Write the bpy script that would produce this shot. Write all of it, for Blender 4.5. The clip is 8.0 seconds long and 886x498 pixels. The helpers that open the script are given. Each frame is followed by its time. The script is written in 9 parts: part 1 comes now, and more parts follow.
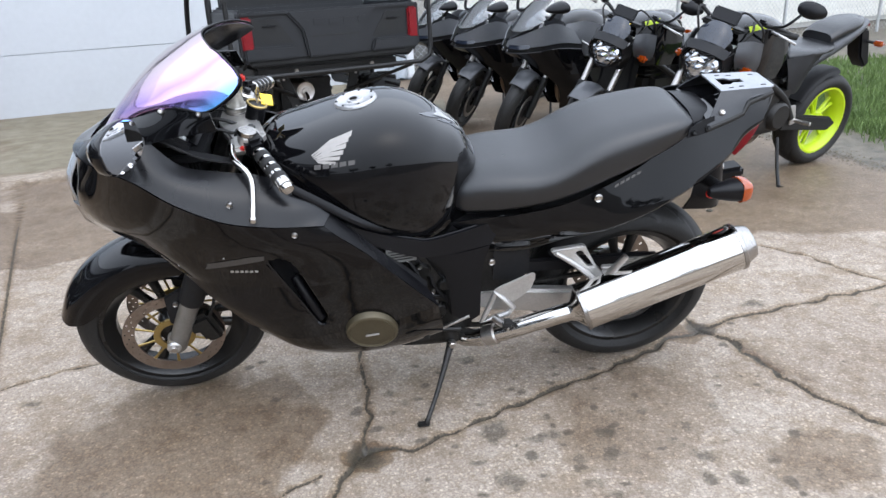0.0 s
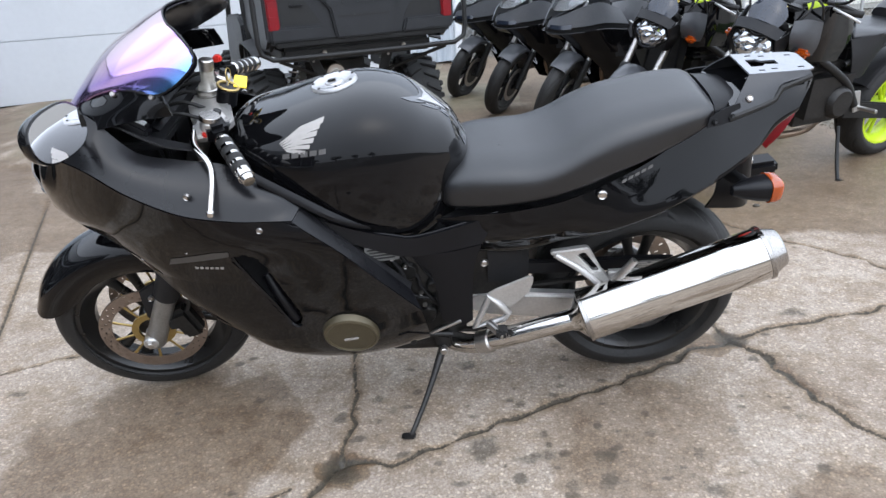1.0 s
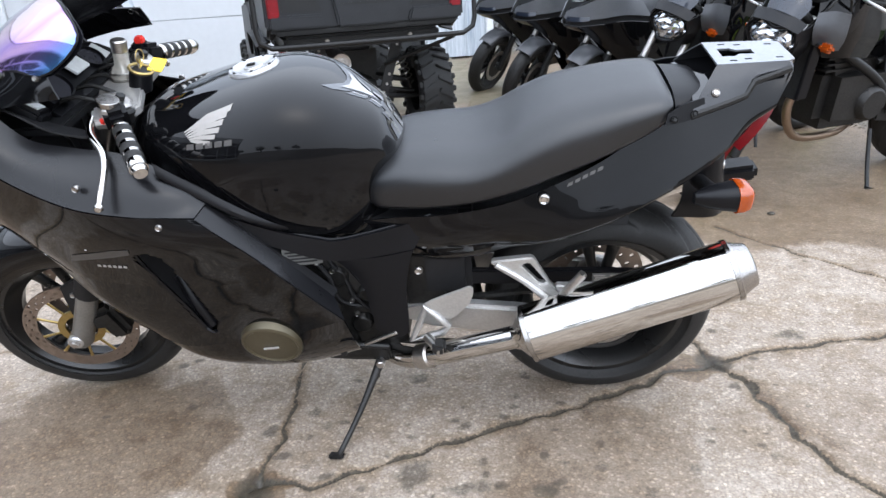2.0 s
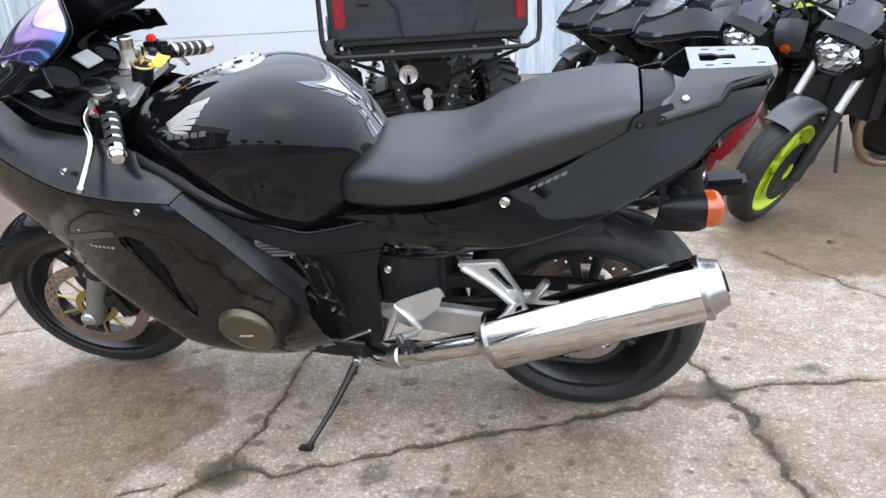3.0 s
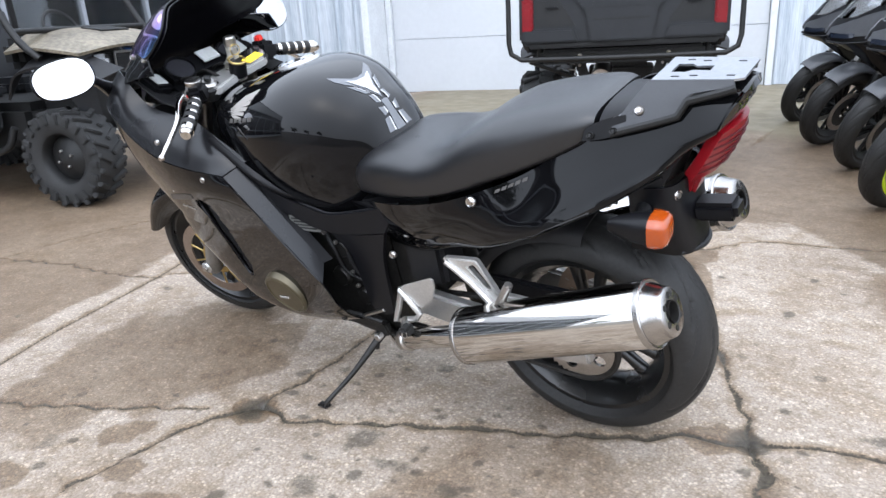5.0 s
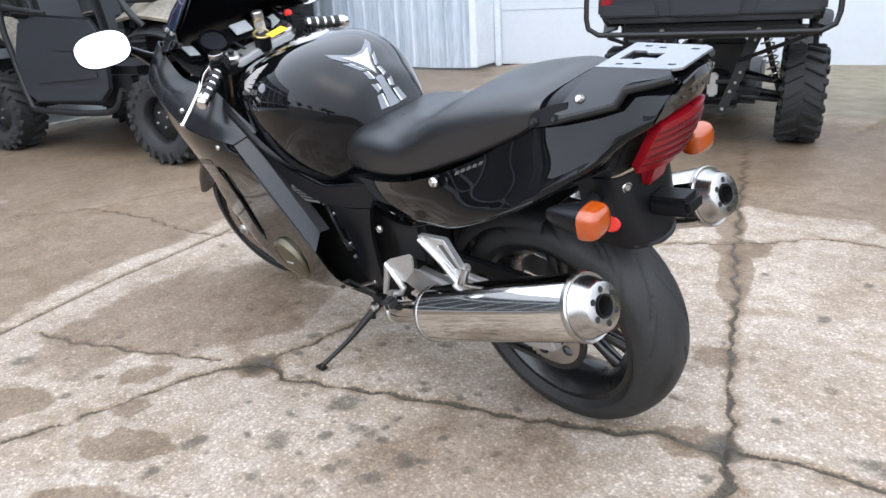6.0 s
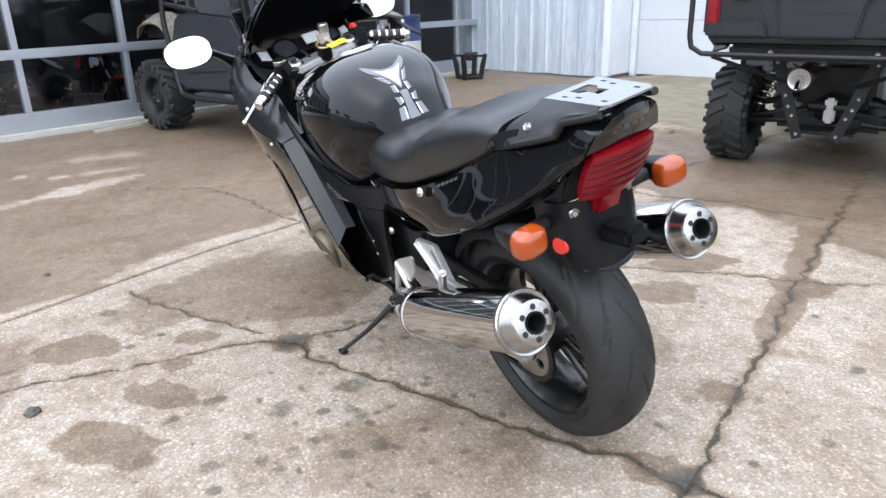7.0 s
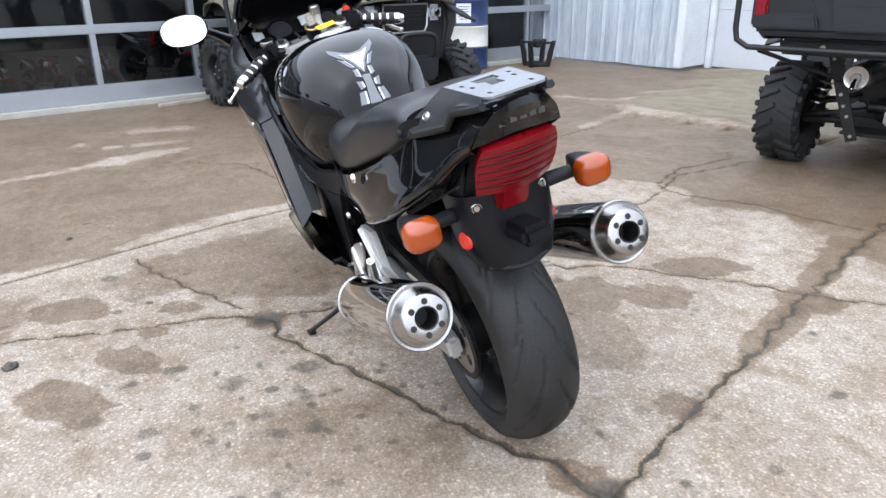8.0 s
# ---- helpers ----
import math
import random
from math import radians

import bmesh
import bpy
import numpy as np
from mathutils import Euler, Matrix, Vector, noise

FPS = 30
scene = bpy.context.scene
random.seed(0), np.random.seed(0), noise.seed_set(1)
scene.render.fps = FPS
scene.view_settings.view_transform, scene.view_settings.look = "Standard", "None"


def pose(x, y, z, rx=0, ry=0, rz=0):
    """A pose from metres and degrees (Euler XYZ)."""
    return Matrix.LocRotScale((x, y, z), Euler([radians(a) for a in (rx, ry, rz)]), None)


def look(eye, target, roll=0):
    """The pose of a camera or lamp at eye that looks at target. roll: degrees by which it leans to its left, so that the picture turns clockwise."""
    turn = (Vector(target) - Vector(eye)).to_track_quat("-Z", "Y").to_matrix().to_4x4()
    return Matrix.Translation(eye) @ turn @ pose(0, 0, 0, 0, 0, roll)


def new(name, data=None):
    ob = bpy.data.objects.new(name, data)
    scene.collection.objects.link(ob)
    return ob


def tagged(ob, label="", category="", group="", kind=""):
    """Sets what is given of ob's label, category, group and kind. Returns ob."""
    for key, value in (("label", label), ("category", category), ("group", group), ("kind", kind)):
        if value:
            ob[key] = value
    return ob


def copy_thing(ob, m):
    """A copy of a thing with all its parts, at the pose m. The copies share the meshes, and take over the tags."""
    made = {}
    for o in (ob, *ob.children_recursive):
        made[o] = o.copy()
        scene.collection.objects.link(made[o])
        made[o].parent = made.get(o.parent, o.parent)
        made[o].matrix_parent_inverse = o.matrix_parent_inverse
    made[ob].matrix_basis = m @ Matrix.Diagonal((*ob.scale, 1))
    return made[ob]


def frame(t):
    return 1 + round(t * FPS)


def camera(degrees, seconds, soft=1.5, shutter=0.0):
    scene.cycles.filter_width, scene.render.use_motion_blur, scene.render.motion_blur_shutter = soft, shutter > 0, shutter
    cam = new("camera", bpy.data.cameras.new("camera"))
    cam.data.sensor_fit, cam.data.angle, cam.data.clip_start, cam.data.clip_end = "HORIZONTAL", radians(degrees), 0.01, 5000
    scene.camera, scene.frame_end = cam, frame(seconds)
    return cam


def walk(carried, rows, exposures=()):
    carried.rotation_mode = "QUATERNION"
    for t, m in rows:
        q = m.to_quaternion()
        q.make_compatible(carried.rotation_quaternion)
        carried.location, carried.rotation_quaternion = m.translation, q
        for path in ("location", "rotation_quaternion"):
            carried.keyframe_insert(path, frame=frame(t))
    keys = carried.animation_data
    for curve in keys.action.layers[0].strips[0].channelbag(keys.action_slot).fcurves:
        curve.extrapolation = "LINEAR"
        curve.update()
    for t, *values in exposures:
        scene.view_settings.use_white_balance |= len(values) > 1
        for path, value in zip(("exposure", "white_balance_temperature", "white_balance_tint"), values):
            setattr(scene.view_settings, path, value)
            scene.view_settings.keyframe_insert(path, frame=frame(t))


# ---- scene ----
cam = camera(64.8, 8.0)
K = 1.11  # plan units to metres
METRES, EYE, TILT, LEAN, TURN = 2.524 * K, 1.159 * K, 0.0, 0.0, 0.0
ROWS = [
    (0.0, 0.0, 0.0, 0.0, -1.12, -21.02, 2.91),
    (0.5, 0.0213, 0.0372, -0.0079, -0.49, -22.02, 4.03),
    (1.0, 0.0691, 0.0692, -0.0145, 3.83, -22.07, 3.42),
    (1.5, 0.1118, 0.0997, -0.0239, 6.25, -22.5, 3.68),
    (2.0, 0.1634, 0.1431, -0.0365, 7.95, -22.2, 3.08),
    (3.5, 0.3317, 0.1747, -0.0638, 22.2, -18.63, 2.25),
    (4.0, 0.3893, 0.2007, -0.0679, 27.14, -17.02, 1.03),
    (4.5, 0.4482, 0.2217, -0.0667, 34.25, -17.67, 2.31),
    (6.0, 0.5967, 0.3372, -0.0634, 50.39, -20.72, 2.93),
    (6.5, 0.6508, 0.3846, -0.0556, 57.62, -20.75, 2.8),
    (7.0, 0.707, 0.4287, -0.0472, 63.13, -20.2, 1.47),
    (7.5, 0.7338, 0.4975, -0.0521, 65.9, -20.89, 0.64),
    (8.0, 0.7501, 0.5563, -0.0496, 70.65, -21.22, 0.54),
]
walk(cam, [(t, pose(0, 0, EYE, TILT, LEAN, TURN) @ pose(METRES * x, METRES * y, METRES * z, 90 + pitch, roll, yaw)) for t, x, y, z, yaw, pitch, roll in ROWS],
     exposures=[(0.0, 1.08), (1.0, 1.05), (2.0, 1.25), (3.5, 1.3), (4.5, 1.34), (6.0, 1.38), (6.5, 1.42), (7.0, 1.40), (7.5, 1.28), (8.0, 1.28)])

# ---- light ----
world = bpy.data.worlds.new("overcast_sky")
scene.world = world
world.use_nodes = True
wn = world.node_tree.nodes
wn.clear()
sky = wn.new("ShaderNodeTexSky")
sky.sky_type, sky.sun_disc = "NISHITA", False
sky.sun_elevation, sky.sun_rotation = radians(52), radians(150)
sky.air_density, sky.dust_density, sky.ozone_density = 1.0, 3.0, 1.5
soften = wn.new("ShaderNodeHueSaturation")
soften.inputs["Saturation"].default_value = 0.5
soften.inputs["Value"].default_value = 2.4
backg = wn.new("ShaderNodeBackground")
backg.inputs["Strength"].default_value = 0.15
wout = wn.new("ShaderNodeOutputWorld")
wl = world.node_tree.links
wl.new(sky.outputs[0], soften.inputs["Color"])
cloud = wn.new("ShaderNodeMix")  # an even layer of cloud over the sky
cloud.data_type = "RGBA"
cloud.inputs["Factor"].default_value = 0.94
cloud.inputs["B"].default_value = (4.72, 5.34, 6.42, 1)
wl.new(soften.outputs[0], cloud.inputs["A"])
dome, axes, rise, shade = wn.new("ShaderNodeTexCoord"), wn.new("ShaderNodeSeparateXYZ"), wn.new("ShaderNodeMapRange"), wn.new("ShaderNodeVectorMath")
rise.inputs["To Min"].default_value, rise.inputs["To Max"].default_value = 0.75, 1.25  # an overcast sky is brighter overhead
shade.operation = "SCALE"
wl.new(dome.outputs["Generated"], axes.inputs[0])
wl.new(axes.outputs["Z"], rise.inputs["Value"])
wl.new(cloud.outputs["Result"], shade.inputs[0])
wl.new(rise.outputs[0], shade.inputs["Scale"])
veil, side, glow = wn.new("ShaderNodeVectorMath"), wn.new("ShaderNodeMapRange"), wn.new("ShaderNodeVectorMath")
veil.operation, glow.operation = "DOT_PRODUCT", "SCALE"
veil.inputs[1].default_value = Vector((2.5, -4.3, 3.4)).normalized()  # the cloud is brighter on the side of the hidden sun
side.inputs["From Min"].default_value, side.inputs["To Min"].default_value, side.inputs["To Max"].default_value = -1.0, 0.5, 1.55
wl.new(dome.outputs["Generated"], veil.inputs[0])
wl.new(veil.outputs["Value"], side.inputs["Value"])
wl.new(shade.outputs[0], glow.inputs[0])
wl.new(side.outputs[0], glow.inputs["Scale"])
wl.new(glow.outputs[0], backg.inputs["Color"])
wl.new(backg.outputs[0], wout.inputs["Surface"])
sun = new("sun", bpy.data.lights.new("sun", "SUN"))
sun.data.energy, sun.data.angle, sun.data.color = 0.5, radians(175), (1.0, 0.985, 0.97)
sun.matrix_world = look((2.5, -4.3, 6.4), (0, 0, 0))

# ---- materials ----


def mat(name, colour, rough=0.5, metal=0.0, vary=0.12, scale=9.0, bump=0.0, bump_scale=90.0, coat=0.0, rvary=0.12, emit=0.0,
        trans=0.0, spec=0.5, second=None, per_piece=0.0):
    """A surface with two scales of colour and roughness change, and fine relief."""
    m = bpy.data.materials.new(name)
    m.use_nodes = True
    n, l = m.node_tree.nodes, m.node_tree.links
    b = n["Principled BSDF"]
    co = n.new("ShaderNodeTexCoord")
    big, small = n.new("ShaderNodeTexNoise"), n.new("ShaderNodeTexNoise")
    big.inputs["Scale"].default_value, big.inputs["Detail"].default_value = scale, 5
    small.inputs["Scale"].default_value, small.inputs["Detail"].default_value = scale * 11, 3
    l.new(co.outputs["Object"], big.inputs["Vector"])
    l.new(co.outputs["Object"], small.inputs["Vector"])
    add = n.new("ShaderNodeMath")
    add.operation = "ADD"
    l.new(big.outputs["Fac"], add.inputs[0])
    l.new(small.outputs["Fac"], add.inputs[1])
    fit = n.new("ShaderNodeMapRange")
    fit.inputs["From Min"].default_value, fit.inputs["From Max"].default_value = 0.65, 1.35
    l.new(add.outputs[0], fit.inputs["Value"])
    mix = n.new("ShaderNodeMix")
    mix.data_type = "RGBA"
    dark = tuple(c * (1 - vary) for c in colour)
    light = second or tuple(min(1.0, c * (1 + vary)) for c in colour)
    mix.inputs["A"].default_value, mix.inputs["B"].default_value = (*dark, 1), (*light, 1)
    l.new(fit.outputs[0], mix.inputs["Factor"])
    last = mix.outputs["Result"]
    if per_piece:
        info, hsv, span = n.new("ShaderNodeObjectInfo"), n.new("ShaderNodeHueSaturation"), n.new("ShaderNodeMapRange")
        span.inputs["To Min"].default_value, span.inputs["To Max"].default_value = 1 - per_piece, 1 + per_piece
        l.new(info.outputs["Random"], span.inputs["Value"])
        l.new(span.outputs[0], hsv.inputs["Value"])
        l.new(last, hsv.inputs["Color"])
        last = hsv.outputs[0]
    l.new(last, b.inputs["Base Color"])
    rr = n.new("ShaderNodeMapRange")
    rr.inputs["To Min"].default_value, rr.inputs["To Max"].default_value = max(0.01, rough * (1 - rvary)), min(1, rough * (1 + rvary))
    l.new(big.outputs["Fac"], rr.inputs["Value"])
    l.new(rr.outputs[0], b.inputs["Roughness"])
    b.inputs["Metallic"].default_value = metal
    b.inputs["Coat Weight"].default_value, b.inputs["Coat Roughness"].default_value = coat, 0.03
    b.inputs["Specular IOR Level"].default_value = spec
    b.inputs["Transmission Weight"].default_value = trans
    if emit:
        l.new(last, b.inputs["Emission Color"])
        b.inputs["Emission Strength"].default_value = emit
    if bump:
        grain, bp = n.new("ShaderNodeTexNoise"), n.new("ShaderNodeBump")
        grain.inputs["Scale"].default_value, grain.inputs["Detail"].default_value = bump_scale, 4
        bp.inputs["Strength"].default_value, bp.inputs["Distance"].default_value = bump, 0.002
        l.new(co.outputs["Object"], grain.inputs["Vector"])
        l.new(grain.outputs["Fac"], bp.inputs["Height"])
        l.new(bp.outputs[0], b.inputs["Normal"])
    return m


PAINT = mat("black_gloss_paint", (0.003, 0.003, 0.0035), 0.03, vary=0.3, rvary=0.4, scale=5, spec=0.05)
edge = PAINT.node_tree.nodes.new("ShaderNodeLayerWeight")  # clear lacquer, glossier at a slant
slant = PAINT.node_tree.nodes.new("ShaderNodeMapRange")
slant.inputs["From Min"].default_value, slant.inputs["From Max"].default_value = 0.0, 0.5
slant.inputs["To Min"].default_value, slant.inputs["To Max"].default_value = 0.17, 0.85
PAINT.node_tree.links.new(edge.outputs["Facing"], slant.inputs["Value"])
PAINT.node_tree.links.new(slant.outputs[0], PAINT.node_tree.nodes["Principled BSDF"].inputs["Coat Weight"])
PAINT.node_tree.nodes["Principled BSDF"].inputs["Coat IOR"].default_value = 1.6
PAINT.node_tree.nodes["Principled BSDF"].inputs["Coat Roughness"].default_value = 0.02
SATIN = mat("black_satin_plastic", (0.005, 0.005, 0.006), 0.34, bump=0.08, bump_scale=600, spec=0.21)
SHEEN = mat("black_satin_lacquer", (0.005, 0.005, 0.006), 0.28, bump=0.04, bump_scale=300, spec=0.32, coat=0.08)
MATTE = mat("black_matte_plastic", (0.010, 0.010, 0.011), 0.55, bump=0.15, bump_scale=500, vary=0.25, spec=0.3)
VINYL = mat("black_seat_vinyl", (0.007, 0.0073, 0.0085), 0.29, bump=0.16, bump_scale=900, vary=0.25, spec=0.62)
RUBBER = mat("tyre_rubber", (0.017, 0.0165, 0.016), 0.56, bump=0.2, bump_scale=260, vary=0.35, scale=14, spec=0.3)
# paler copy of the dark plate metal, with the reflected sky put into its colour
RACK_SKY_SHEEN = mat("grey_plate_sky_sheen", (0.34, 0.35, 0.37), 0.3, 0.8, vary=0.12, bump=0.1, scale=16)
RIM = mat("black_rim_paint", (0.008, 0.008, 0.008), 0.28, vary=0.3, coat=0.12)
CHROME = mat("polished_chrome", (0.57, 0.55, 0.525), 0.06, 1.0, vary=0.05, rvary=0.5, scale=14)
FORKGREY = mat("worn_grey_fork_paint", (0.24, 0.23, 0.215), 0.4, 0.6, vary=0.2, bump=0.1, scale=20)
STEEL = mat("brushed_steel", (0.48, 0.46, 0.44), 0.3, 1.0, vary=0.2, bump=0.08, scale=20)
ALU = mat("cast_aluminium", (0.50, 0.49, 0.475), 0.34, 0.75, vary=0.12, bump=0.12, scale=16)
ALU_DULL = mat("grey_anodised_plate", (0.030, 0.031, 0.034), 0.28, 0.25, vary=0.12, bump=0.1, scale=16)
BRONZE = mat("bronze_cover_paint", (0.095, 0.080, 0.050), 0.4, 0.55, vary=0.1, coat=0.1)
GOLD = mat("gold_disc_carrier", (0.45, 0.33, 0.13), 0.35, 0.9)
ROTOR = mat("worn_rotor_steel", (0.36, 0.30, 0.26), 0.36, 0.95, vary=0.2, scale=30)
DARKMETAL = mat("dark_oily_metal", (0.02, 0.019, 0.018), 0.45, 0.5, vary=0.5, bump=0.3)
FRAMEBLK = mat("black_powder_coat", (0.012, 0.012, 0.012), 0.45, vary=0.25, bump=0.1, bump_scale=400, spec=0.3)
CAPSTEEL = mat("satin_silencer_steel", (0.36, 0.345, 0.33), 0.24, 1.0, vary=0.15, rvary=0.3, scale=22)
REDLENS = mat("red_lens", (0.17, 0.003, 0.007), 0.28, vary=0.15, coat=0.0, spec=0.3)
REDDEEP = mat("deep_red_lens_rib", (0.055, 0.001, 0.003), 0.4, spec=0.15)
AMBER = mat("amber_lens", (0.29, 0.046, 0.004), 0.15, vary=0.08, coat=0.5)
REDPLASTIC = mat("red_plastic", (0.65, 0.03, 0.02), 0.4)
YELLOW = mat("yellow_tag", (0.85, 0.6, 0.03), 0.5)
WHITE = mat("white_paint", (0.66, 0.67, 0.68), 0.5, vary=0.04)
DECAL = mat("silver_decal", (0.30, 0.28, 0.26), 0.45, 0.1, vary=0.08)
DECAL_DIM = mat("grey_decal", (0.065, 0.06, 0.056), 0.4, 0.2)
PAD_GREY = mat("dull_silver_pad", (0.15, 0.155, 0.165), 0.3, 0.5, vary=0.08)
NOTICE = mat("grey_notice", (0.10, 0.10, 0.095), 0.5)
DECAL_BRIGHT = mat("bright_silver_decal", (0.46, 0.46, 0.46), 0.25, 0.5)
LIME = mat("lime_wheel_paint", (0.47, 0.62, 0.01), 0.4, vary=0.06)
MIRROR = mat("mirror_glass", (0.86, 0.86, 0.88), 0.015, 1.0, vary=0.01, rvary=0.1)
GREYPAINT = mat("matte_grey_paint", (0.17, 0.177, 0.19), 0.3, vary=0.1, coat=0.2)
DARKPAINT = mat("dark_grey_plastic", (0.015, 0.016, 0.018), 0.42, vary=0.18, bump=0.06, bump_scale=300, spec=0.3)
GREYDARK = mat("dark_satin_grey", (0.040, 0.042, 0.047), 0.38, vary=0.12, coat=0.1)
GREYSPORT = mat("satin_sport_grey", (0.072, 0.075, 0.082), 0.36, vary=0.12, coat=0.12)
LAMPMETAL = mat("faceted_lamp_reflector", (0.50, 0.52, 0.55), 0.10, 0.95, vary=0.3, scale=30)
LAMPGLASS = mat("headlight_glass", (0.55, 0.57, 0.6), 0.08, 0.5, vary=0.35, scale=40, coat=0.6)
SMOKE = mat("smoked_screen", (0.012, 0.016, 0.026), 0.08, spec=0.6)
RED_WORN = mat("red_motorcycle_paint", (0.45, 0.02, 0.02), 0.25, coat=0.5)


def glass_mat(name, tint, alpha):
    m = bpy.data.materials.new(name)
    m.use_nodes = True
    n, l = m.node_tree.nodes, m.node_tree.links
    b = n["Principled BSDF"]
    b.inputs["Roughness"].default_value = 0.02
    b.inputs["Base Color"].default_value = (*tint, 1)
    clear, mixer = n.new("ShaderNodeBsdfTransparent"), n.new("ShaderNodeMixShader")
    clear.inputs["Color"].default_value = (*tint, 1)
    gloss, fres = n.new("ShaderNodeBsdfGlossy"), n.new("ShaderNodeFresnel")
    gloss.inputs["Roughness"].default_value = 0.02
    fres.inputs["IOR"].default_value = 1.0 + alpha
    l.new(fres.outputs[0], mixer.inputs["Fac"])
    l.new(clear.outputs[0], mixer.inputs[1])
    l.new(gloss.outputs[0], mixer.inputs[2])
    l.new(mixer.outputs[0], n["Material Output"].inputs["Surface"])
    return m


SHOPGLASS = glass_mat("shop_window_glass", (0.75, 0.78, 0.8), 0.5)
CLEARSCREEN = glass_mat("clear_windscreen", (0.62, 0.65, 0.68), 1.0)


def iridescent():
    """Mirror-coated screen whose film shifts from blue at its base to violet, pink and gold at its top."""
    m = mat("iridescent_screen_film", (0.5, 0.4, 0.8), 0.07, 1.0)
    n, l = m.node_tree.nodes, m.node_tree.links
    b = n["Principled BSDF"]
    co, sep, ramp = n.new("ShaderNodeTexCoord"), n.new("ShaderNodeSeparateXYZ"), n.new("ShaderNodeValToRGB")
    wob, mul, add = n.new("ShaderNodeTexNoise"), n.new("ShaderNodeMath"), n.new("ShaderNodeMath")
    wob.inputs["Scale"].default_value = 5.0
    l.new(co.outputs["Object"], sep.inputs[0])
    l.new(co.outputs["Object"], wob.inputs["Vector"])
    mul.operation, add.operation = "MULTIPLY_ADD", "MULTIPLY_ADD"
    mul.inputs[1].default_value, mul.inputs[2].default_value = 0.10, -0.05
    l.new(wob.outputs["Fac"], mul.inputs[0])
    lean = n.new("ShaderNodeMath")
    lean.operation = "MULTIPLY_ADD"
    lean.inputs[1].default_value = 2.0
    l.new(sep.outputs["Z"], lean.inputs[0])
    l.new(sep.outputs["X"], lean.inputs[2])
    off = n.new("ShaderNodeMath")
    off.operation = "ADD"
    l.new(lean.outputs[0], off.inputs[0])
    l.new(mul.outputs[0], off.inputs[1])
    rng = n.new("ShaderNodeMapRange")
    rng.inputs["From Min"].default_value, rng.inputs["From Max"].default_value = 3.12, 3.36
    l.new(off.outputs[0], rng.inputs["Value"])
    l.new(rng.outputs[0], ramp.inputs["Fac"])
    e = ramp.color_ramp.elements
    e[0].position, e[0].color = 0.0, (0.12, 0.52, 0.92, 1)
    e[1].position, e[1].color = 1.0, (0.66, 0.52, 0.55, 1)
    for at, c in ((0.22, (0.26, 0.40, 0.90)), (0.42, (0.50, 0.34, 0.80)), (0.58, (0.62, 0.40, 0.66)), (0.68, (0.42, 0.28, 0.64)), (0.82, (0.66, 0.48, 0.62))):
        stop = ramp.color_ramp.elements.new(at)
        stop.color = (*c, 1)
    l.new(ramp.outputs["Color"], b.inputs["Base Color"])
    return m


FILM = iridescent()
SCREEN_BACK = mat("dark_screen_inside", (0.006, 0.006, 0.008), 0.25)

# ---- mesh helpers ----


def crom(pts, n, closed=False):
    """n points on a smooth curve through pts."""
    p = np.asarray(pts, float)
    if len(p) == 2:
        return p[0] + (p[1] - p[0]) * np.linspace(0, 1, n)[:, None]
    if closed:
        p = np.vstack([p[-1], p, p[0], p[1]])
    else:
        p = np.vstack([2 * p[0] - p[1], p, 2 * p[-1] - p[-2]])
    seg = np.linalg.norm(np.diff(p[1:-1], axis=0), axis=1)
    cum = np.concatenate([[0], np.cumsum(seg)])
    s = np.linspace(0, cum[-1], n, endpoint=not closed)
    i = np.clip(np.searchsorted(cum, s, side="right") - 1, 0, len(seg) - 1)
    t = ((s - cum[i]) / np.maximum(seg[i], 1e-9))[:, None]
    a, b, c, d = p[i], p[i + 1], p[i + 2], p[i + 3]
    return 0.5 * (2 * b + (c - a) * t + (2 * a - 5 * b + 4 * c - d) * t ** 2 + (3 * b - a - 3 * c + d) * t ** 3)


def put_grid(bm, g, wrap=False, flip=False):
    rows = [[bm.verts.new(v) for v in r] for r in g]
    faces = []
    for r0, r1 in zip(rows, rows[1:]):
        k = len(r0)
        for j in range(k if wrap else k - 1):
            q = (r0[j], r0[(j + 1) % k], r1[(j + 1) % k], r1[j])
            faces.append(bm.faces.new(q[::-1] if flip else q))
    return rows


def inside(x, z, poly):
    hit = False
    for (x0, z0), (x1, z1) in zip(poly, poly[1:] + poly[:1]):
        if (z0 > z) != (z1 > z) and x < (x1 - x0) * (z - z0) / (z1 - z0) + x0:
            hit = not hit
    return hit


def skin(curves, nu=24, nv=10, thick=0.004, mirror=False, cut=None):
    """A smooth shell of some thickness through curves; mirror gives its twin across y = 0."""
    rows = np.array([crom(c, nu) for c in curves])
    g = np.stack([crom(rows[:, j], nv) for j in range(nu)], axis=1)
    if mirror:
        g = g * np.array([1, -1, 1])
    bm = bmesh.new()
    du, dv = np.gradient(g, axis=1), np.gradient(g, axis=0)
    nrm = np.cross(du, dv)
    nrm /= np.maximum(np.linalg.norm(nrm, axis=2), 1e-9)[..., None]
    a = put_grid(bm, g)
    if thick:
        b = put_grid(bm, g - nrm * thick, flip=True)
        ring_a = a[0] + [r[-1] for r in a[1:]] + a[-1][-2::-1] + [r[0] for r in a[-2:0:-1]]
        ring_b = b[0] + [r[-1] for r in b[1:]] + b[-1][-2::-1] + [r[0] for r in b[-2:0:-1]]
        for k in range(len(ring_a)):
            bm.faces.new((ring_a[k], ring_b[k], ring_b[(k + 1) % len(ring_a)], ring_a[(k + 1) % len(ring_a)]))
        bmesh.ops.recalc_face_normals(bm, faces=bm.faces)
    if cut:
        gone = [f for f in bm.faces if inside(f.calc_center_median().x, f.calc_center_median().z, cut)]
        bmesh.ops.delete(bm, geom=gone, context="FACES")
    return bm


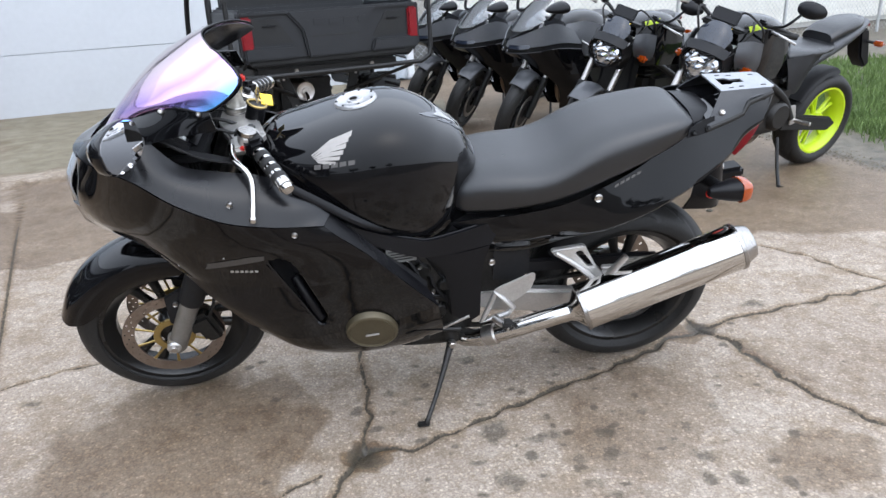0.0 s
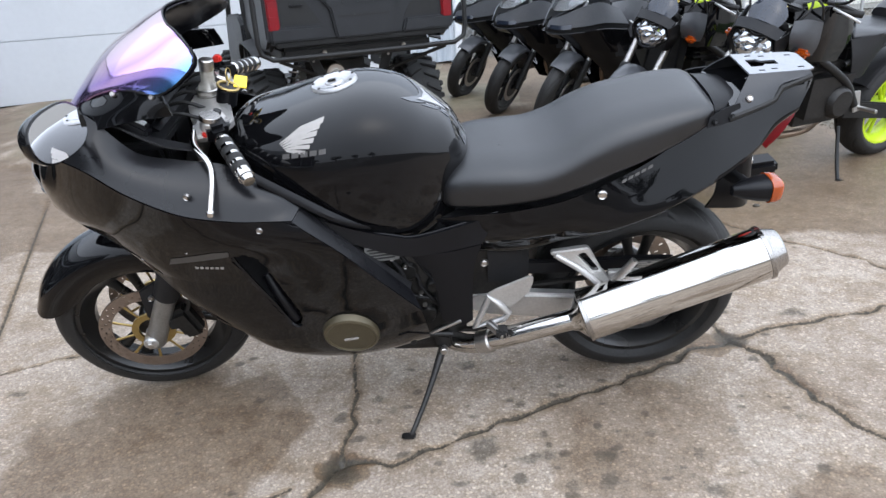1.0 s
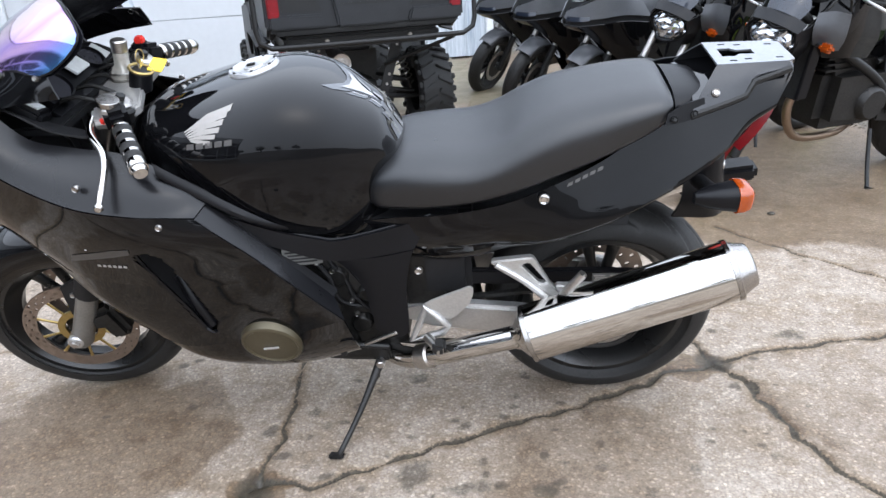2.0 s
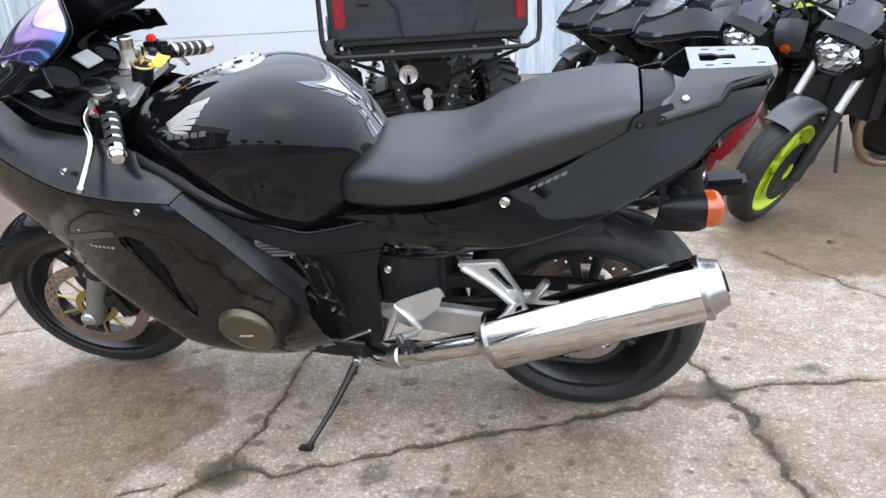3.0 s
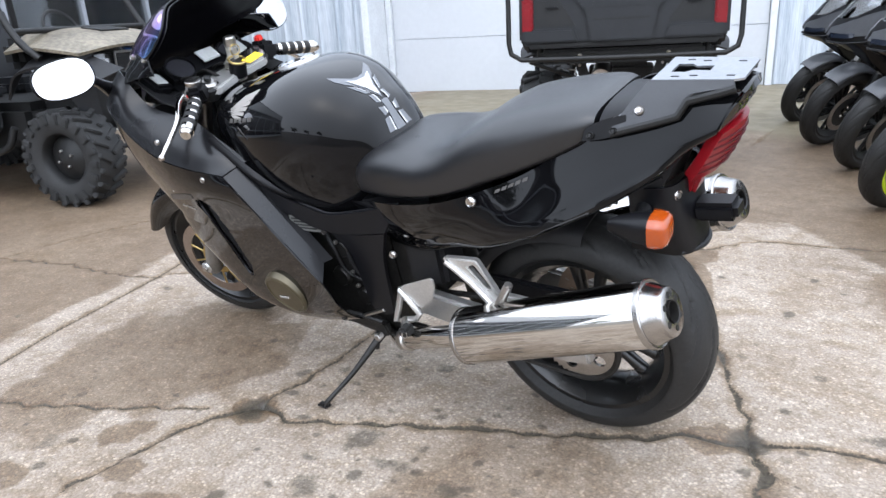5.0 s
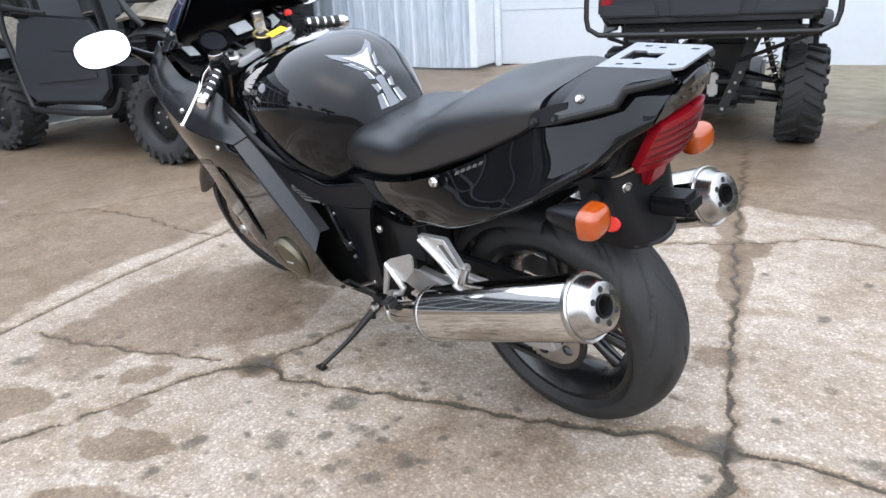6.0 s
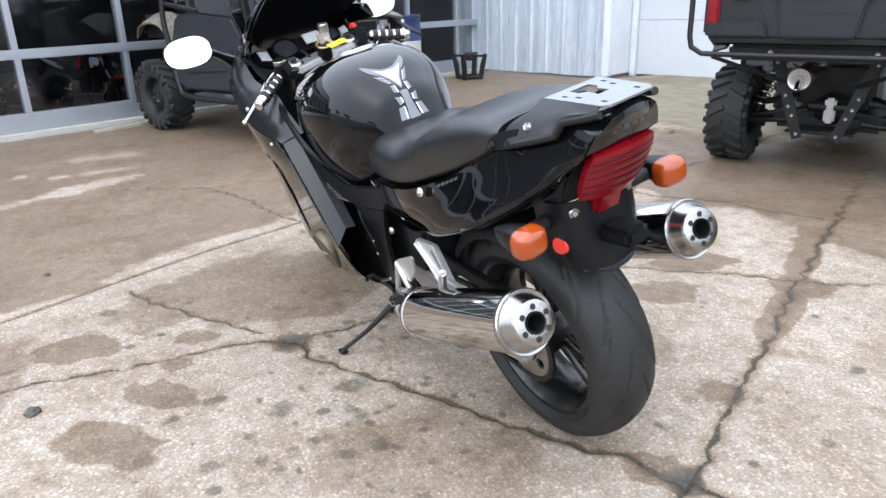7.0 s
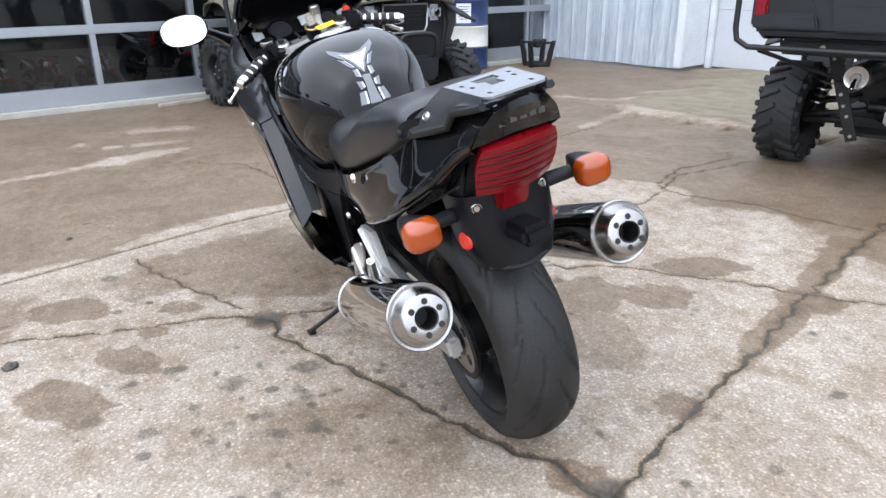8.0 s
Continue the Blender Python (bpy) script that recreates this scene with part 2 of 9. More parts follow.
def loft(rings, caps=True):
    """A closed body through rings of equal count."""
    bm = bmesh.new()
    rows = put_grid(bm, rings, wrap=True)
    if caps:
        bm.faces.new(rows[0][::-1])
        bm.faces.new(rows[-1])
    bmesh.ops.recalc_face_normals(bm, faces=bm.faces)
    return bm


def hull_ring(x, w, lo, hi, n=28, p=0.7, q=0.8, under=0.25, crown=None):
    """A cross-section at x: half width w, top at hi, belly at lo; crown: how round the upper half is."""
    out = []
    mid = lo + (hi - lo) * under
    for k in range(n):
        a = 2 * math.pi * k / n
        c, s = math.cos(a), math.sin(a)
        y = w * math.copysign(abs(c) ** (crown if crown and s > 0 else p), c)
        z = mid + (hi - mid) * abs(s) ** q if s >= 0 else mid - (mid - lo) * abs(s) ** q
        out.append((x, y, z))
    return out


def revolve(profile, n=48, axis="y"):
    """A turned body: profile of (radius, along)."""
    bm = bmesh.new()
    g = []
    for r, a in profile:
        row = []
        for k in range(n):
            c, s = math.cos(2 * math.pi * k / n), math.sin(2 * math.pi * k / n)
            row.append({"y": (r * c, a, r * s), "x": (a, r * c, r * s), "z": (r * c, r * s, a)}[axis])
        g.append(row)
    put_grid(bm, g, wrap=True)
    bmesh.ops.remove_doubles(bm, verts=bm.verts, dist=1e-6)
    bmesh.ops.recalc_face_normals(bm, faces=bm.faces)
    return bm


def between(a, b):
    """The turn that lays the z axis along a to b, at a."""
    a, b = Vector(a), Vector(b)
    return Matrix.Translation(a) @ (b - a).to_track_quat("Z", "Y").to_matrix().to_4x4()


def rod(a, b, r, r2=None, n=14, ends=0.0):
    """A round bar from a to b with softened ends."""
    r2 = r if r2 is None else r2
    d = (Vector(b) - Vector(a)).length
    e = ends or min(r, r2, d / 2) * 0.2
    bm = revolve([(1e-7, 0), (r - e, 0), (r, e), (r2, d - e), (r2 - e, d), (1e-7, d)], n, "z")
    bmesh.ops.transform(bm, matrix=between(a, b), verts=bm.verts)
    return bm


def turned(a, b, profile, n=36):
    """A turned body along a to b: profile of (radius, share of the length)."""
    d = (Vector(b) - Vector(a)).length
    bm = revolve([(r, s * d) for r, s in profile], n, "z")
    bmesh.ops.transform(bm, matrix=between(a, b), verts=bm.verts)
    return bm


def tube(path, r, n=10, smooth=0, closed=False):
    """A bent tube along path."""
    p = crom(path, smooth, closed) if smooth else np.asarray(path, float)
    k = len(p)
    rr = np.full(k, r) if np.isscalar(r) else np.interp(np.linspace(0, 1, k), np.linspace(0, 1, len(r)), r)
    tan = np.gradient(p, axis=0)
    if closed:
        tan = np.roll(p, -1, axis=0) - np.roll(p, 1, axis=0)
    ref = Vector((0.13, 0.31, 0.94)).normalized()
    rings = []
    for i in range(k):
        t = Vector(tan[i]).normalized()
        u = (ref - t * ref.dot(t))
        if u.length < 1e-3:
            u = t.orthogonal()
        u.normalize()
        ref = u
        v = t.cross(u)
        c = Vector(p[i])
        rings.append([c + (u * math.cos(2 * math.pi * j / n) + v * math.sin(2 * math.pi * j / n)) * rr[i] for j in range(n)])
    if closed:
        rings.append(rings[0])
    bm = loft(rings, caps=not closed)
    if closed:
        bmesh.ops.remove_doubles(bm, verts=bm.verts, dist=1e-6)
    return bm


def bevel(bm, w, seg=2, limit=30):
    edges = [e for e in bm.edges if len(e.link_faces) == 2 and e.calc_face_angle(0) > radians(limit)]
    bmesh.ops.bevel(bm, geom=edges, offset=w, segments=seg, affect="EDGES", clamp_overlap=True)
    return bm


def box(cx, cy, cz, sx, sy, sz, r=0.0, m=None):
    """A box about its centre, with rounded edges."""
    bm = bmesh.new()
    bmesh.ops.create_cube(bm, size=1.0, matrix=Matrix.Diagonal((sx, sy, sz, 1)))
    if r:
        bevel(bm, min(r, 0.45 * min(sx, sy, sz)))
    bmesh.ops.transform(bm, matrix=Matrix.Translation((cx, cy, cz)) @ (m or Matrix()), verts=bm.verts)
    return bm


def plate(outline, y0, y1, r=0.0, axis="y", holes=()):
    """A plate cut to an outline in the (x, z) plane, from y0 to y1 (axis y), or in (x, y) from z0 to z1, or in (y, z) along x."""
    bm = bmesh.new()

    def at(a, b, d):
        return {"y": (a, d, b), "z": (a, b, d), "x": (d, a, b)}[axis]
    loops = [outline, *holes]
    edges = []
    for lp in loops:
        vs = [bm.verts.new(at(a, b, y0)) for a, b in lp]
        edges += [bm.edges.new((vs[i], vs[(i + 1) % len(vs)])) for i in range(len(vs))]
    if holes:
        bmesh.ops.triangle_fill(bm, edges=edges, use_beauty=True)
    else:
        bm.faces.new([v for v in bm.verts])
    ext = bmesh.ops.extrude_face_region(bm, geom=bm.faces[:])
    d = y1 - y0
    move = {"y": (0, d, 0), "z": (0, 0, d), "x": (d, 0, 0)}[axis]
    bmesh.ops.translate(bm, vec=move, verts=[g for g in ext["geom"] if isinstance(g, bmesh.types.BMVert)])
    bmesh.ops.recalc_face_normals(bm, faces=bm.faces)
    if r:
        bevel(bm, r, 2, 50)
    return bm


def join(*bms):
    out = bmesh.new()
    for b in bms:
        me = bpy.data.meshes.new("tmp")
        b.to_mesh(me)
        b.free()
        out.from_mesh(me)
        bpy.data.meshes.remove(me)
    return out


def moved(bm, m):
    bmesh.ops.transform(bm, matrix=m, verts=bm.verts)
    return bm


def flipped(bm):
    """The twin of a mesh across y = 0."""
    bmesh.ops.scale(bm, vec=(1, -1, 1), verts=bm.verts)
    bmesh.ops.reverse_faces(bm, faces=bm.faces)
    return bm


def mesh_of(bm, material, smooth=True, angle=40):
    me = bpy.data.meshes.new("mesh")
    if smooth:
        for e in bm.edges:
            e.smooth = not (len(e.link_faces) == 2 and e.calc_face_angle(0) > radians(angle))
        for f in bm.faces:
            f.smooth = True
    bm.to_mesh(me)
    bm.free()
    for x in (material if isinstance(material, (list, tuple)) else [material]):
        me.materials.append(x)
    return me


def part(name, bm, material, parent, label="", smooth=True, angle=40):
    """One mesh under a thing or a part."""
    ob = new(name, mesh_of(bm, material, smooth, angle))
    ob.parent = parent
    if label:
        tagged(ob, label)
    return ob


def thing(name, m, label, category, group="", kind=""):
    """An Empty at a thing's base."""
    ob = new(name)
    ob.matrix_world = m
    return tagged(ob, label, category, group, kind)


def solid(name, bm, material, label, category="", group="", kind="", m=None, smooth=True):
    """A thing that is one mesh."""
    ob = new(name, mesh_of(bm, material, smooth))
    if m is not None:
        ob.matrix_world = m
    return tagged(ob, label, category, group, kind)


def twin(name, bm, material, parent, label=""):
    """A part on the left side and its mirrored twin on the right."""
    other = bm.copy()
    a = part(name, bm, material, parent, label)
    b = part(name, flipped(other), material, parent, label)
    return a, b

# ---- ground ----
U, N = Vector((0.934, 0.358, 0)), Vector((-0.358, 0.934, 0))  # along the garage wall, and into it


def un(u, n, z=0.0):
    return U * u + N * n + Vector((0, 0, z))


WALL = Matrix.Scale(K, 4) @ Matrix(((U.x, N.x, 0, 0), (U.y, N.y, 0, 0), (0, 0, 1, 0), (0, 0, 0, 1)))

CRACKS = [
    (0.011, ((-0.35, 0.55), (-0.33, 0.91), (-0.31, 1.21), (-0.29, 1.44), (-0.24, 1.56))),
    (0.010, ((-0.24, 1.56), (-0.24, 1.67), (-0.25, 1.85), (-0.30, 2.05), (-0.33, 2.3))),
    (0.013, ((-0.24, 1.56), (-0.07, 1.57), (0.04, 1.64), (0.27, 1.78), (0.46, 1.88), (0.60, 1.96), (0.78, 2.08), (0.87, 2.13))),
    (0.012, ((0.95, 1.98), (0.87, 2.13), (0.76, 2.34), (0.65, 2.54), (0.50, 2.86), (0.25, 3.28), (0.05, 3.68), (-0.27, 4.3), (-0.72, 5.2))),
    (0.013, ((0.87, 2.13), (0.94, 2.0), (1.04, 1.69), (1.16, 1.54), (1.4, 1.4))),
    (0.010, ((0.88, 2.14), (1.05, 2.2), (1.25, 2.26), (1.67, 2.39), (2.3, 2.55))),
    (0.010, ((-0.32, 2.58), (-0.2, 2.86), (0.05, 3.14), (0.24, 3.32), (0.46, 3.58), (0.9, 3.7))),
    (0.009, ((1.1, 3.2), (1.35, 2.89), (1.52, 2.73), (1.69, 2.42))),
    (0.008, ((-0.95, 1.1), (-0.60, 1.27), (-0.34, 1.46))),
    (0.008, ((-2.62, 1.15), (-2.37, 1.62), (-2.0, 1.76), (-1.66, 1.84), (-1.45, 1.93))),
    (0.007, ((-2.37, 1.62), (-2.37, 2.06), (-2.3, 2.6))),
    (0.008, ((-0.80, 3.30), (-0.99, 3.58), (-1.23, 3.88), (-1.34, 4.48))),
    (0.007, ((-1.45, 1.97), (-1.25, 2.09), (-0.9, 2.3))),
    (0.010, ((-6.2, 4.94), (-3.6, 4.24), (-3.19, 4.5), (-3.0, 4.62), (-2.7, 4.71), (-2.03, 5.0), (-0.5, 5.62))),
    (0.009, ((-1.13, 3.67), (-0.91, 3.67), (-0.8, 3.75), (-0.62, 3.9), (-0.42, 3.94), (-0.2, 4.05))),
    (0.008, ((-1.13, 3.67), (-1.33, 3.95), (-1.42, 4.38), (-1.5, 4.45), (-1.85, 4.67), (-1.97, 4.85))),
]
JOINTS = [
    (0.008, ((-0.7, 0.33), (-0.96, 0.85), (-1.25, 1.40), (-1.46, 1.92), (-1.69, 2.39), (-2.9, 4.8))),
]
DAMP = [  # centre, half lengths, turn, strength
    (-0.52, 0.91, 0.13, 0.09, 1.21, 0.9), (-0.10, 1.12, 0.12, 0.06, 0.75, 0.9), (0.08, 0.97, 0.15, 0.08, 0.7, 0.85), (-0.74, 1.60, 0.38, 0.36, 1.21, 0.58),
    (-0.23, 1.53, 0.06, 0.07, 1.21, 0.9), (-0.10, 3.13, 0.18, 0.09, 1.21, 0.9), (0.07, 2.82, 0.12, 0.10, 1.21, 0.85), (-0.04, 2.61, 0.11, 0.16, 1.21, 0.8),
    (0.65, 2.48, 0.06, 0.06, 1.22, 0.9), (0.40, 3.02, 0.06, 0.24, 0.5, 0.85), (-0.77, 4.19, 0.52, 0.42, 1.2, 0.9), (-0.15, 4.0, 0.10, 0.42, 0.45, 0.9),
    (-1.19, 0.77, 0.26, 0.13, 1.21, 0.85), (-0.42, 1.26, 0.07, 0.05, 1.21, 0.7), (-0.26, 1.18, 0.05, 0.04, 1.22, 0.7), (-0.75, 1.28, 0.2, 0.26, 0.4, 0.55),
    (0.52, 1.64, 0.26, 0.20, 1.0, 0.42), (0.93, 1.42, 0.16, 0.10, 0.3, 0.5), (0.10, 3.52, 0.25, 0.06, 2.1, 0.85), (0.28, 3.28, 0.10, 0.10, 0.3, 0.9),
    (-2.0, 1.05, 0.62, 0.55, 0.5, 0.8), (-3.4, 3.1, 1.2, 1.2, 0.4, 0.85), (1.9, 3.6, 1.1, 0.55, 0.45, 0.9), (0.6, 4.6, 1.2, 0.6, 0.4, 0.8),
    (-1.2, 5.3, 1.2, 0.7, 0.4, 0.95), (1.45, 2.45, 0.10, 0.06, 0.1, 0.8), (-4.6, 2.0, 1.1, 0.9, 0.4, 0.9), (-2.2, 3.6, 0.9, 0.5, 1.0, 0.7),
    (-0.36, 0.62, 0.35, 0.14, -0.2, 0.5), (0.16, 2.45, 0.3, 0.16, 0.1, 0.5), (0.82, 2.10, 0.10, 0.06, 0.6, 0.8), (1.02, 1.88, 0.05, 0.13, 0.5, 0.6),
]


def wander(pts, step=0.04, amp=0.010, seed=1):
    """A broken line that strays from its course."""
    rng = np.random.default_rng(seed)
    out = []
    for a, b in zip(pts, pts[1:]):
        a, b = np.array(a), np.array(b)
        k = max(2, int(np.linalg.norm(b - a) / step))
        nrm = np.array([a[1] - b[1], b[0] - a[0]]) / np.linalg.norm(b - a)
        off = rng.normal(0, amp, k)
        off[0] = 0
        for i in range(k):
            out.append(a + (b - a) * i / k + nrm * off[i])
    out.append(np.array(pts[-1]))
    return np.array(out)


def spread(lo, hi, near_lo, near_hi, step, far=1.25):
    """Coordinates that are close together near the camera and wider outward to the horizon."""
    mid = list(np.arange(near_lo, near_hi, step))
    up, d = [mid[-1]], step
    while up[-1] < hi:
        d = min(d * far, 80)
        up.append(up[-1] + d)
    down, d = [mid[0]], step
    while down[-1] > lo:
        d = min(d * far, 80)
        down.append(down[-1] - d)
    return np.array(down[:0:-1] + mid + up[1:])


def rumple(x, y, s, seed=0):
    """Cheap smooth noise in numpy, about -1 to 1."""
    r = np.random.default_rng(seed)
    v = np.zeros_like(x)
    for k in range(7):
        a, p = r.uniform(0, 6.28), r.uniform(0, 6.28)
        f = s * r.uniform(0.6, 2.2)
        v += np.sin(f * (x * math.cos(a) + y * math.sin(a)) + p + 1.3 * np.sin(0.7 * f * (x * math.sin(a) - y * math.cos(a)) + p * 2))
    return v / 4.0


def make_ground():
    xs, ys = spread(-600, 600, -2.3, 1.75, 0.0075, 1.15), spread(-600, 600, 0.45, 4.2, 0.0075, 1.15)
    X, Y = np.meshgrid(xs, ys)
    x, y = X.ravel(), Y.ravel()
    z = 0.004 * rumple(x, y, 1.6, 3) * (np.abs(x) < 9) * (np.abs(y) < 12) * 0.6
    dirt, seam = np.zeros_like(x), np.full_like(x, 12.0)
    rough = 1 + 0.55 * rumple(x, y, 38, 5)
    for k, (w, line) in enumerate(CRACKS + JOINTS):
        straight = k >= len(CRACKS)
        p = np.array(line) if straight else wander(line, seed=k)
        lo, hi = p.min(0) - 0.2, p.max(0) + 0.2
        i = np.where((x > lo[0]) & (x < hi[0]) & (y > lo[1]) & (y < hi[1]))[0]
        d = np.full(len(i), 9.0)
        for a, b in zip(p, p[1:]):
            ab = b - a
            t = np.clip(((x[i] - a[0]) * ab[0] + (y[i] - a[1]) * ab[1]) / (ab @ ab + 1e-12), 0, 1)
            d = np.minimum(d, np.hypot(x[i] - a[0] - t * ab[0], y[i] - a[1] - t * ab[1]))
        ww = w * (0.6 if straight else 0.46 * np.clip(rough[i], 0.3, 2.4))
        z[i] -= 0.008 * np.clip(1.25 - d / ww, 0, 1)
        z[i] -= 0.0008 * np.clip(1 - d / (ww * 4), 0, 1)
        seam[i] = np.minimum(seam[i], d / ww)
    # crumbled pit where three cracks meet
    for cx, cy, r0 in ((-0.25, 1.535, 0.055), (0.87, 2.13, 0.05)):
        d = np.hypot(x - cx, y - cy) / (r0 * (1 + 0.4 * rumple(x, y, 30, 8)))
        z -= 0.010 * np.clip(1.3 - d, 0, 1)
        dirt = np.maximum(dirt, 0.9 * np.clip(1.35 - d, 0, 1))
    # pits and dark spots
    rng = np.random.default_rng(7)
    for k in range(430):
        cx, cy, r0 = rng.uniform(-1.6, 1.7), rng.uniform(0.5, 3.4), rng.uniform(0.005, 0.020) * (1.0 + 0.9 * (rng.random() < 0.12))
        if k % 2:  # more of them where the stand and the oil drips are
            cx, cy = rng.normal(0.35, 0.38), rng.normal(1.55, 0.32)
        i = np.where((np.abs(x - cx) < 0.09) & (np.abs(y - cy) < 0.09))[0]
        d = np.hypot(x[i] - cx, (y[i] - cy) * rng.uniform(0.6, 1.8)) / (r0 * (1 + 0.35 * rumple(x[i], y[i], 60, 4)))
        dirt[i] = np.maximum(dirt[i], rng.uniform(0.22, 0.55) * np.clip(1.6 - d, 0, 1))
    damp = np.zeros_like(x)
    for cx, cy, a, b, turn, s in DAMP:
        c, si = math.cos(turn), math.sin(turn)
        px, py = (x - cx) * c + (y - cy) * si, -(x - cx) * si + (y - cy) * c
        d = np.hypot(px / a, py / b) + 0.22 * rumple(x, y, 5.0 / max(a, b), 11) + 0.06 * rumple(x, y, 40, 12)
        damp = np.maximum(damp, s * np.clip((1.12 - d) * 5, 0, 1))
    # older slabs beyond the joint and behind the motorcycle are damp all over, with dry patches along their edges
    jx, jy = -0.442, 0.897
    west = -((x + 0.7) * jy - (y - 0.33) * jx)
    north = y - np.interp(x, (-1.9, -1.13, -0.42, 0.1, 0.6, 0.95, 1.6, 3.0), (3.0, 3.62, 3.92, 4.2, 3.75, 3.42, 2.95, 2.8))
    ragged = 0.07 * rumple(x, y, 5, 20) + 0.02 * rumple(x, y, 30, 21)
    wide = np.maximum(np.clip((west - 0.07 + ragged) * 14, 0, 1), np.clip((north + 0.5 * ragged) * 14, 0, 1))
    for ax, ay, bx, by, r in ((-2.45, 0.31, -2.75, 1.0, 0.10), (-2.75, 0.9, -2.95, 1.25, 0.14), (-2.47, 3.85, -2.93, 4.58, 0.07), (-3.7, 0.95, -3.6, 1.35, 0.12), (-3.2, 1.0, -3.25, 1.5, 0.09),
                              (-1.9, 4.7, -1.5, 4.5, 0.12), (-3.3, 0.6, -3.2, 0.85, 0.07), (-2.3, 4.0, -2.1, 4.25, 0.06), (-3.9, 4.6, -3.5, 5.0, 0.10)):
        t = np.clip(((x - ax) * (bx - ax) + (y - ay) * (by - ay)) / ((bx - ax) ** 2 + (by - ay) ** 2), 0, 1)
        d = np.hypot(x - ax - t * (bx - ax), y - ay - t * (by - ay)) / (0.62 * r)
        wide *= 1 - 0.8 * np.clip((1.2 - d + 5 * ragged) * 3, 0, 1) * (np.abs(d) < 3)
    damp = np.maximum(damp, 0.85 * wide)
    east = np.clip(((x - 0.87) * 0.89 + (y - 2.13) * 0.46) * 20, 0, 1) * np.clip((3.1 - y) * 4, 0, 1)
    damp *= 1 - 0.55 * east
    # soil and turf right of the row of motorcycles
    edge = (x - 2.48) * 0.975 + (y - 4.25) * 0.22 + 0.05 * rumple(x, y, 6, 15)
    soil = np.clip(edge * 12, 0, 1) * (y > 3.6)
    soil = np.maximum(soil, np.clip(((-x * 0.358 + y * 0.934) - 8.75) * 6, 0, 1) * (x * 0.934 + y * 0.358 > 2.5))
    # unseen dark ground behind the camera, added to darken reflections in the bodywork
    soil = np.maximum(soil, np.clip((-1.3 - y + 0.2 * rumple(x, y, 2, 18)) * 4, 0, 1))
    z -= 0.02 * soil
    # raised apron before the garage door, with a ragged edge
    uu, nn = x * U.x + y * U.y, x * N.x + y * N.y
    rag = 0.05 * rumple(x, y, 7, 16) + 0.02 * rumple(x, y, 25, 17)
    low = y - np.interp(x, (-3.3, -3.0, -2.7, -2.03, -0.5, 3.0), (4.62, 4.62, 4.71, 5.0, 5.62, 7.0))
    left = (x - np.interp(y, (4.6, 4.77, 4.98, 5.4, 5.88, 6.33, 6.9, 9.0), (-3.1, -3.23, -3.5, -3.69, -3.91, -4.38, -4.75, -5.0)))
    inset = np.minimum(low, left) + rag * 0.7
    ap = (inset > 0) & (uu < 2.6) & (nn < 9.2)
    z += 0.03 * ap
    moss = ap * np.clip((inset - 0.10 + 2 * rag) * 5, 0, 1)
    damp *= 1 - 0.9 * ap * (moss < 0.5)
    nx, ny = len(xs), len(ys)
    me = bpy.data.meshes.new("ground")
    idx = np.arange(nx * ny).reshape(ny, nx)
    quads = np.stack([idx[:-1, :-1], idx[:-1, 1:], idx[1:, 1:], idx[1:, :-1]], axis=-1).reshape(-1, 4)
    me.vertices.add(nx * ny)
    me.vertices.foreach_set("co", (np.stack([x, y, z], 1) * K).ravel())
    me.loops.add(quads.size)
    me.loops.foreach_set("vertex_index", quads.ravel())
    me.polygons.add(len(quads))
    me.polygons.foreach_set("loop_start", np.arange(0, quads.size, 4))
    me.polygons.foreach_set("loop_total", np.full(len(quads), 4))
    me.update()
    me.validate()
    att = me.attributes.new("wear", "FLOAT_COLOR", "POINT")
    att.data.foreach_set("color", np.stack([dirt, damp, soil, moss], 1).astype(np.float32).ravel())
    me.attributes.new("seam", "FLOAT", "POINT").data.foreach_set("value", seam.astype(np.float32))
    me.polygons.foreach_set("use_smooth", np.ones(len(quads), bool))
    return me


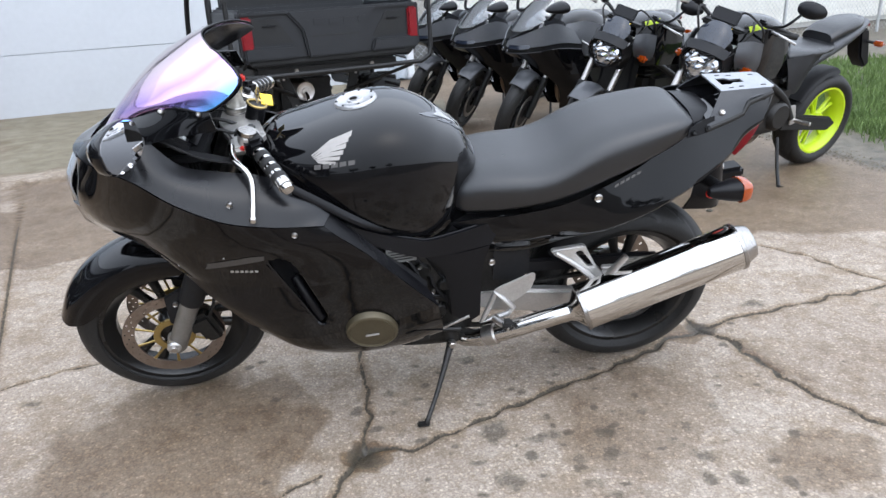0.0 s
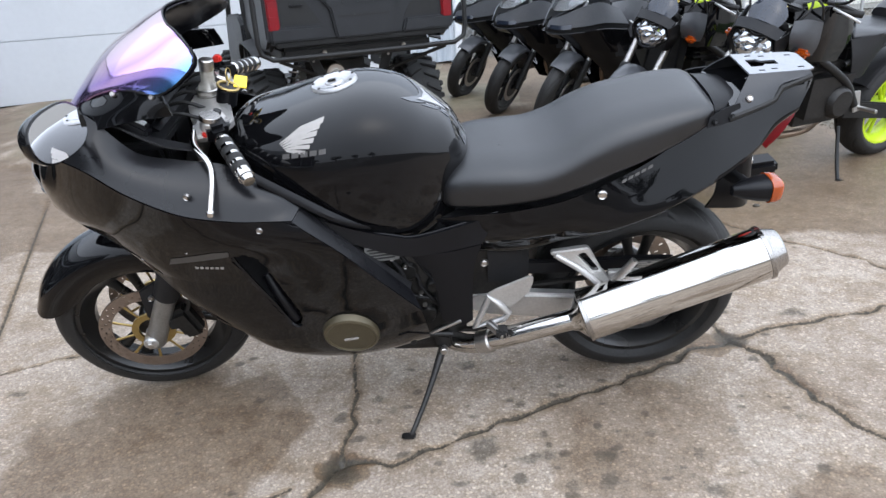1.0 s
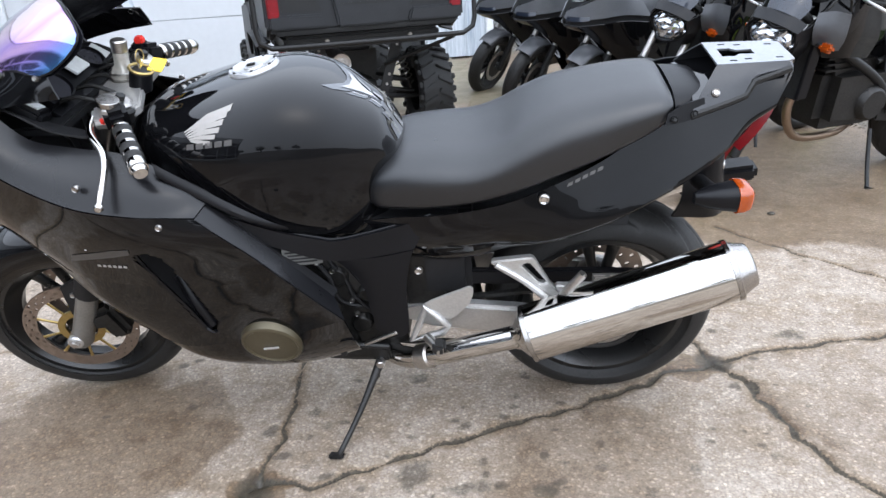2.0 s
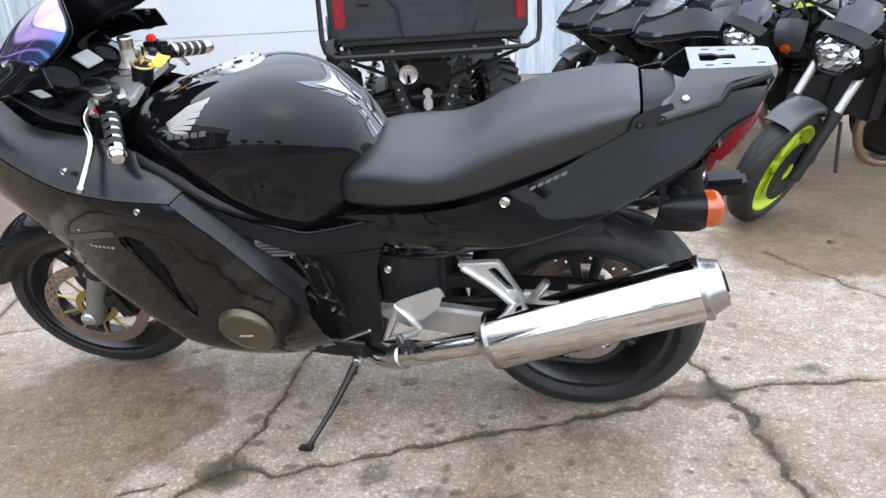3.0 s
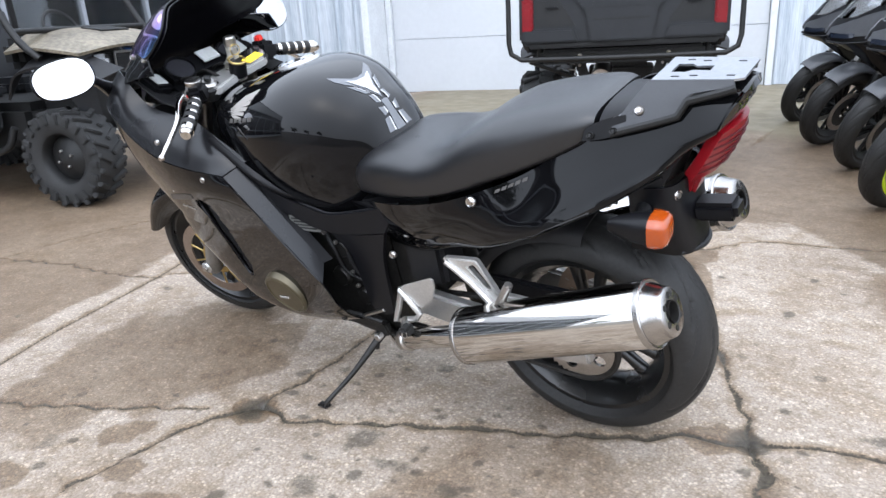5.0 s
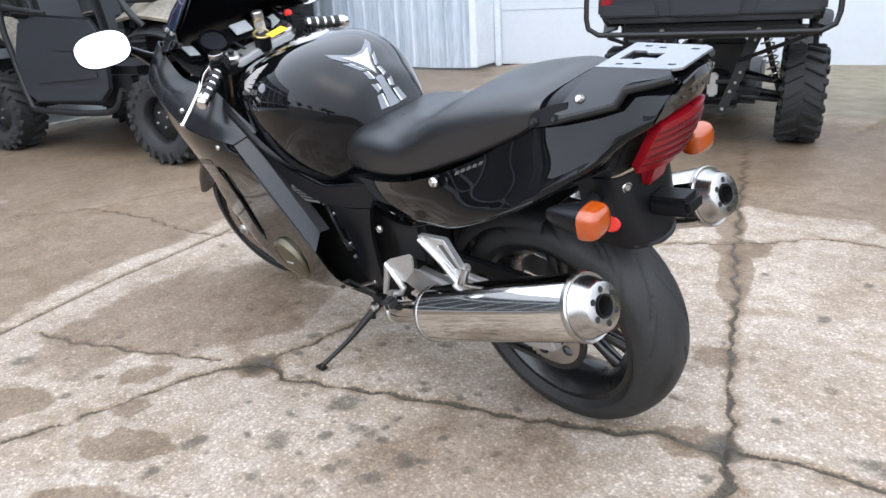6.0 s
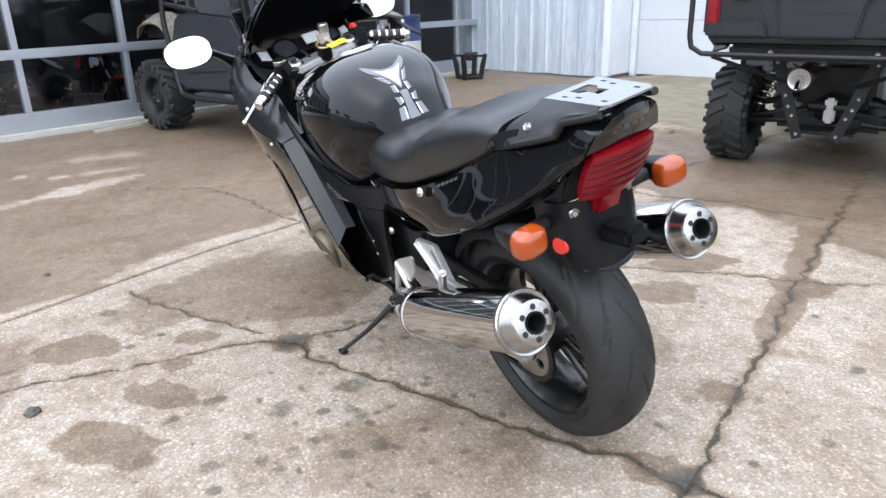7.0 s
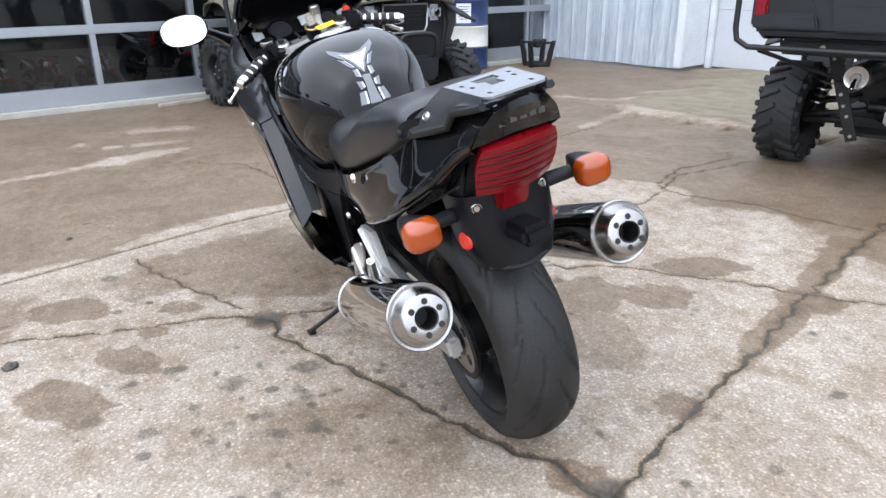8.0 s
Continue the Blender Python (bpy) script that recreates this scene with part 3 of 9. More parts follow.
def concrete():
    m = bpy.data.materials.new("old_exposed_concrete")
    m.use_nodes = True
    n, l = m.node_tree.nodes, m.node_tree.links
    b = n["Principled BSDF"]
    co = n.new("ShaderNodeTexCoord")

    def noise_node(scale, detail=5, rough=0.6):
        t = n.new("ShaderNodeTexNoise")
        t.inputs["Scale"].default_value, t.inputs["Detail"].default_value, t.inputs["Roughness"].default_value = scale, detail, rough
        l.new(co.outputs["Object"], t.inputs["Vector"])
        return t.outputs["Fac"]

    def ramp(src, stops):
        r = n.new("ShaderNodeValToRGB")
        e = r.color_ramp.elements
        e[0].position, e[0].color = stops[0][0], (*stops[0][1], 1)
        e[1].position, e[1].color = stops[-1][0], (*stops[-1][1], 1)
        for p, c in stops[1:-1]:
            x = e.new(p)
            x.color = (*c, 1)
        l.new(src, r.inputs["Fac"])
        return r.outputs["Color"]

    def blend(fac, a, bcol, mode="MIX", clamp=True):
        x = n.new("ShaderNodeMix")
        x.data_type, x.blend_type = "RGBA", mode
        for s, v in (("Factor", fac), ("A", a), ("B", bcol)):
            if isinstance(v, (int, float)):
                x.inputs[s].default_value = v
            elif isinstance(v, tuple):
                x.inputs[s].default_value = (*v, 1)
            else:
                l.new(v, x.inputs[s])
        return x.outputs["Result"]

    att = n.new("ShaderNodeAttribute")
    att.attribute_name = "wear"
    sep = n.new("ShaderNodeSeparateColor")
    l.new(att.outputs["Color"], sep.inputs[0])
    def math_node(op, a, bval):
        x = n.new("ShaderNodeMath")
        x.operation = op
        x.use_clamp = op == "MULTIPLY_ADD"
        for i, v in enumerate((a, bval) if not isinstance(bval, tuple) else (a, *bval)):
            if isinstance(v, (int, float)):
                x.inputs[i].default_value = v
            else:
                l.new(v, x.inputs[i])
        return x.outputs[0]

    def ragged(src, grain, amount, lo, hi):
        """A painted-on amount whose edges are broken up by grain."""
        shaken = math_node("ADD", src, math_node("MULTIPLY", math_node("SUBTRACT", grain, 0.5), amount))
        r = n.new("ShaderNodeMapRange")
        r.inputs["From Min"].default_value, r.inputs["From Max"].default_value = lo, hi
        l.new(shaken, r.inputs["Value"])
        return r.outputs[0]

    base = ramp(noise_node(1.7, 8), [(0.3, (0.272, 0.222, 0.180)), (0.5, (0.333, 0.282, 0.236)), (0.72, (0.384, 0.332, 0.283))])
    cloudy = ramp(noise_node(14, 6, 0.7), [(0.34, (0.70, 0.655, 0.59)), (0.55, (1.0, 1.0, 1.0)), (0.7, (1.1, 1.1, 1.1))])
    base = blend(0.8, base, cloudy, "MULTIPLY")
    # small stones of the worn face, some of them pale, some dark
    vor = n.new("ShaderNodeTexVoronoi")
    vor.inputs["Scale"].default_value = 125
    l.new(co.outputs["Object"], vor.inputs["Vector"])
    peb = ramp(vor.outputs["Distance"], [(0.12, (1.2, 1.18, 1.15)), (0.4, (0.98, 0.98, 0.98)), (0.7, (0.66, 0.64, 0.61))])
    base = blend(0.5, base, peb, "MULTIPLY")
    sp = n.new("ShaderNodeSeparateColor")
    l.new(vor.outputs["Color"], sp.inputs[0])
    tone = ramp(sp.outputs[0], [(0.0, (0.55, 0.50, 0.44)), (0.12, (0.86, 0.84, 0.81)), (0.5, (1.0, 0.99, 0.97)), (0.86, (1.1, 1.08, 1.05)), (0.9, (1.75, 1.72, 1.66)), (1.0, (2.0, 1.98, 1.92))])
    base = blend(0.42, base, tone, "MULTIPLY")
    fine = n.new("ShaderNodeTexVoronoi")
    fine.inputs["Scale"].default_value = 210
    l.new(co.outputs["Object"], fine.inputs["Vector"])
    fs = n.new("ShaderNodeSeparateColor")
    l.new(fine.outputs["Color"], fs.inputs[0])
    fleck = ramp(fs.outputs[1], [(0.0, (0.42, 0.39, 0.35)), (0.13, (0.8, 0.78, 0.75)), (0.5, (1.0, 1.0, 1.0)), (0.9, (1.12, 1.1, 1.06)), (1.0, (1.7, 1.68, 1.62))])
    base = blend(0.38, base, fleck, "MULTIPLY")
    grit = ramp(noise_node(330, 3), [(0.33, (0.7, 0.68, 0.64)), (0.55, (1.0, 1.0, 1.0)), (0.72, (1.14, 1.13, 1.11))])
    base = blend(0.6, base, grit, "MULTIPLY")
    blot = ramp(noise_node(4.2, 7, 0.72), [(0.38, (0.66, 0.58, 0.47)), (0.54, (1.0, 1.0, 1.0))])
    base = blend(0.6, base, blot, "MULTIPLY")
    damp = ragged(sep.outputs[1], noise_node(38, 6, 0.7), 0.5, 0.12, 0.62)
    wet = blend(math_node("MULTIPLY", damp, 0.95), base, blend(1.0, base, (0.55, 0.475, 0.385), "MULTIPLY"))
    mossy = ramp(noise_node(6, 6), [(0.35, (0.132, 0.106, 0.060)), (0.7, (0.230, 0.196, 0.136))])
    withmoss = blend(0.0, wet, mossy)
    l.new(att.outputs["Alpha"], n[withmoss.node.name].inputs["Factor"])
    dirtc = ramp(noise_node(60, 5), [(0.3, (0.022, 0.018, 0.012)), (0.58, (0.055, 0.045, 0.031)), (0.8, (0.105, 0.092, 0.056))])
    grime = ragged(sep.outputs[0], noise_node(75, 5, 0.7), 0.6, 0.2, 0.5)
    core = n.new("ShaderNodeMapRange")
    for key, v in (("From Min", 0.55), ("From Max", 0.95), ("To Min", 0.72), ("To Max", 1.0)):
        core.inputs[key].default_value = v
    l.new(sep.outputs[0], core.inputs["Value"])
    withdirt = blend(math_node("MULTIPLY", grime, core.outputs[0]), withmoss, dirtc)
    crack = n.new("ShaderNodeAttribute")
    crack.attribute_name = "seam"

    def within(grain, amount, far, close, most):
        """How much lies inside a crack's reach, its edge broken by grain."""
        r = n.new("ShaderNodeMapRange")
        for key, v in (("From Min", far), ("From Max", close), ("To Min", 0.0), ("To Max", most)):
            r.inputs[key].default_value = v
        l.new(math_node("ADD", crack.outputs["Fac"], math_node("MULTIPLY", math_node("SUBTRACT", grain, 0.5), amount)), r.inputs["Value"])
        return r.outputs[0]

    stained = blend(1.0, withdirt, (0.62, 0.54, 0.43), "MULTIPLY")
    withdirt = blend(within(noise_node(17, 6, 0.7), 13.0, 5.5, 1.5, 0.8), withdirt, stained)
    withdirt = blend(within(noise_node(120, 4, 0.6), 2.2, 1.55, 0.85, 0.96), withdirt, dirtc)
    soilc = ramp(noise_node(9, 6), [(0.35, (0.05, 0.042, 0.028)), (0.6, (0.12, 0.10, 0.07))])
    col = blend(sep.outputs[2], withdirt, soilc)
    l.new(col, b.inputs["Base Color"])
    rr = n.new("ShaderNodeMapRange")
    rr.inputs["To Min"].default_value, rr.inputs["To Max"].default_value = 0.9, 0.5
    l.new(sep.outputs[1], rr.inputs["Value"])
    l.new(rr.outputs[0], b.inputs["Roughness"])
    h = n.new("ShaderNodeMath")
    h.operation = "ADD"
    l.new(noise_node(150, 5), h.inputs[0])
    inv = n.new("ShaderNodeMath")
    inv.operation = "MULTIPLY"
    inv.inputs[1].default_value = -0.8
    l.new(vor.outputs["Distance"], inv.inputs[0])
    l.new(inv.outputs[0], h.inputs[1])
    bp = n.new("ShaderNodeBump")
    bp.inputs["Strength"].default_value, bp.inputs["Distance"].default_value = 0.4, 0.003
    l.new(h.outputs[0], bp.inputs["Height"])
    l.new(bp.outputs[0], b.inputs["Normal"])
    return m


ground = new("ground", make_ground())
ground.data.materials.append(concrete())
tagged(ground, "cracked and stained old concrete yard with damp patches", "ground", kind="structure")

# ---- building ----
GALV = mat("weathered_blue_grey_sheet", (0.33, 0.39, 0.45), 0.5, 0.1, vary=0.2, scale=2.2, bump=0.05, second=(0.56, 0.60, 0.64))
DOORWHITE = mat("white_door_enamel", (0.49, 0.508, 0.53), 0.45, vary=0.04, scale=1.5)
TRIMWHITE = mat("chalky_white_trim", (0.60, 0.62, 0.64), 0.55, vary=0.12, scale=4)
BRICKWHITE = mat("white_painted_block", (0.66, 0.65, 0.60), 0.7, vary=0.08, scale=4, bump=0.3, bump_scale=60, per_piece=0.06)
MORTAR = mat("grey_mortar", (0.42, 0.41, 0.38), 0.9, vary=0.15)
ALUFRAME = mat("silver_window_frame", (0.40, 0.42, 0.45), 0.38, 0.7, vary=0.06)
streaks = GALV.node_tree.nodes.new("ShaderNodeMapping")  # weather runs down the sheets
streaks.inputs["Scale"].default_value = (4.0, 4.0, 0.22)
GALV.node_tree.links.new(next(q for q in GALV.node_tree.nodes if q.bl_idname == "ShaderNodeTexCoord").outputs["Object"], streaks.inputs["Vector"])
for q in [q for q in GALV.node_tree.nodes if q.bl_idname == "ShaderNodeTexNoise" and q.inputs["Scale"].default_value < 60]:
    GALV.node_tree.links.new(streaks.outputs[0], q.inputs["Vector"])
ROOFMAT = mat("grey_roof_sheet", (0.3, 0.31, 0.33), 0.6)
# the showroom's dimness is put into this near-black wall and ceiling colour
INSIDE = mat("wall_coloured_dim", (0.05, 0.048, 0.05), 0.8)
DOORN, WALLN, TOP = 8.6, 8.05, 3.4


def corrugated(u0, u1, n, z0, z1, seed=1):
    """Ribbed metal sheeting: narrow ribs every 0.20 m with lesser ribs between."""
    bm = bmesh.new()
    us = np.arange(u0, u1, 0.0125)
    rel = (us - u0) % 0.242
    prof = 0.016 * np.clip(1.6 - np.abs(rel - 0.02) / 0.013, 0, 1) + 0.004 * np.clip(1.5 - np.abs(rel - 0.125) / 0.014, 0, 1)
    rng = np.random.default_rng(seed)
    zs = np.linspace(z0, z1, 10)
    g = []
    for k, z in enumerate(zs):
        dent = 0.004 * rumple(us * 3, np.full_like(us, z * 2), 2, seed)
        lift = 0.02 * np.clip(rumple(us, us, 3, seed + 1), 0, 1) if k == 0 else 0
        g.append(np.stack([us, n - prof + dent, np.full_like(us, z) + lift], 1))
    put_grid(bm, g)
    g2 = [r * np.array([1, 0, 1]) + np.array([0, n + 0.012, 0]) for r in g]
    put_grid(bm, g2, flip=True)
    return bm


def panel_door(u0, u1, n, z1):
    door = thing("door_1", WALL, "closed white sectional garage door with flat panels", "garage door", kind="structure")
    z, k = 0.02, 0
    while z < z1 - 0.1:
        hgt = min(0.645 if k == 0 else 0.635, z1 - z)
        part("panel", box((u0 + u1) / 2, n + 0.025, z + hgt / 2 - 0.002, u1 - u0, 0.05, hgt - 0.004, 0.004), DOORWHITE, door)
        z += hgt
        k += 1
    part("bottom_seal", box((u0 + u1) / 2, n + 0.02, 0.018, u1 - u0, 0.03, 0.036, 0.008), RUBBER, door)
    return door


panel_door(-2.18, 2.12, DOORN, 2.75)
solid("wall_west", corrugated(-5.6, -2.3, WALLN, 0.03, TOP, 3), GALV, "weathered blue-grey ribbed metal wall sheeting", "wall", kind="structure", m=WALL)
solid("wall_east", corrugated(2.2, 2.95, DOORN - 0.02, 0.03, TOP, 5), GALV, "pale ribbed metal wall sheeting beside the door", "wall", kind="structure", m=WALL)
solid("wall_lintel", corrugated(-2.28, 2.2, DOORN - 0.02, 2.8, TOP, 6), GALV, "ribbed metal sheeting over the garage door", "wall", kind="structure", m=WALL)
solid("trim", box(-2.28, WALLN + 0.0, 1.72, 0.09, 0.12, 3.36, 0.01), TRIMWHITE, "bent white metal corner trim", "trim", kind="structure", m=WALL)
solid("trim", box(-2.29, (WALLN + DOORN) / 2 + 0.08, 1.72, 0.06, DOORN - WALLN, 3.36, 0.008), TRIMWHITE, "white door recess cheek", "trim", kind="structure", m=WALL)
solid("trim", box(-2.22, DOORN - 0.02, 1.4, 0.07, 0.08, 2.8, 0.01), TRIMWHITE, "white door jamb", "trim", kind="structure", m=WALL)
solid("trim", box(2.16, DOORN - 0.02, 1.4, 0.07, 0.08, 2.8, 0.01), TRIMWHITE, "white door jamb", "trim", kind="structure", m=WALL)
solid("trim", box(2.98, DOORN, 1.72, 0.09, 0.12, 3.36, 0.01), TRIMWHITE, "white metal corner trim", "trim", kind="structure", m=WALL)
solid("roof", box(-1.6, 11.6, TOP + 0.1, 9.6, 6.9, 0.2, 0.03), ROOFMAT, "grey sheet metal shed roof", "roof", kind="structure", m=WALL)
solid("wall_back", box(-1.6, 14.9, TOP / 2, 9.3, 0.12, TOP), GALV, "plain metal back wall of the shed", "wall", kind="structure", m=WALL)
solid("wall_side", box(2.97, 11.8, TOP / 2, 0.1, 6.2, TOP), GALV, "plain metal side wall of the shed", "wall", kind="structure", m=WALL)

# shop front: a line that runs square to the garage wall
SHOP = Matrix.Scale(K, 4) @ Matrix(((-0.34, -0.94, 0, -5.285), (0.94, -0.34, 0, 1.45), (0, 0, 1, 0), (0, 0, 0, 1)))  # x along the front, y into the shop


def shop_front():
    front = thing("window_1", SHOP, "shop front of silver-framed panes over a low metal kick plate", "shop window", kind="structure")
    posts = [-0.88 * k for k in range(8, 0, -1)] + [0.88 * k for k in range(6)]
    for s in posts:
        part("window_frame", box(s, 0, 1.42, 0.05, 0.09, 2.5, 0.006), ALUFRAME, front, "silver upright")
    for z, hgt in ((0.115, 0.15), (0.655, 0.075), (2.1, 0.08), (2.66, 0.08)):
        part("window_frame", box(-1.2, -0.004, z, 12.05, 0.1, hgt, 0.008), ALUFRAME, front, "silver cross rail")
    for a, b in zip(posts, posts[1:]):
        for z0, z1 in ((0.19, 0.62), (0.69, 2.06), (2.14, 2.62)):
            p = part("pane", box((a + b) / 2, 0.0, (z0 + z1) / 2, b - a - 0.05, 0.008, z1 - z0), SHOPGLASS, front, "dark clear glass")
            p.visible_shadow = False
    return front


shop_front()
KERBC = mat("grey_kerb_concrete", (0.36, 0.35, 0.31), 0.85, vary=0.2, bump=0.5, bump_scale=80)
solid("kerb", box(-1.2, -0.03, 0.012, 12.2, 0.26, 0.06, 0.015), KERBC, "worn concrete sill under the shop front", "kerb", kind="structure", m=SHOP)
solid("wall_shop_top", box(-1.2, 0.02, 3.05, 12.2, 0.2, 0.7), TRIMWHITE, "plain white fascia above the shop front", "wall", kind="structure", m=SHOP)
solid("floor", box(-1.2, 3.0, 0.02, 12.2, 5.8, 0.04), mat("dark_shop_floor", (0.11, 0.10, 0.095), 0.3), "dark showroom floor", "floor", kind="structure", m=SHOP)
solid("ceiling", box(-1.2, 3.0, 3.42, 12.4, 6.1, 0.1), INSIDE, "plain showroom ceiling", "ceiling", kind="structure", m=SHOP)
solid("wall_shop_back", box(-1.2, 6.0, 1.7, 12.2, 0.1, 3.4), INSIDE, "showroom back wall, dimness put into its colour", "wall", kind="structure", m=SHOP)
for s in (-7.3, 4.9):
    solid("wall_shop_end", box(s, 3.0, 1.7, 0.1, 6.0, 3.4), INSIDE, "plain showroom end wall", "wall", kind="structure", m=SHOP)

# ---- the parked touring motorcycle ----
BIKE = Matrix.Translation((0.619 * K, 2.062 * K, 0.0)) @ pose(0, 0, 0, 0, 0, 184.2) @ pose(0, 0, 0, -12.8, 0, 0) @ Matrix.Diagonal((K, K, K, 1))  # x ahead, y to its left, z up
bike = thing("motorcycle", BIKE, "black sport touring motorcycle with chrome silencers, leaning on its stand", "motorcycle")

HEAD = Vector((1.107, 0, 0.9))
STEER_AXIS = Vector((-0.4226, 0, 0.9063))
STEER = Matrix.Translation(HEAD) @ Matrix.Rotation(radians(10), 4, STEER_AXIS) @ Matrix.Translation(-HEAD)


def steered(bm):
    return moved(bm, STEER)


def tyre_mesh(R, width, bead, grooves=0, seed=1, n=260):
    """A road tyre round the y axis; grooves: long tread cuts that sweep from the crown out to the shoulder."""
    half = width / 2
    prof = crom([(bead, -half * 0.72), (bead + 0.012, -half * 0.88), (R - 0.060, -half), (R - 0.030, -half * 0.88), (R - 0.010, -half * 0.55), (R - 0.002, -half * 0.24), (R, 0),
                 (R - 0.002, half * 0.24), (R - 0.010, half * 0.55), (R - 0.030, half * 0.88), (R - 0.060, half), (bead + 0.012, half * 0.88), (bead, half * 0.72)], 62)
    ang = np.arange(n) * 2 * math.pi / n
    g = []
    for r, y in prof:
        rr = np.full(n, r)
        s = y / half
        if grooves and r > R - 0.045:
            for lag, lo, hi, wide in ((0.0, 0.10, 0.66, 0.030), (0.5, 0.36, 0.90, 0.034)):
                u = (ang * grooves / (2 * math.pi) + lag + (0.31 if s > 0 else 0)) % 1.0
                course = lo + (hi - lo) * (u / 0.78) ** 1.25
                rr -= 0.0045 * np.clip(1.5 - np.abs(abs(s) - course) / wide, 0, 1) * (u < 0.78)
        g.append(np.stack([rr * np.cos(ang), np.full(n, y), rr * np.sin(ang)], 1))
    bm = bmesh.new()
    put_grid(bm, g, wrap=True)
    bmesh.ops.recalc_face_normals(bm, faces=bm.faces)
    return bm


def rim_mesh(bead, half):
    prof = [(bead + 0.008, -half), (bead + 0.008, -half + 0.008), (bead - 0.012, -half + 0.014), (bead - 0.026, -half * 0.3), (bead - 0.026, half * 0.3),
            (bead - 0.012, half - 0.014), (bead + 0.008, half - 0.008), (bead + 0.008, half), (bead - 0.004, half), (bead - 0.020, half - 0.02),
            (bead - 0.036, half * 0.3), (bead - 0.036, -half * 0.3), (bead - 0.020, -half + 0.02), (bead - 0.004, -half), (bead + 0.008, -half)]
    return revolve(prof, 72)


def spoke_mesh(r0, r1, a, w0, w1, t):
    """One cast spoke at angle a from the hub out to the rim."""
    rings = []
    for s in np.linspace(0, 1, 6):
        r = r0 + (r1 - r0) * s
        w = (w0 + (w1 - w0) * s) * (1 - 0.25 * math.sin(math.pi * s))
        th = t * (1 - 0.25 * s)
        rings.append([(r, math.sin(b) * th, math.cos(b) * w) for b in np.linspace(0, 2 * math.pi, 12, endpoint=False)])
    bm = loft(rings)
    return moved(bm, Matrix.Rotation(a, 4, "Y"))


def disc_mesh(r0, r1, y, t, holes=24, rows=3):
    """A brake rotor with drilled holes shown as cut cells."""
    n = holes * 4
    bm = bmesh.new()
    rs = np.linspace(r0, r1, 2 * rows + 2)
    grid = [[[bm.verts.new((r * math.cos(2 * math.pi * k / n), yy, r * math.sin(2 * math.pi * k / n))) for k in range(n)] for r in rs] for yy in (y - t / 2, y + t / 2)]
    for side, gr in enumerate(grid):
        for i in range(len(rs) - 1):
            for k in range(n):
                if i % 2 == 1 and (k + i) % 4 == 0:
                    continue
                q = [gr[i][k], gr[i][(k + 1) % n], gr[i + 1][(k + 1) % n], gr[i + 1][k]]
                bm.faces.new(q if side else q[::-1])
    for i in (0, len(rs) - 1):
        for k in range(n):
            bm.faces.new((grid[0][i][k], grid[0][i][(k + 1) % n], grid[1][i][(k + 1) % n], grid[1][i][k]))
    bmesh.ops.recalc_face_normals(bm, faces=bm.faces)
    return bm


def screw(parent, p, r=0.007, d=(0, 1, 0), material=None, name="screw"):
    d = Vector(d).normalized()
    p = Vector(p)
    return part(name, turned(p - d * 0.004, p + d * 0.005, [(1e-7, 1), (r * 0.45, 1), (r * 0.5, 0.72), (r * 0.8, 0.9), (r, 0.55), (r, 0.0)], 14), material or STEEL, parent)


FX, FZ, RX, RZ = 1.437, 0.268, 0.088, 0.283  # axles; the tyres stand on z = 0


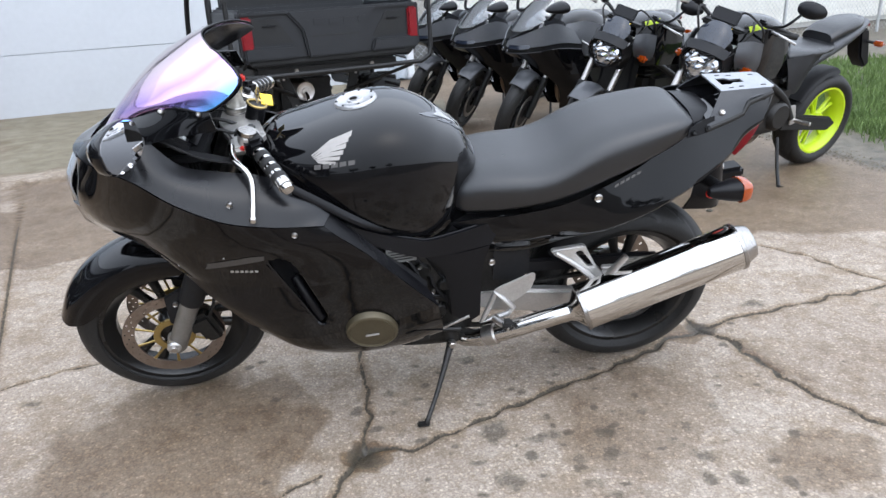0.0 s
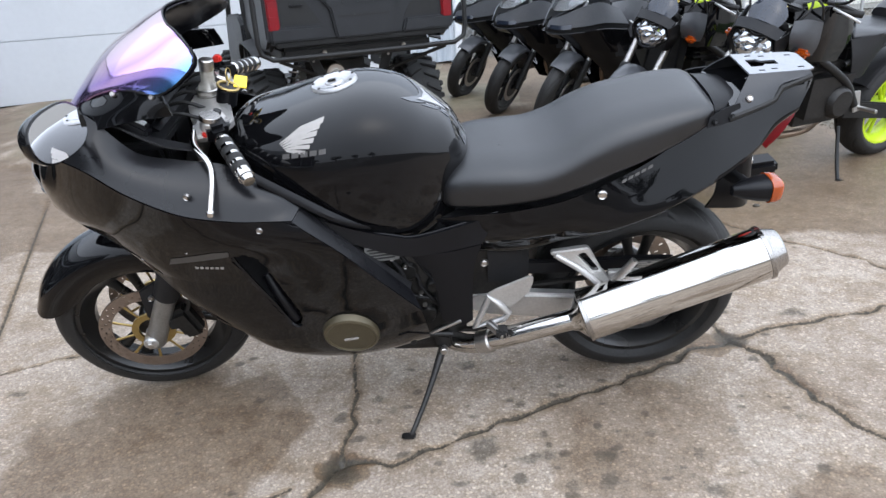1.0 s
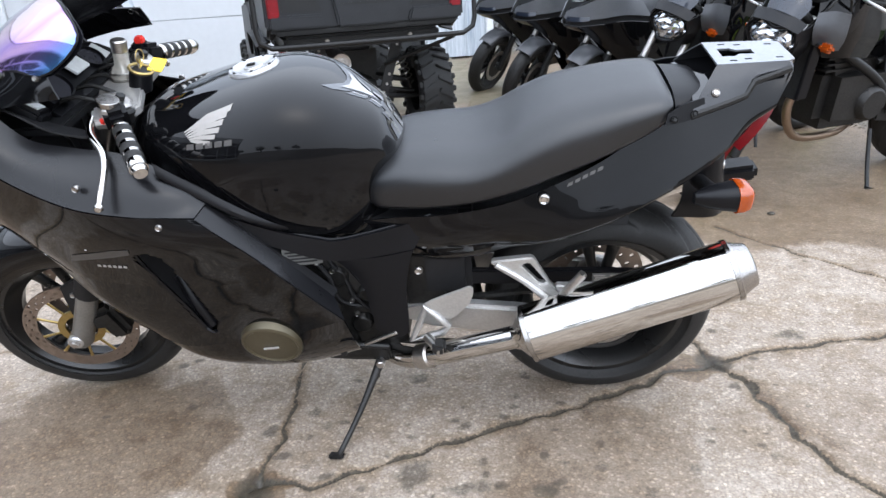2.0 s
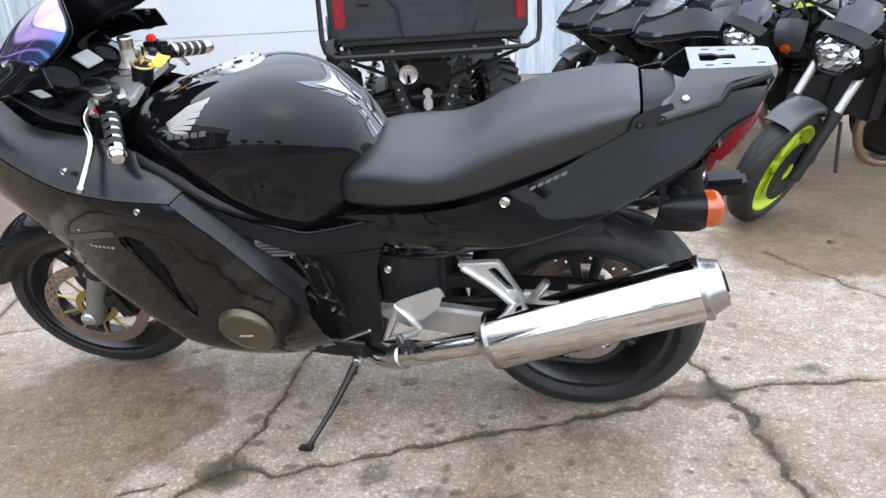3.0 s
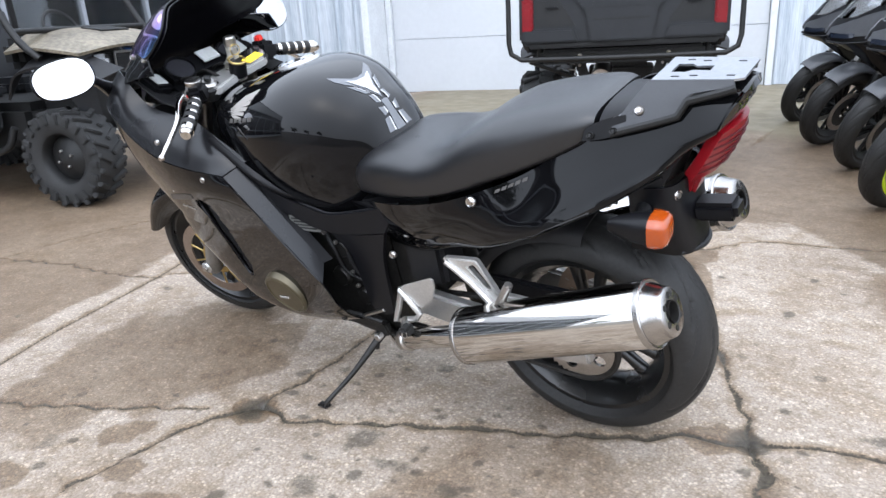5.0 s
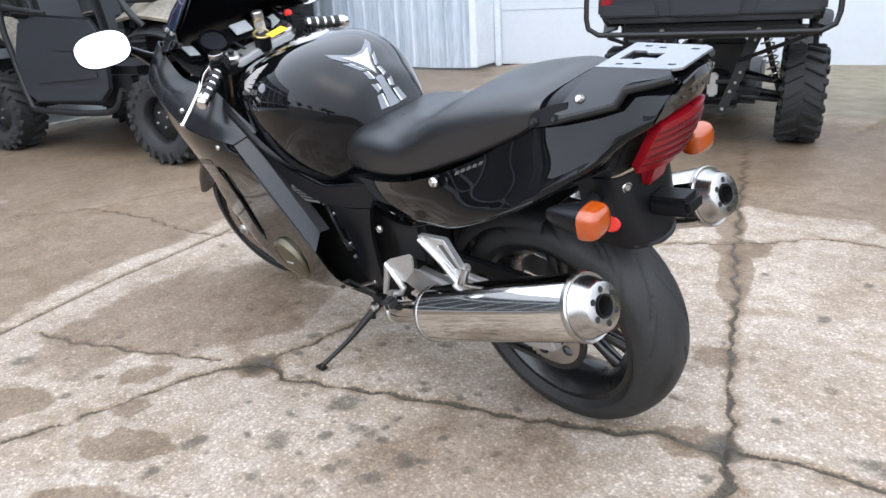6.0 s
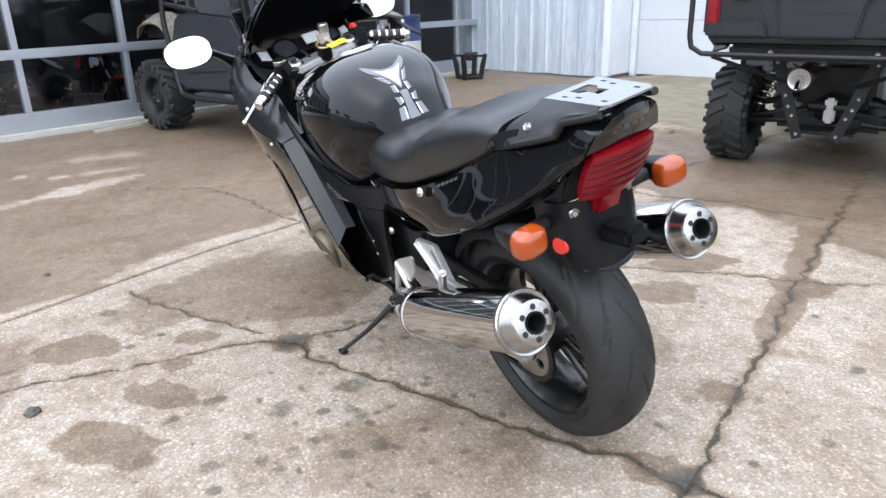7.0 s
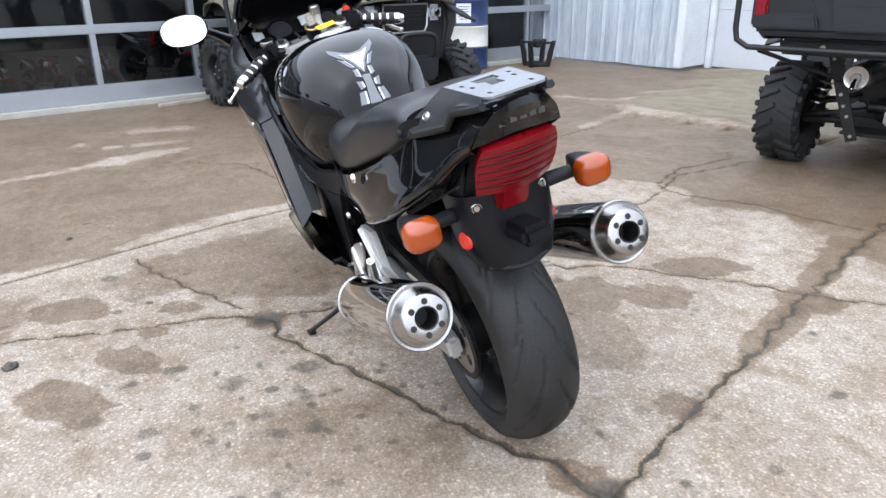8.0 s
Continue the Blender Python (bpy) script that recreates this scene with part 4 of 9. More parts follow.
def hero_wheels():
    R = Matrix.Translation((RX, 0, RZ))
    wheel = part("rear_wheel", moved(rim_mesh(0.198, 0.068), R), RIM, bike, "black cast rear wheel")
    part("tyre", moved(tyre_mesh(RZ, 0.172, 0.201, 10, 2, 300), R), RUBBER, wheel, "worn grooved rear tyre")
    for k in range(3):
        for d in (-0.21, 0.21):
            part("spoke", moved(spoke_mesh(0.04, 0.17, 2.1 * k + 0.5 + d, 0.015, 0.02, 0.02), R), RIM, wheel)
    part("hub", moved(revolve([(0.018, -0.09), (0.05, -0.085), (0.062, -0.05), (0.055, 0), (0.062, 0.05), (0.055, 0.09), (0.018, 0.095)], 32), R), RIM, wheel)
    part("brake_disc", moved(disc_mesh(0.075, 0.128, -0.075, 0.005, 18, 2), R), ROTOR, wheel)
    # chain and sprocket on the left
    teeth = []
    for k in range(84):
        a = 2 * math.pi * k / 84
        r = 0.098 if k % 2 else 0.090
        teeth.append((r * math.cos(a), r * math.sin(a)))
    holes = [[(0.064 * math.cos(b) + 0.015 * math.cos(c), 0.064 * math.sin(b) + 0.015 * math.sin(c)) for c in np.linspace(0, 2 * math.pi, 9)[:-1]] for b in np.linspace(0, 2 * math.pi, 6)[:-1]]
    part("sprocket", moved(plate(teeth, 0.084, 0.091, 0, "y", holes), R), STEEL, wheel)
    path = [(RX + 0.098 * math.cos(a), RZ + 0.098 * math.sin(a)) for a in np.linspace(radians(97), radians(262), 20)]
    path += [(RX + x, RZ - 0.098 + 0.05 * x) for x in np.linspace(0.0, 0.5, 30)]
    path += [(RX + 0.515, RZ - 0.03), (RX + 0.515, RZ + 0.02)]
    path += [(RX + x, RZ + 0.098 - 0.1 * x) for x in np.linspace(0.5, 0.0, 30)]
    part("chain", tube([(x, 0.088, z) for x, z in path], 0.0085, 6, 0, closed=True), DARKMETAL, bike, "oily drive chain")
    part("axle_nut", rod((RX, 0.09, RZ), (RX, 0.13, RZ), 0.016, n=6), STEEL, bike)

    F = Matrix.Translation((FX, 0, FZ))
    wheel = part("front_wheel", steered(moved(rim_mesh(0.197, 0.046), F)), RIM, bike, "black cast front wheel")
    part("tyre", steered(moved(tyre_mesh(FZ, 0.114, 0.2, 10, 3), F)), RUBBER, wheel, "worn grooved front tyre")
    for k in range(3):
        for d in (-0.2, 0.2):
            part("spoke", steered(moved(spoke_mesh(0.036, 0.168, 2.1 * k + 0.9 + d, 0.014, 0.018, 0.014), F)), RIM, wheel)
    part("hub", steered(moved(revolve([(0.016, -0.06), (0.045, -0.055), (0.05, 0), (0.045, 0.055), (0.016, 0.06)], 28), F)), RIM, wheel)
    for y in (0.072, -0.072):
        rot = part("brake_disc", steered(moved(disc_mesh(0.108, 0.141, y, 0.005), F)), ROTOR, wheel, "drilled steel brake disc")
        for k in range(10):
            part("carrier_arm", steered(moved(spoke_mesh(0.042, 0.113, 0.63 * k + (0.18 if y > 0 else -0.18), 0.0045, 0.005, 0.003), F @ Matrix.Translation((0, y, 0)))), GOLD, rot, "gold carrier arm")
        part("carrier_ring", steered(moved(revolve([(0.04, y - 0.004), (0.058, y - 0.004), (0.058, y + 0.004), (0.04, y + 0.004), (0.04, y - 0.004)], 30), F)), GOLD, rot)


def hero_front():
    ax = STEER_AXIS
    for s in (1, -1):
        y = 0.104 * s
        foot = Vector((FX - 0.012, y, FZ))
        low, top = foot + ax * 0.20, foot + ax * 0.67
        leg = part("fork_leg", steered(turned(foot - ax * 0.03, low, [(1e-7, 0), (0.02, 0), (0.027, 0.06), (0.027, 0.8), (0.031, 0.86), (0.031, 1), (1e-7, 1)], 20)), FORKGREY, bike, "grey cast fork slider")
        part("stanchion", steered(rod(low, top, 0.0215, n=20)), STEEL, leg)
        part("axle_clamp", steered(rod(foot + Vector((0.012, -0.028 * s, 0)), foot + Vector((0.012, 0.03 * s, 0)), 0.02, n=12)), ALU, leg)
        part("axle_bolt", steered(rod(foot + Vector((0.012, 0.03 * s, 0)), foot + Vector((0.012, 0.038 * s, 0)), 0.010, n=6)), STEEL, leg)
        cal = part("brake_caliper", steered(box(1.335, 0.098 * s, 0.305, 0.058, 0.052, 0.105, 0.014, Matrix.Rotation(radians(18), 4, "Y"))), DARKMETAL, bike, "dark grey brake caliper")
        part("caliper_bridge", steered(box(1.355, 0.104 * s, 0.315, 0.06, 0.03, 0.05, 0.008)), FRAMEBLK, cal)
        part("brake_hose", steered(tube([(1.32, 0.115 * s, 0.355), (1.295, 0.12 * s, 0.42), (1.29, 0.10 * s, 0.52), (1.23, 0.08 * s, 0.7)], 0.005, 8, 16)), RUBBER, bike)
        # dark lower shroud between fender and slider
        part("fork_shroud", steered(turned(foot + ax * 0.15, foot + ax * 0.33, [(1e-7, 0), (0.034, 0.02), (0.036, 0.5), (0.036, 0.98), (1e-7, 1)], 16)), MATTE, leg)
    # front fender
    c = Vector((FX, 0, FZ))

    def arc(r, y, a0, a1, k=9):
        return [(c.x + r * math.cos(a), y, c.z + r * math.sin(a)) for a in np.linspace(radians(a0), radians(a1), k)]
    rows = [arc(0.205, 0.074, 40, 128), arc(0.235, 0.084, 27, 138), arc(0.268, 0.082, 23, 142), arc(0.288, 0.064, 22, 142), arc(0.299, 0.034, 21, 142), arc(0.303, 0.0, 20.5, 142)]
    rows += [[(x, -y, z) for x, y, z in r] for r in rows[-2::-1]]
    fender = part("front_fender", steered(skin(rows, 34, 30, 0.0035)), PAINT, bike, "gloss black front fender")
    for s in (1, -1):
        part("fender_stay", steered(plate([(1.395, 0.30), (1.435, 0.325), (1.43, 0.42), (1.35, 0.46), (1.32, 0.42), (1.365, 0.35)], 0.079 * s, 0.09 * s, 0.003)), MATTE, fender)
        screw(fender, STEER @ Vector((1.405, 0.093 * s, 0.395)), 0.008, (0, s, 0))
    # inner skirts that close the fairing behind the wheel
    part("radiator", plate([(1.17, 0.36), (1.19, 0.36), (1.25, 0.62), (1.23, 0.62)], -0.19, 0.19, 0.003), DARKMETAL, bike, "dark radiator")


def hero_controls():
    # top clamp, fork caps, ignition and keys
    part("top_clamp", steered(plate([(1.075, -0.10), (1.10, -0.135), (1.15, -0.13), (1.175, -0.06), (1.185, 0), (1.175, 0.06), (1.15, 0.13), (1.10, 0.135), (1.075, 0.10), (1.09, 0)], 0.862, 0.885, 0.005, "z")), ALU, bike, "silver top clamp")
    for s in (1, -1):
        top = Vector((1.118, 0.108 * s, 0.88))
        part("fork_cap", steered(rod(top - STEER_AXIS * 0.03, top + STEER_AXIS * 0.025, 0.026, 0.024, n=20)), STEEL, bike, "steel fork cap")
        part("adjuster", steered(rod(top + STEER_AXIS * 0.025, top + STEER_AXIS * 0.036, 0.010, n=6)), FRAMEBLK, bike)
    part("ignition_switch", steered(rod((1.10, 0, 0.87), (1.085, 0, 0.915), 0.024, n=24)), SATIN, bike)
    part("ignition_ring", steered(tube([(1.085 + 0.022 * math.cos(a), 0.022 * math.sin(a), 0.916 + 0.009 * math.cos(a)) for a in np.linspace(0, 2 * math.pi, 20)[:-1]], 0.0035, 8, closed=True)), GOLD, bike)
    key = part("key", steered(box(1.083, 0, 0.935, 0.004, 0.022, 0.03, 0.002)), STEEL, bike)
    part("key_ring", steered(tube([(1.078 + 0.004 * math.cos(a), 0.014 * math.cos(a), 0.945 + 0.014 * math.sin(a)) for a in np.linspace(0, 2 * math.pi, 18)[:-1]], 0.0012, 6, closed=True)), GOLD, key)
    part("key_tag", steered(box(1.06, -0.035, 0.908, 0.03, 0.065, 0.0025, 0.001, Matrix.Rotation(radians(-16), 4, "Y"))), YELLOW, key, "blank yellow key tag")
    for s in (1, -1):
        # clip-on bar from the fork to its end
        inner, outer = Vector((1.122, 0.125 * s, 0.897)), Vector((1.048, 0.292 * s, 0.842))
        d = (outer - inner).normalized()
        bar = part("handlebar", steered(rod(inner - d * 0.02, outer - d * 0.1, 0.0115)), FRAMEBLK, bike, "black clip-on handlebar")
        part("clamp_ring", steered(rod(Vector((1.127, 0.108 * s, 0.86)), Vector((1.112, 0.108 * s, 0.893)), 0.034, n=20)), FRAMEBLK, bar)
        grip = part("grip", steered(turned(outer - d * 0.125, outer, [(1e-7, 0), (0.016, 0), (0.0181, 0.03), (0.0178, 0.1), (0.0178, 0.88), (0.0188, 0.92), (0.018, 0.99), (1e-7, 1)], 24)), CHROME, bar, "chrome grip with black rubber rings")
        for k in range(4):
            near = outer - d * (0.116 - 0.0255 * k)
            part("rubber_ring", steered(turned(near, near + d * 0.0195, [(0.0155, 0), (0.0176, 0.02), (0.0188, 0.12), (0.0188, 0.88), (0.0176, 0.98), (0.0155, 1)], 24)), RUBBER, grip)
        part("bar_end", steered(rod(outer, outer + d * 0.012, 0.016, 0.014, 20)), CHROME, bar)
        sw = part("switch_box", steered(moved(box(0, 0, 0, 0.046, 0.052, 0.052, 0.01), between(outer - d * 0.16, outer))), SATIN, bar, "black switch housing")
        if s < 0:
            part("switch_lid", box(1.145, -0.142, 0.915, 0.045, 0.05, 0.03, 0.010), SATIN, sw)
            part("kill_switch", box(1.140, -0.140, 0.936, 0.020, 0.022, 0.018, 0.004), REDPLASTIC, sw, "red stop switch")
        else:
            part("switch_button", steered(moved(box(-0.026, 0, 0, 0.01, 0.014, 0.02, 0.003), between(outer - d * 0.16, outer))), REDPLASTIC, sw)
        # lever: pivot ahead of the bar, blade out along the grip with a ball end
        piv = outer - d * 0.165 + Vector((0.045, 0, -0.004))
        tip = outer + Vector((0.085, 0.035 * s, -0.052))
        mid = outer + Vector((0.075, -0.045 * s, 0.004))
        part("lever", steered(tube([piv, piv * 0.6 + mid * 0.4 + Vector((0.012, 0, 0.004)), mid, tip], [0.009, 0.0085, 0.007, 0.0062], 10, 22)), CHROME, bar, "polished lever")
        part("lever_ball", steered(moved(revolve([(1e-7, -0.009), (0.006, -0.007), (0.009, 0), (0.006, 0.007), (1e-7, 0.009)], 14), Matrix.Translation(tip))), CHROME, bar)
        part("lever_bracket", steered(moved(box(0, 0, 0, 0.04, 0.03, 0.045, 0.008), between(piv - Vector((0.02, 0, 0)), tip))), ALU, bar)
        # fluid reservoir on the clutch side
        if s > 0:
            rp = Vector((1.125, 0.150, 0.878))
            res = part("reservoir", steered(rod(rp, rp + Vector((-0.008, 0, 0.034)), 0.020, 0.021, 22)), ALU, bike, "fluid reservoir")
            part("reservoir_cap", steered(rod(rp + Vector((-0.008, 0, 0.034)), rp + Vector((-0.011, 0, 0.046)), 0.022, n=20)), CAPSTEEL, res)
    # tall clear bottle clipped behind the screen
    a = Vector((1.15, -0.035, 0.85))
    bottle = part("fluid_bottle", turned(a, a + Vector((-0.015, 0, 0.105)), [(1e-7, 0), (0.026, 0), (0.028, 0.1), (0.028, 0.45), (0.022, 0.58), (0.016, 0.66), (0.016, 0.98), (1e-7, 1)], 24), mat("smoky_bottle", (0.42, 0.40, 0.36), 0.15, 0.3, vary=0.25), bike, "smoky fluid bottle with a steel cap")
    for k in range(4):
        part("bottle_ridge", turned(a + Vector((-0.002 - 0.002 * k, 0, 0.012 + 0.013 * k)), a + Vector((-0.002 - 0.002 * k, 0, 0.016 + 0.013 * k)), [(0.027, 0), (0.0305, 0.5), (0.027, 1)], 22), STEEL, bottle)
    part("bottle_cap", rod(a + Vector((-0.014, 0, 0.095)), a + Vector((-0.018, 0, 0.122)), 0.017, n=18), STEEL, bottle)
    for k in range(5):
        y = -0.12 + 0.05 * k
        part("cable", tube([(1.12, y, 0.87), (1.19, y * 1.25, 0.90), (1.26, y, 0.86), (1.27, y * 0.5, 0.74)], 0.0045, 6, 14), RUBBER, bike)


def hero_cockpit():
    dash = part("dashboard", plate([(1.20, -0.17), (1.20, 0.17), (1.33, 0.16), (1.40, 0.10), (1.42, 0), (1.40, -0.10), (1.33, -0.16)], 0.845, 0.865, 0.004, "z"), MATTE, bike)
    tilt = Matrix.Translation((1.255, 0, 0.905)) @ Matrix.Rotation(radians(-38), 4, "Y")
    part("gauge_pod", moved(box(0, 0, -0.015, 0.10, 0.27, 0.05, 0.02), tilt), SATIN, dash, "black gauge cluster")
    for y, r in ((0.07, 0.044), (-0.10, 0.032)):
        g = part("gauge", moved(revolve([(1e-7, 0.008), (r - 0.006, 0.008), (r - 0.004, 0.016), (r, 0.016), (r, 0)], 30, "z"), tilt @ Matrix.Translation((0, y, 0.004))), SATIN, dash)
        part("dial", moved(revolve([(1e-7, 0.0105), (r - 0.007, 0.0105), (r - 0.007, 0.009)], 26, "z"), tilt @ Matrix.Translation((0, y, 0.004))), bpy.data.materials.get("dark_dial") or mat("dark_dial", (0.03, 0.03, 0.035), 0.15), g, "dial face")
    part("display", moved(box(0, 0, 0, 0.045, 0.06, 0.006, 0.002), tilt @ Matrix.Translation((0.005, -0.03, 0.022))), mat("pale_display", (0.50, 0.51, 0.50), 0.3), dash, "pale square display")
    for s in (1, -1):
        b = part("cockpit_panel", skin([[(1.13, 0.195 * s, 0.85), (1.2, 0.20 * s, 0.87), (1.29, 0.195 * s, 0.92), (1.40, 0.15 * s, 0.90)],
                                        [(1.14, 0.15 * s, 0.84), (1.2, 0.155 * s, 0.86), (1.3, 0.14 * s, 0.88), (1.40, 0.11 * s, 0.875)]], 14, 6, 0.004), MATTE, bike)
        # small instrument pocket with a pale lid
        part("pocket", moved(box(0, 0, 0, 0.075, 0.06, 0.03, 0.008), Matrix.Translation((1.262, 0.150 * s, 0.898)) @ Matrix.Rotation(radians(-34), 4, "Y") @ Matrix.Rotation(radians(18 * s), 4, "X")), SATIN, b)
        part("pocket_lid", moved(box(0, 0, 0.016, 0.045, 0.038, 0.003, 0.001), Matrix.Translation((1.262, 0.150 * s, 0.898)) @ Matrix.Rotation(radians(-34), 4, "Y") @ Matrix.Rotation(radians(18 * s), 4, "X")), mat("pale_switch_lid", (0.5, 0.51, 0.5), 0.4), b)
    part("bulkhead", plate([(-0.19, 0.84), (0.19, 0.84), (0.17, 0.55), (-0.17, 0.55)], 1.27, 1.275, 0, "x"), MATTE, bike)


def hero_screen():
    half = [
        [(1.335, 0.150, 0.968), (1.385, 0.132, 0.937), (1.44, 0.085, 0.902), (1.475, 0, 0.872)],
        [(1.235, 0.190, 0.994), (1.30, 0.164, 0.988), (1.362, 0.095, 0.975), (1.40, 0, 0.955)],
        [(1.153, 0.212, 0.990), (1.225, 0.173, 1.026), (1.29, 0.095, 1.037), (1.32, 0, 1.03)],
        [(1.078, 0.198, 1.045), (1.145, 0.155, 1.072), (1.205, 0.085, 1.084), (1.235, 0, 1.08)],
        [(1.118, 0.138, 1.088), (1.145, 0.105, 1.096), (1.17, 0.05, 1.102), (1.18, 0, 1.104)],
    ]
    rows = [r + [(x, -y, z) for x, y, z in r[-2::-1]] for r in half]
    rows[2][-1], rows[3][-1] = (1.165, -0.200, 1.020), (1.095, -0.180, 1.062)  # trimmed round the far mirror
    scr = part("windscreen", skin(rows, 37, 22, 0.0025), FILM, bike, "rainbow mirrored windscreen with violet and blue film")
    inner = [[(x - 0.006, y * 0.965, z - 0.006) for x, y, z in r] for r in rows]
    part("screen_lining", skin(inner, 37, 22, 0.0015), SCREEN_BACK, scr, "black inner face of the screen")
    edge = [r[0] for r in half] + [rows[-1][k] for k in (1, 2, 3, 4, 5)] + [r[-1] for r in rows[::-1]]
    part("screen_edge", tube(edge, 0.0028, 6, 60), SATIN, scr)
    # black inner cowl between the fairing and the foot of the screen
    for s in (1, -1):
        lowr = [(1.45, 0.10, 0.885), (1.40, 0.165, 0.900), (1.33, 0.208, 0.915), (1.235, 0.218, 0.935), (1.14, 0.222, 0.945)]
        midr = [(1.435, 0.095, 0.897), (1.385, 0.150, 0.925), (1.325, 0.186, 0.948), (1.235, 0.205, 0.965), (1.147, 0.219, 0.968)]
        upr = [(1.42, 0.088, 0.910), (1.372, 0.138, 0.943), (1.32, 0.158, 0.971), (1.235, 0.189, 0.9925), (1.153, 0.213, 0.9885)]
        cowl = part("inner_cowl", skin([[(x, y * s, z) for x, y, z in q] for q in (lowr, midr, upr)], 24, 10, 0.004), PAINT, bike, "gloss black inner cowl")
        screw(cowl, (1.262, 0.186 * s, 0.985), 0.007, (0, s, 0.6))
        screw(cowl, (1.175, 0.211 * s, 0.983), 0.006, (0, s, 0.4))
    # mirrors on their stalks
    for s in (1, -1):
        c = Vector((1.300 if s > 0 else 1.235, 0.362 if s > 0 else -0.290, 0.985 if s > 0 else 0.972))
        back = Vector((-1.0, 0.22 * s, 0.15)).normalized()
        t = Matrix.Translation(c) @ back.to_track_quat("Z", "Y").to_matrix().to_4x4()
        ex = t.to_3x3() @ Vector((1, 0, 0))
        shape = []
        for a in np.linspace(0, 2 * math.pi, 30)[:-1]:
            cx, cy = math.cos(a), math.sin(a)
            shape.append((0.080 * math.copysign(abs(cx) ** 0.8, cx) * (1.0 if cx * (1 if ex.y * s > 0 else -1) > 0 else 0.92), 0.049 * math.copysign(abs(cy) ** 0.8, cy)))
        rings = [[(x * f, y * f, d) for x, y in shape] for f, d in ((0.25, -0.052), (0.62, -0.044), (0.9, -0.022), (1.0, -0.004), (1.0, 0.003), (0.95, 0.004))]
        m = part("mirror", moved(loft(rings), t), PAINT, bike, "black mirror housing")
        part("mirror_glass", moved(loft([[(x * 0.94, y * 0.93, d) for x, y in shape] for d in (0.0042, 0.0062)]), t), MIRROR, m, "mirror glass")
        part("mirror_stalk", tube([c + Vector((0.035, -0.05 * s, -0.01)), (1.35, 0.265 * s, 0.945), (1.385, 0.205 * s, 0.895)], [0.012, 0.013, 0.024], 12, 16), PAINT, m)


